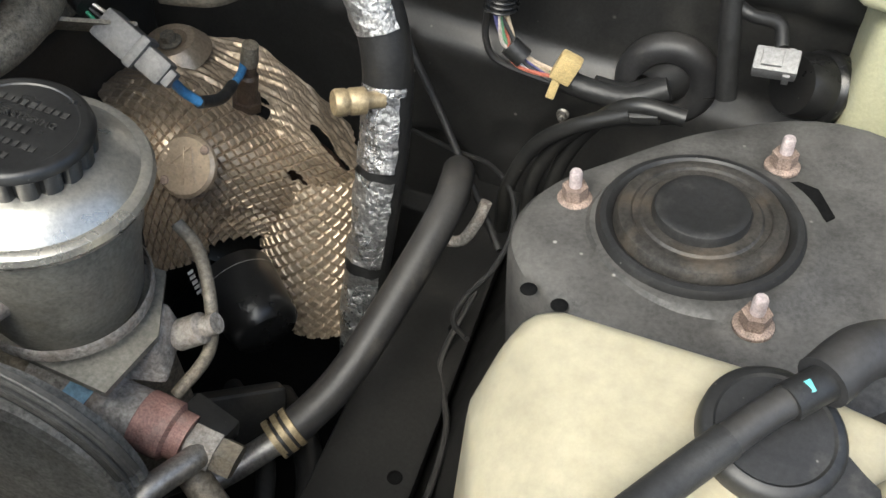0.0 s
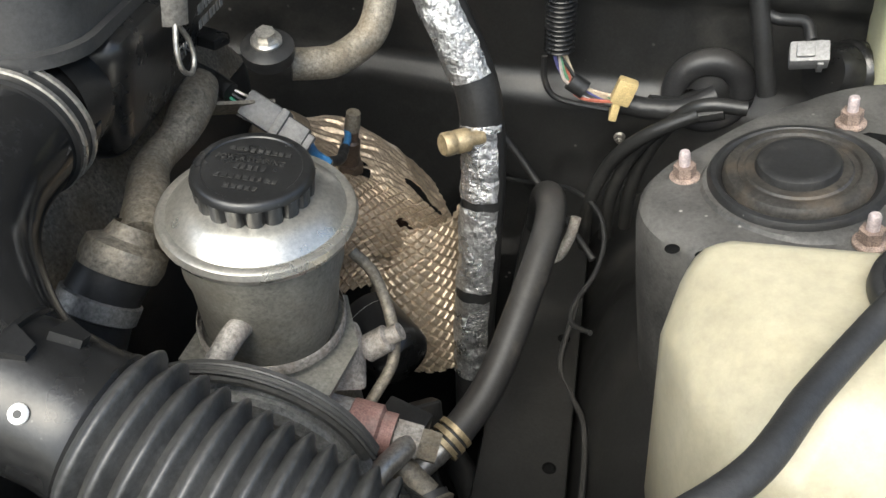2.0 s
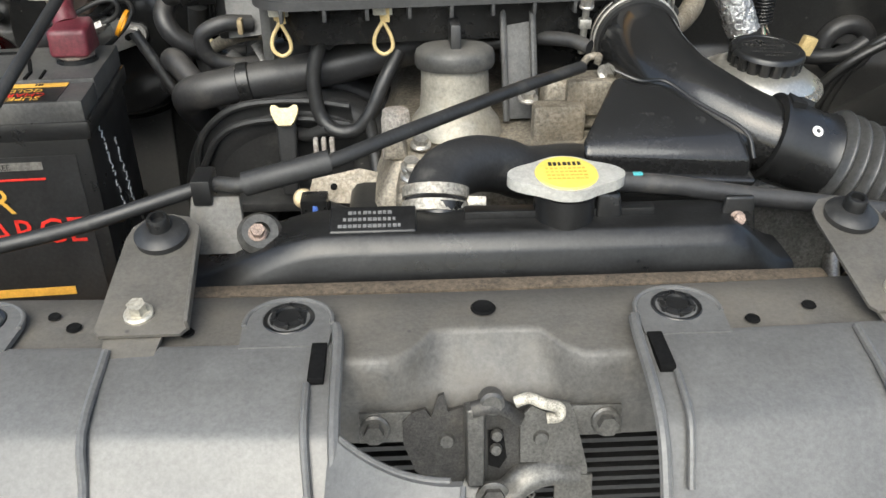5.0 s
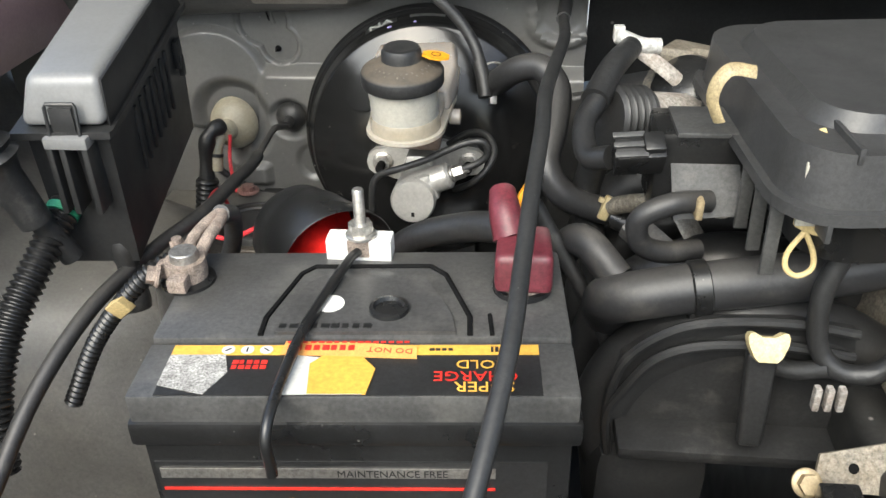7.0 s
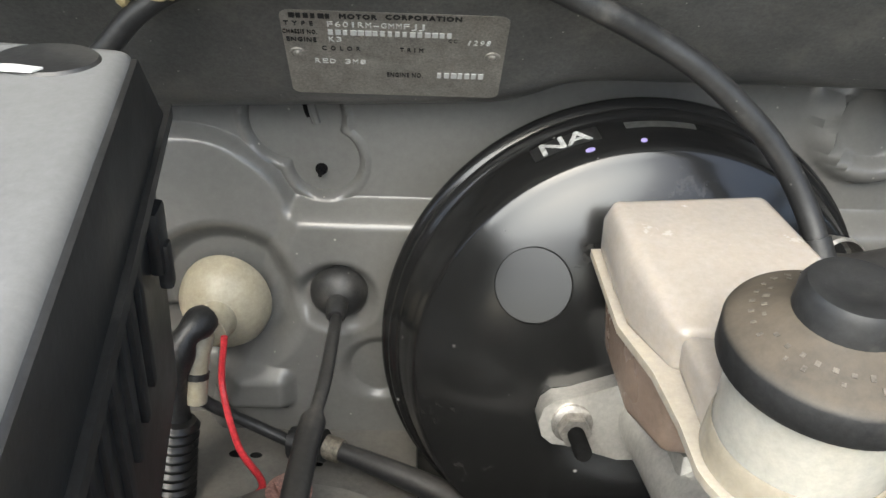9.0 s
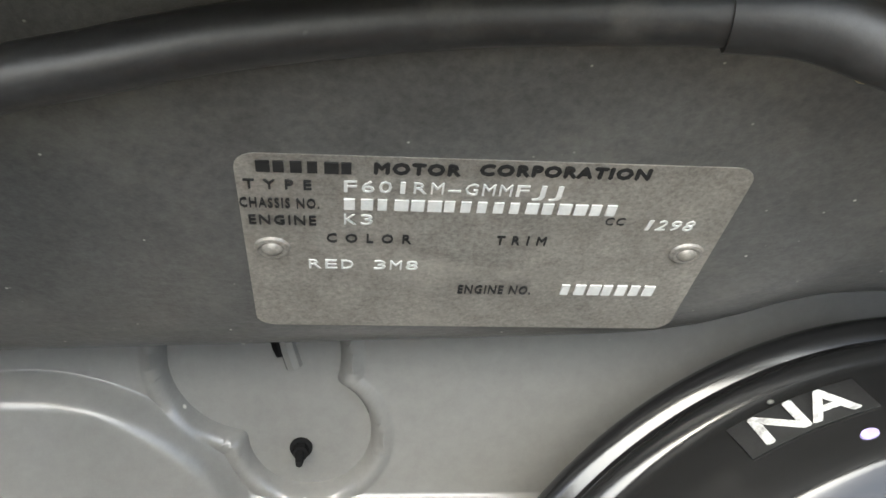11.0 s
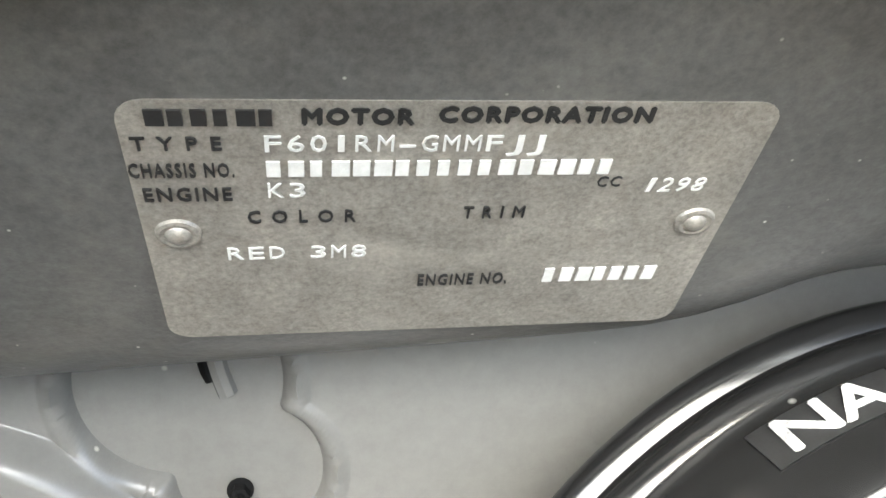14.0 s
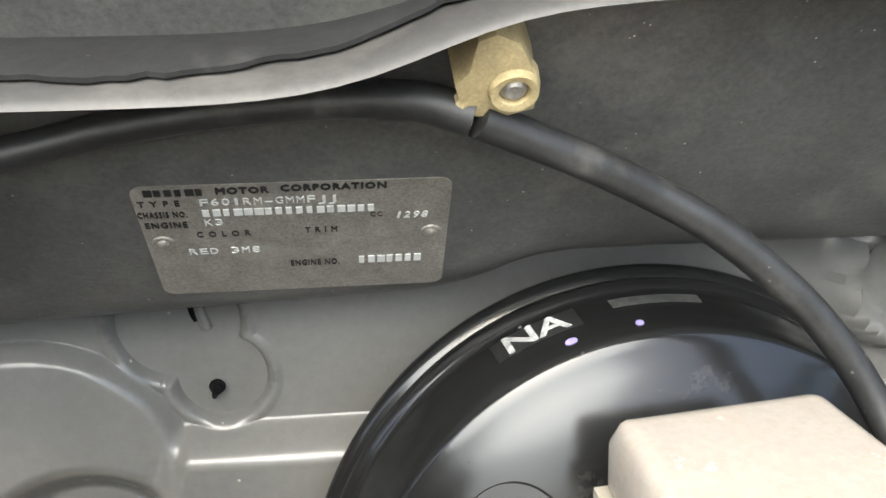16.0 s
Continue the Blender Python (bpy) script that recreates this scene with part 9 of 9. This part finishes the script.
part("strand", tube([(-0.112, 0.312, 0.905), (-0.120, 0.310, 0.875), (-0.117, 0.306, 0.842), (-0.104, 0.300, 0.828), (-0.085, 0.297, 0.830), (-0.072, 0.297, 0.845), (-0.060, 0.303, 0.870), (-0.046, 0.315, 0.893)], 0.0062, 10), TAPE, lw)
part("strand", tube([(-0.074, 0.297, 0.843), (-0.070, 0.290, 0.815), (-0.068, 0.27, 0.785), (-0.072, 0.245, 0.770)], 0.0055, 10), TAPE, lw)
part("strand", tube([(-0.110, 0.300, 0.830), (-0.130, 0.31, 0.82), (-0.15, 0.33, 0.82)], 0.006, 10), TAPE, lw)
part("plug_lead", tube([(-0.070, 0.245, 0.772), (-0.09, 0.235, 0.780), (-0.108, 0.230, 0.790)], 0.0065, 10), RUBBER, lw)
pk = thing("loom_plug", (-0.116, 0.228, 0.79), "black plug with blue lock tabs", "connector")
part("plug", box((-0.012, -0.009, -0.010), (0.010, 0.009, 0.010), 0.002, Matrix.Translation((-0.117, 0.228, 0.793))), BLACK_PLASTIC, pk)
part("lock", box((-0.002, -0.0098, -0.005), (0.002, -0.008, 0.004), 0.0006, Matrix.Translation((-0.117, 0.228, 0.794))), CLEAR_BLUE, pk)
fb2 = thing("fuel_damper", (-0.05, 0.27, 0.83), "pale cast pipe stub beside the oil filler", "pipe")
part("stub", lathe([(0, 0), (0.0125, 0), (0.0125, 0.048), (0.011, 0.056), (0.0, 0.058)], basis((-0.050, 0.272, 0.800), (0, 0.05, 1)), 24), PALE_CAST, fb2)
part("rib", lathe([(0.0125, 0.028), (0.014, 0.03), (0.014, 0.034), (0.0125, 0.036)], basis((-0.050, 0.272, 0.800), (0, 0.05, 1)), 24), CAST, fb2)
sb = thing("manifold_bracket", (-0.10, 0.25, 0.79), "tan stained steel bracket with two holes", "bracket")
part("plate", prism([(-0.035, -0.012), (0.03, -0.014), (0.036, 0.010), (0.01, 0.016), (-0.03, 0.008)], 0.003, 0.0008, basis((-0.092, 0.255, 0.795), (0, -0.8, 0.6), (1, 0, 0))), CAST, sb)
for x in (-0.012, 0.014):
    part("hole", lathe([(0, 0.0035), (0.005, 0.0035), (0.006, 0.003)], basis((-0.092 + x, 0.255, 0.796), (0, -0.8, 0.6)) @ Matrix.Scale(0.5, 4) @ Matrix.Translation((0, 0, 0.003)), 16), BLACK, sb)
part("bolt", hexhead(0.006, 0.006, basis((-0.130, 0.248, 0.790), (0, -0.8, 0.6)), 0.0085, 0.002), BRASS, sb)
wc = thing("white_wire_clip", (-0.115, 0.27, 0.82), "small white wire clip", "clip")
part("clip_body", joined(*[box((-0.010 + 0.007 * k, -0.003, -0.008), (-0.006 + 0.007 * k, 0.003, 0.008), 0.001, Matrix.Translation((-0.112, 0.285, 0.820))) for k in range(3)]), PALE_CAST, wc)
th2 = thing("thermostat_flange", (-0.035, 0.19, 0.82), "cast flange with a zinc bolt", "flange")
part("flange", hull([(-0.050, 0.178, 0.815), (-0.018, 0.178, 0.815), (-0.05, 0.21, 0.815), (-0.018, 0.21, 0.815), (-0.048, 0.18, 0.835), (-0.02, 0.18, 0.835), (-0.048, 0.208, 0.835), (-0.02, 0.208, 0.835)], 0.004), CAST, th2)
part("bolt", hexhead(0.007, 0.006, basis((-0.036, 0.192, 0.836), (0, -0.2, 1)), 0.0105, 0.003), ZINC, th2)
for at, d in (((0.105, 0.285, 0.85), (0.1, -0.5, 0.85)), ((0.125, 0.27, 0.885), (0.2, -0.6, 0.8))):
    bolt_thing("cover_bolt", at, d, 0.0058, 0.006, 0.0, ZINC, "zinc bolt on the engine casting", "engine bolts", 0.009)
solid("cover_lug", hull([(0.07, 0.262, 0.84), (0.135, 0.262, 0.84), (0.07, 0.30, 0.84), (0.135, 0.30, 0.84), (0.075, 0.268, 0.880), (0.13, 0.268, 0.884), (0.075, 0.29, 0.880), (0.13, 0.29, 0.884)], 0.006), CAST, "stained cast lug on the engine cover", "casting")
solid("breather_line", tube([(0.02, 0.33, 0.89), (0.06, 0.32, 0.90), (0.095, 0.30, 0.905), (0.112, 0.285, 0.903)], 0.006, 12), HOSE, "black rubber breather line behind the filler", "hose")
place = TOWER_SIDE
belt = thing("fan_belt", (0.20, 0.237, 0.74), "black ribbed drive belt over the pulley", "belt")
BELT = surface("worn_belt", (0.07, 0.068, 0.063), 0.45)
def belt_line(r, y):
    return [(0.275 + r * math.cos(radians(a)), y, 0.742 + r * math.sin(radians(a))) for a in range(20, 200, 15)] + [(0.15, y, 0.60), (0.10, y, 0.50)]


part("band", tube(belt_line(0.0745, 0.237), 0.006, 8, 4, flat=0.5), BELT, belt)
for y in (0.2335, 0.237, 0.2405):
    part("rib", tube(belt_line(0.0776, y), 0.0012, 6, 4), BELT, belt)
bl = thing("return_hose", (0.35, 0.25, 0.62), "black hose with a dull clamp beside the pump", "hose")
part("rubber", tube([(0.372, 0.262, 0.70), (0.385, 0.245, 0.690), (0.40, 0.23, 0.67), (0.41, 0.21, 0.63)], 0.012, 16), HOSE, bl)
part("clamp", joined(*[lathe([(0.0122, z - 0.002), (0.0138, z), (0.0122, z + 0.002)], basis((0.376, 0.257, 0.698), (0.6, -0.7, -0.4)), 24) for z in (0.0, 0.006)]), CAST, bl)
part("stub", tube([(0.345, 0.275, 0.715), (0.372, 0.262, 0.70)], 0.0085, 12), CAST, bl)
solid("pump_stay", hull([(0.30, 0.30, 0.60), (0.36, 0.36, 0.60), (0.31, 0.29, 0.61), (0.37, 0.35, 0.61), (0.30, 0.34, 0.66), (0.35, 0.38, 0.65), (0.31, 0.33, 0.67), (0.36, 0.37, 0.66)], 0.004), BAY, "dark cast stay below the steering pump", "bracket")
solid("lower_pipe", tube([(0.33, 0.42, 0.56), (0.37, 0.38, 0.575), (0.395, 0.33, 0.58), (0.40, 0.26, 0.56)], 0.011, 14), RUBBER, "black hose deep beside the engine", "hose")
solid("lower_pipe", tube([(0.30, 0.40, 0.585), (0.345, 0.36, 0.60), (0.37, 0.31, 0.60), (0.372, 0.25, 0.58)], 0.007, 12), RUBBER, "black hose deep beside the engine", "hose")

place = FRONT_SIDE
# ---- behind the front panel ----
solid("seal_plate", prism([(-0.028, 0.0), (0.030, 0.0), (0.030, 0.018), (0.026, 0.024), (-0.020, 0.022), (-0.027, 0.014)], 0.002, 0.0006, basis((0.316, 0.032, 0.838), (0, -1, 0.1), (1, 0, 0))), GREY_CONN, "thin dark steel plate behind the front panel", "plate")
# black patch painted for the unlit inside of the opening
part("opening", prism([(-0.02, -0.010), (0.0, -0.012), (0.022, -0.008), (0.024, 0.004), (0.010, 0.006), (0.008, 0.012), (0.0, 0.010), (-0.006, 0.004), (-0.018, 0.012)], 0.001, 0, Matrix.Translation((0.336, 0.004, 0.8515))), BLACK, front)
rb = thing("radiator_stay", (0.164, 0.066, 0.85), "small steel stay with a bolt on the radiator", "bracket")
part("stay", hull([(0.152, 0.064, 0.85), (0.178, 0.064, 0.85), (0.152, 0.068, 0.85), (0.178, 0.068, 0.85), (0.156, 0.066, 0.880), (0.174, 0.066, 0.880), (0.156, 0.07, 0.880), (0.174, 0.07, 0.880)], 0.002), BLACK_PLASTIC, rb)
part("bolt", hexhead(0.0036, 0.004, basis((0.164, 0.064, 0.866), (0, -0.9, 0.4)), 0.005, 0.0015), RUST, rb)
solid("hose_tray", tube([(0.30, 0.06, 0.82), (0.40, 0.07, 0.82), (0.52, 0.09, 0.82)], 0.014, 14, 8, wave=(0.008, 0.002)), BLACK_PLASTIC, "ribbed black pipe below the overflow hose", "pipe")
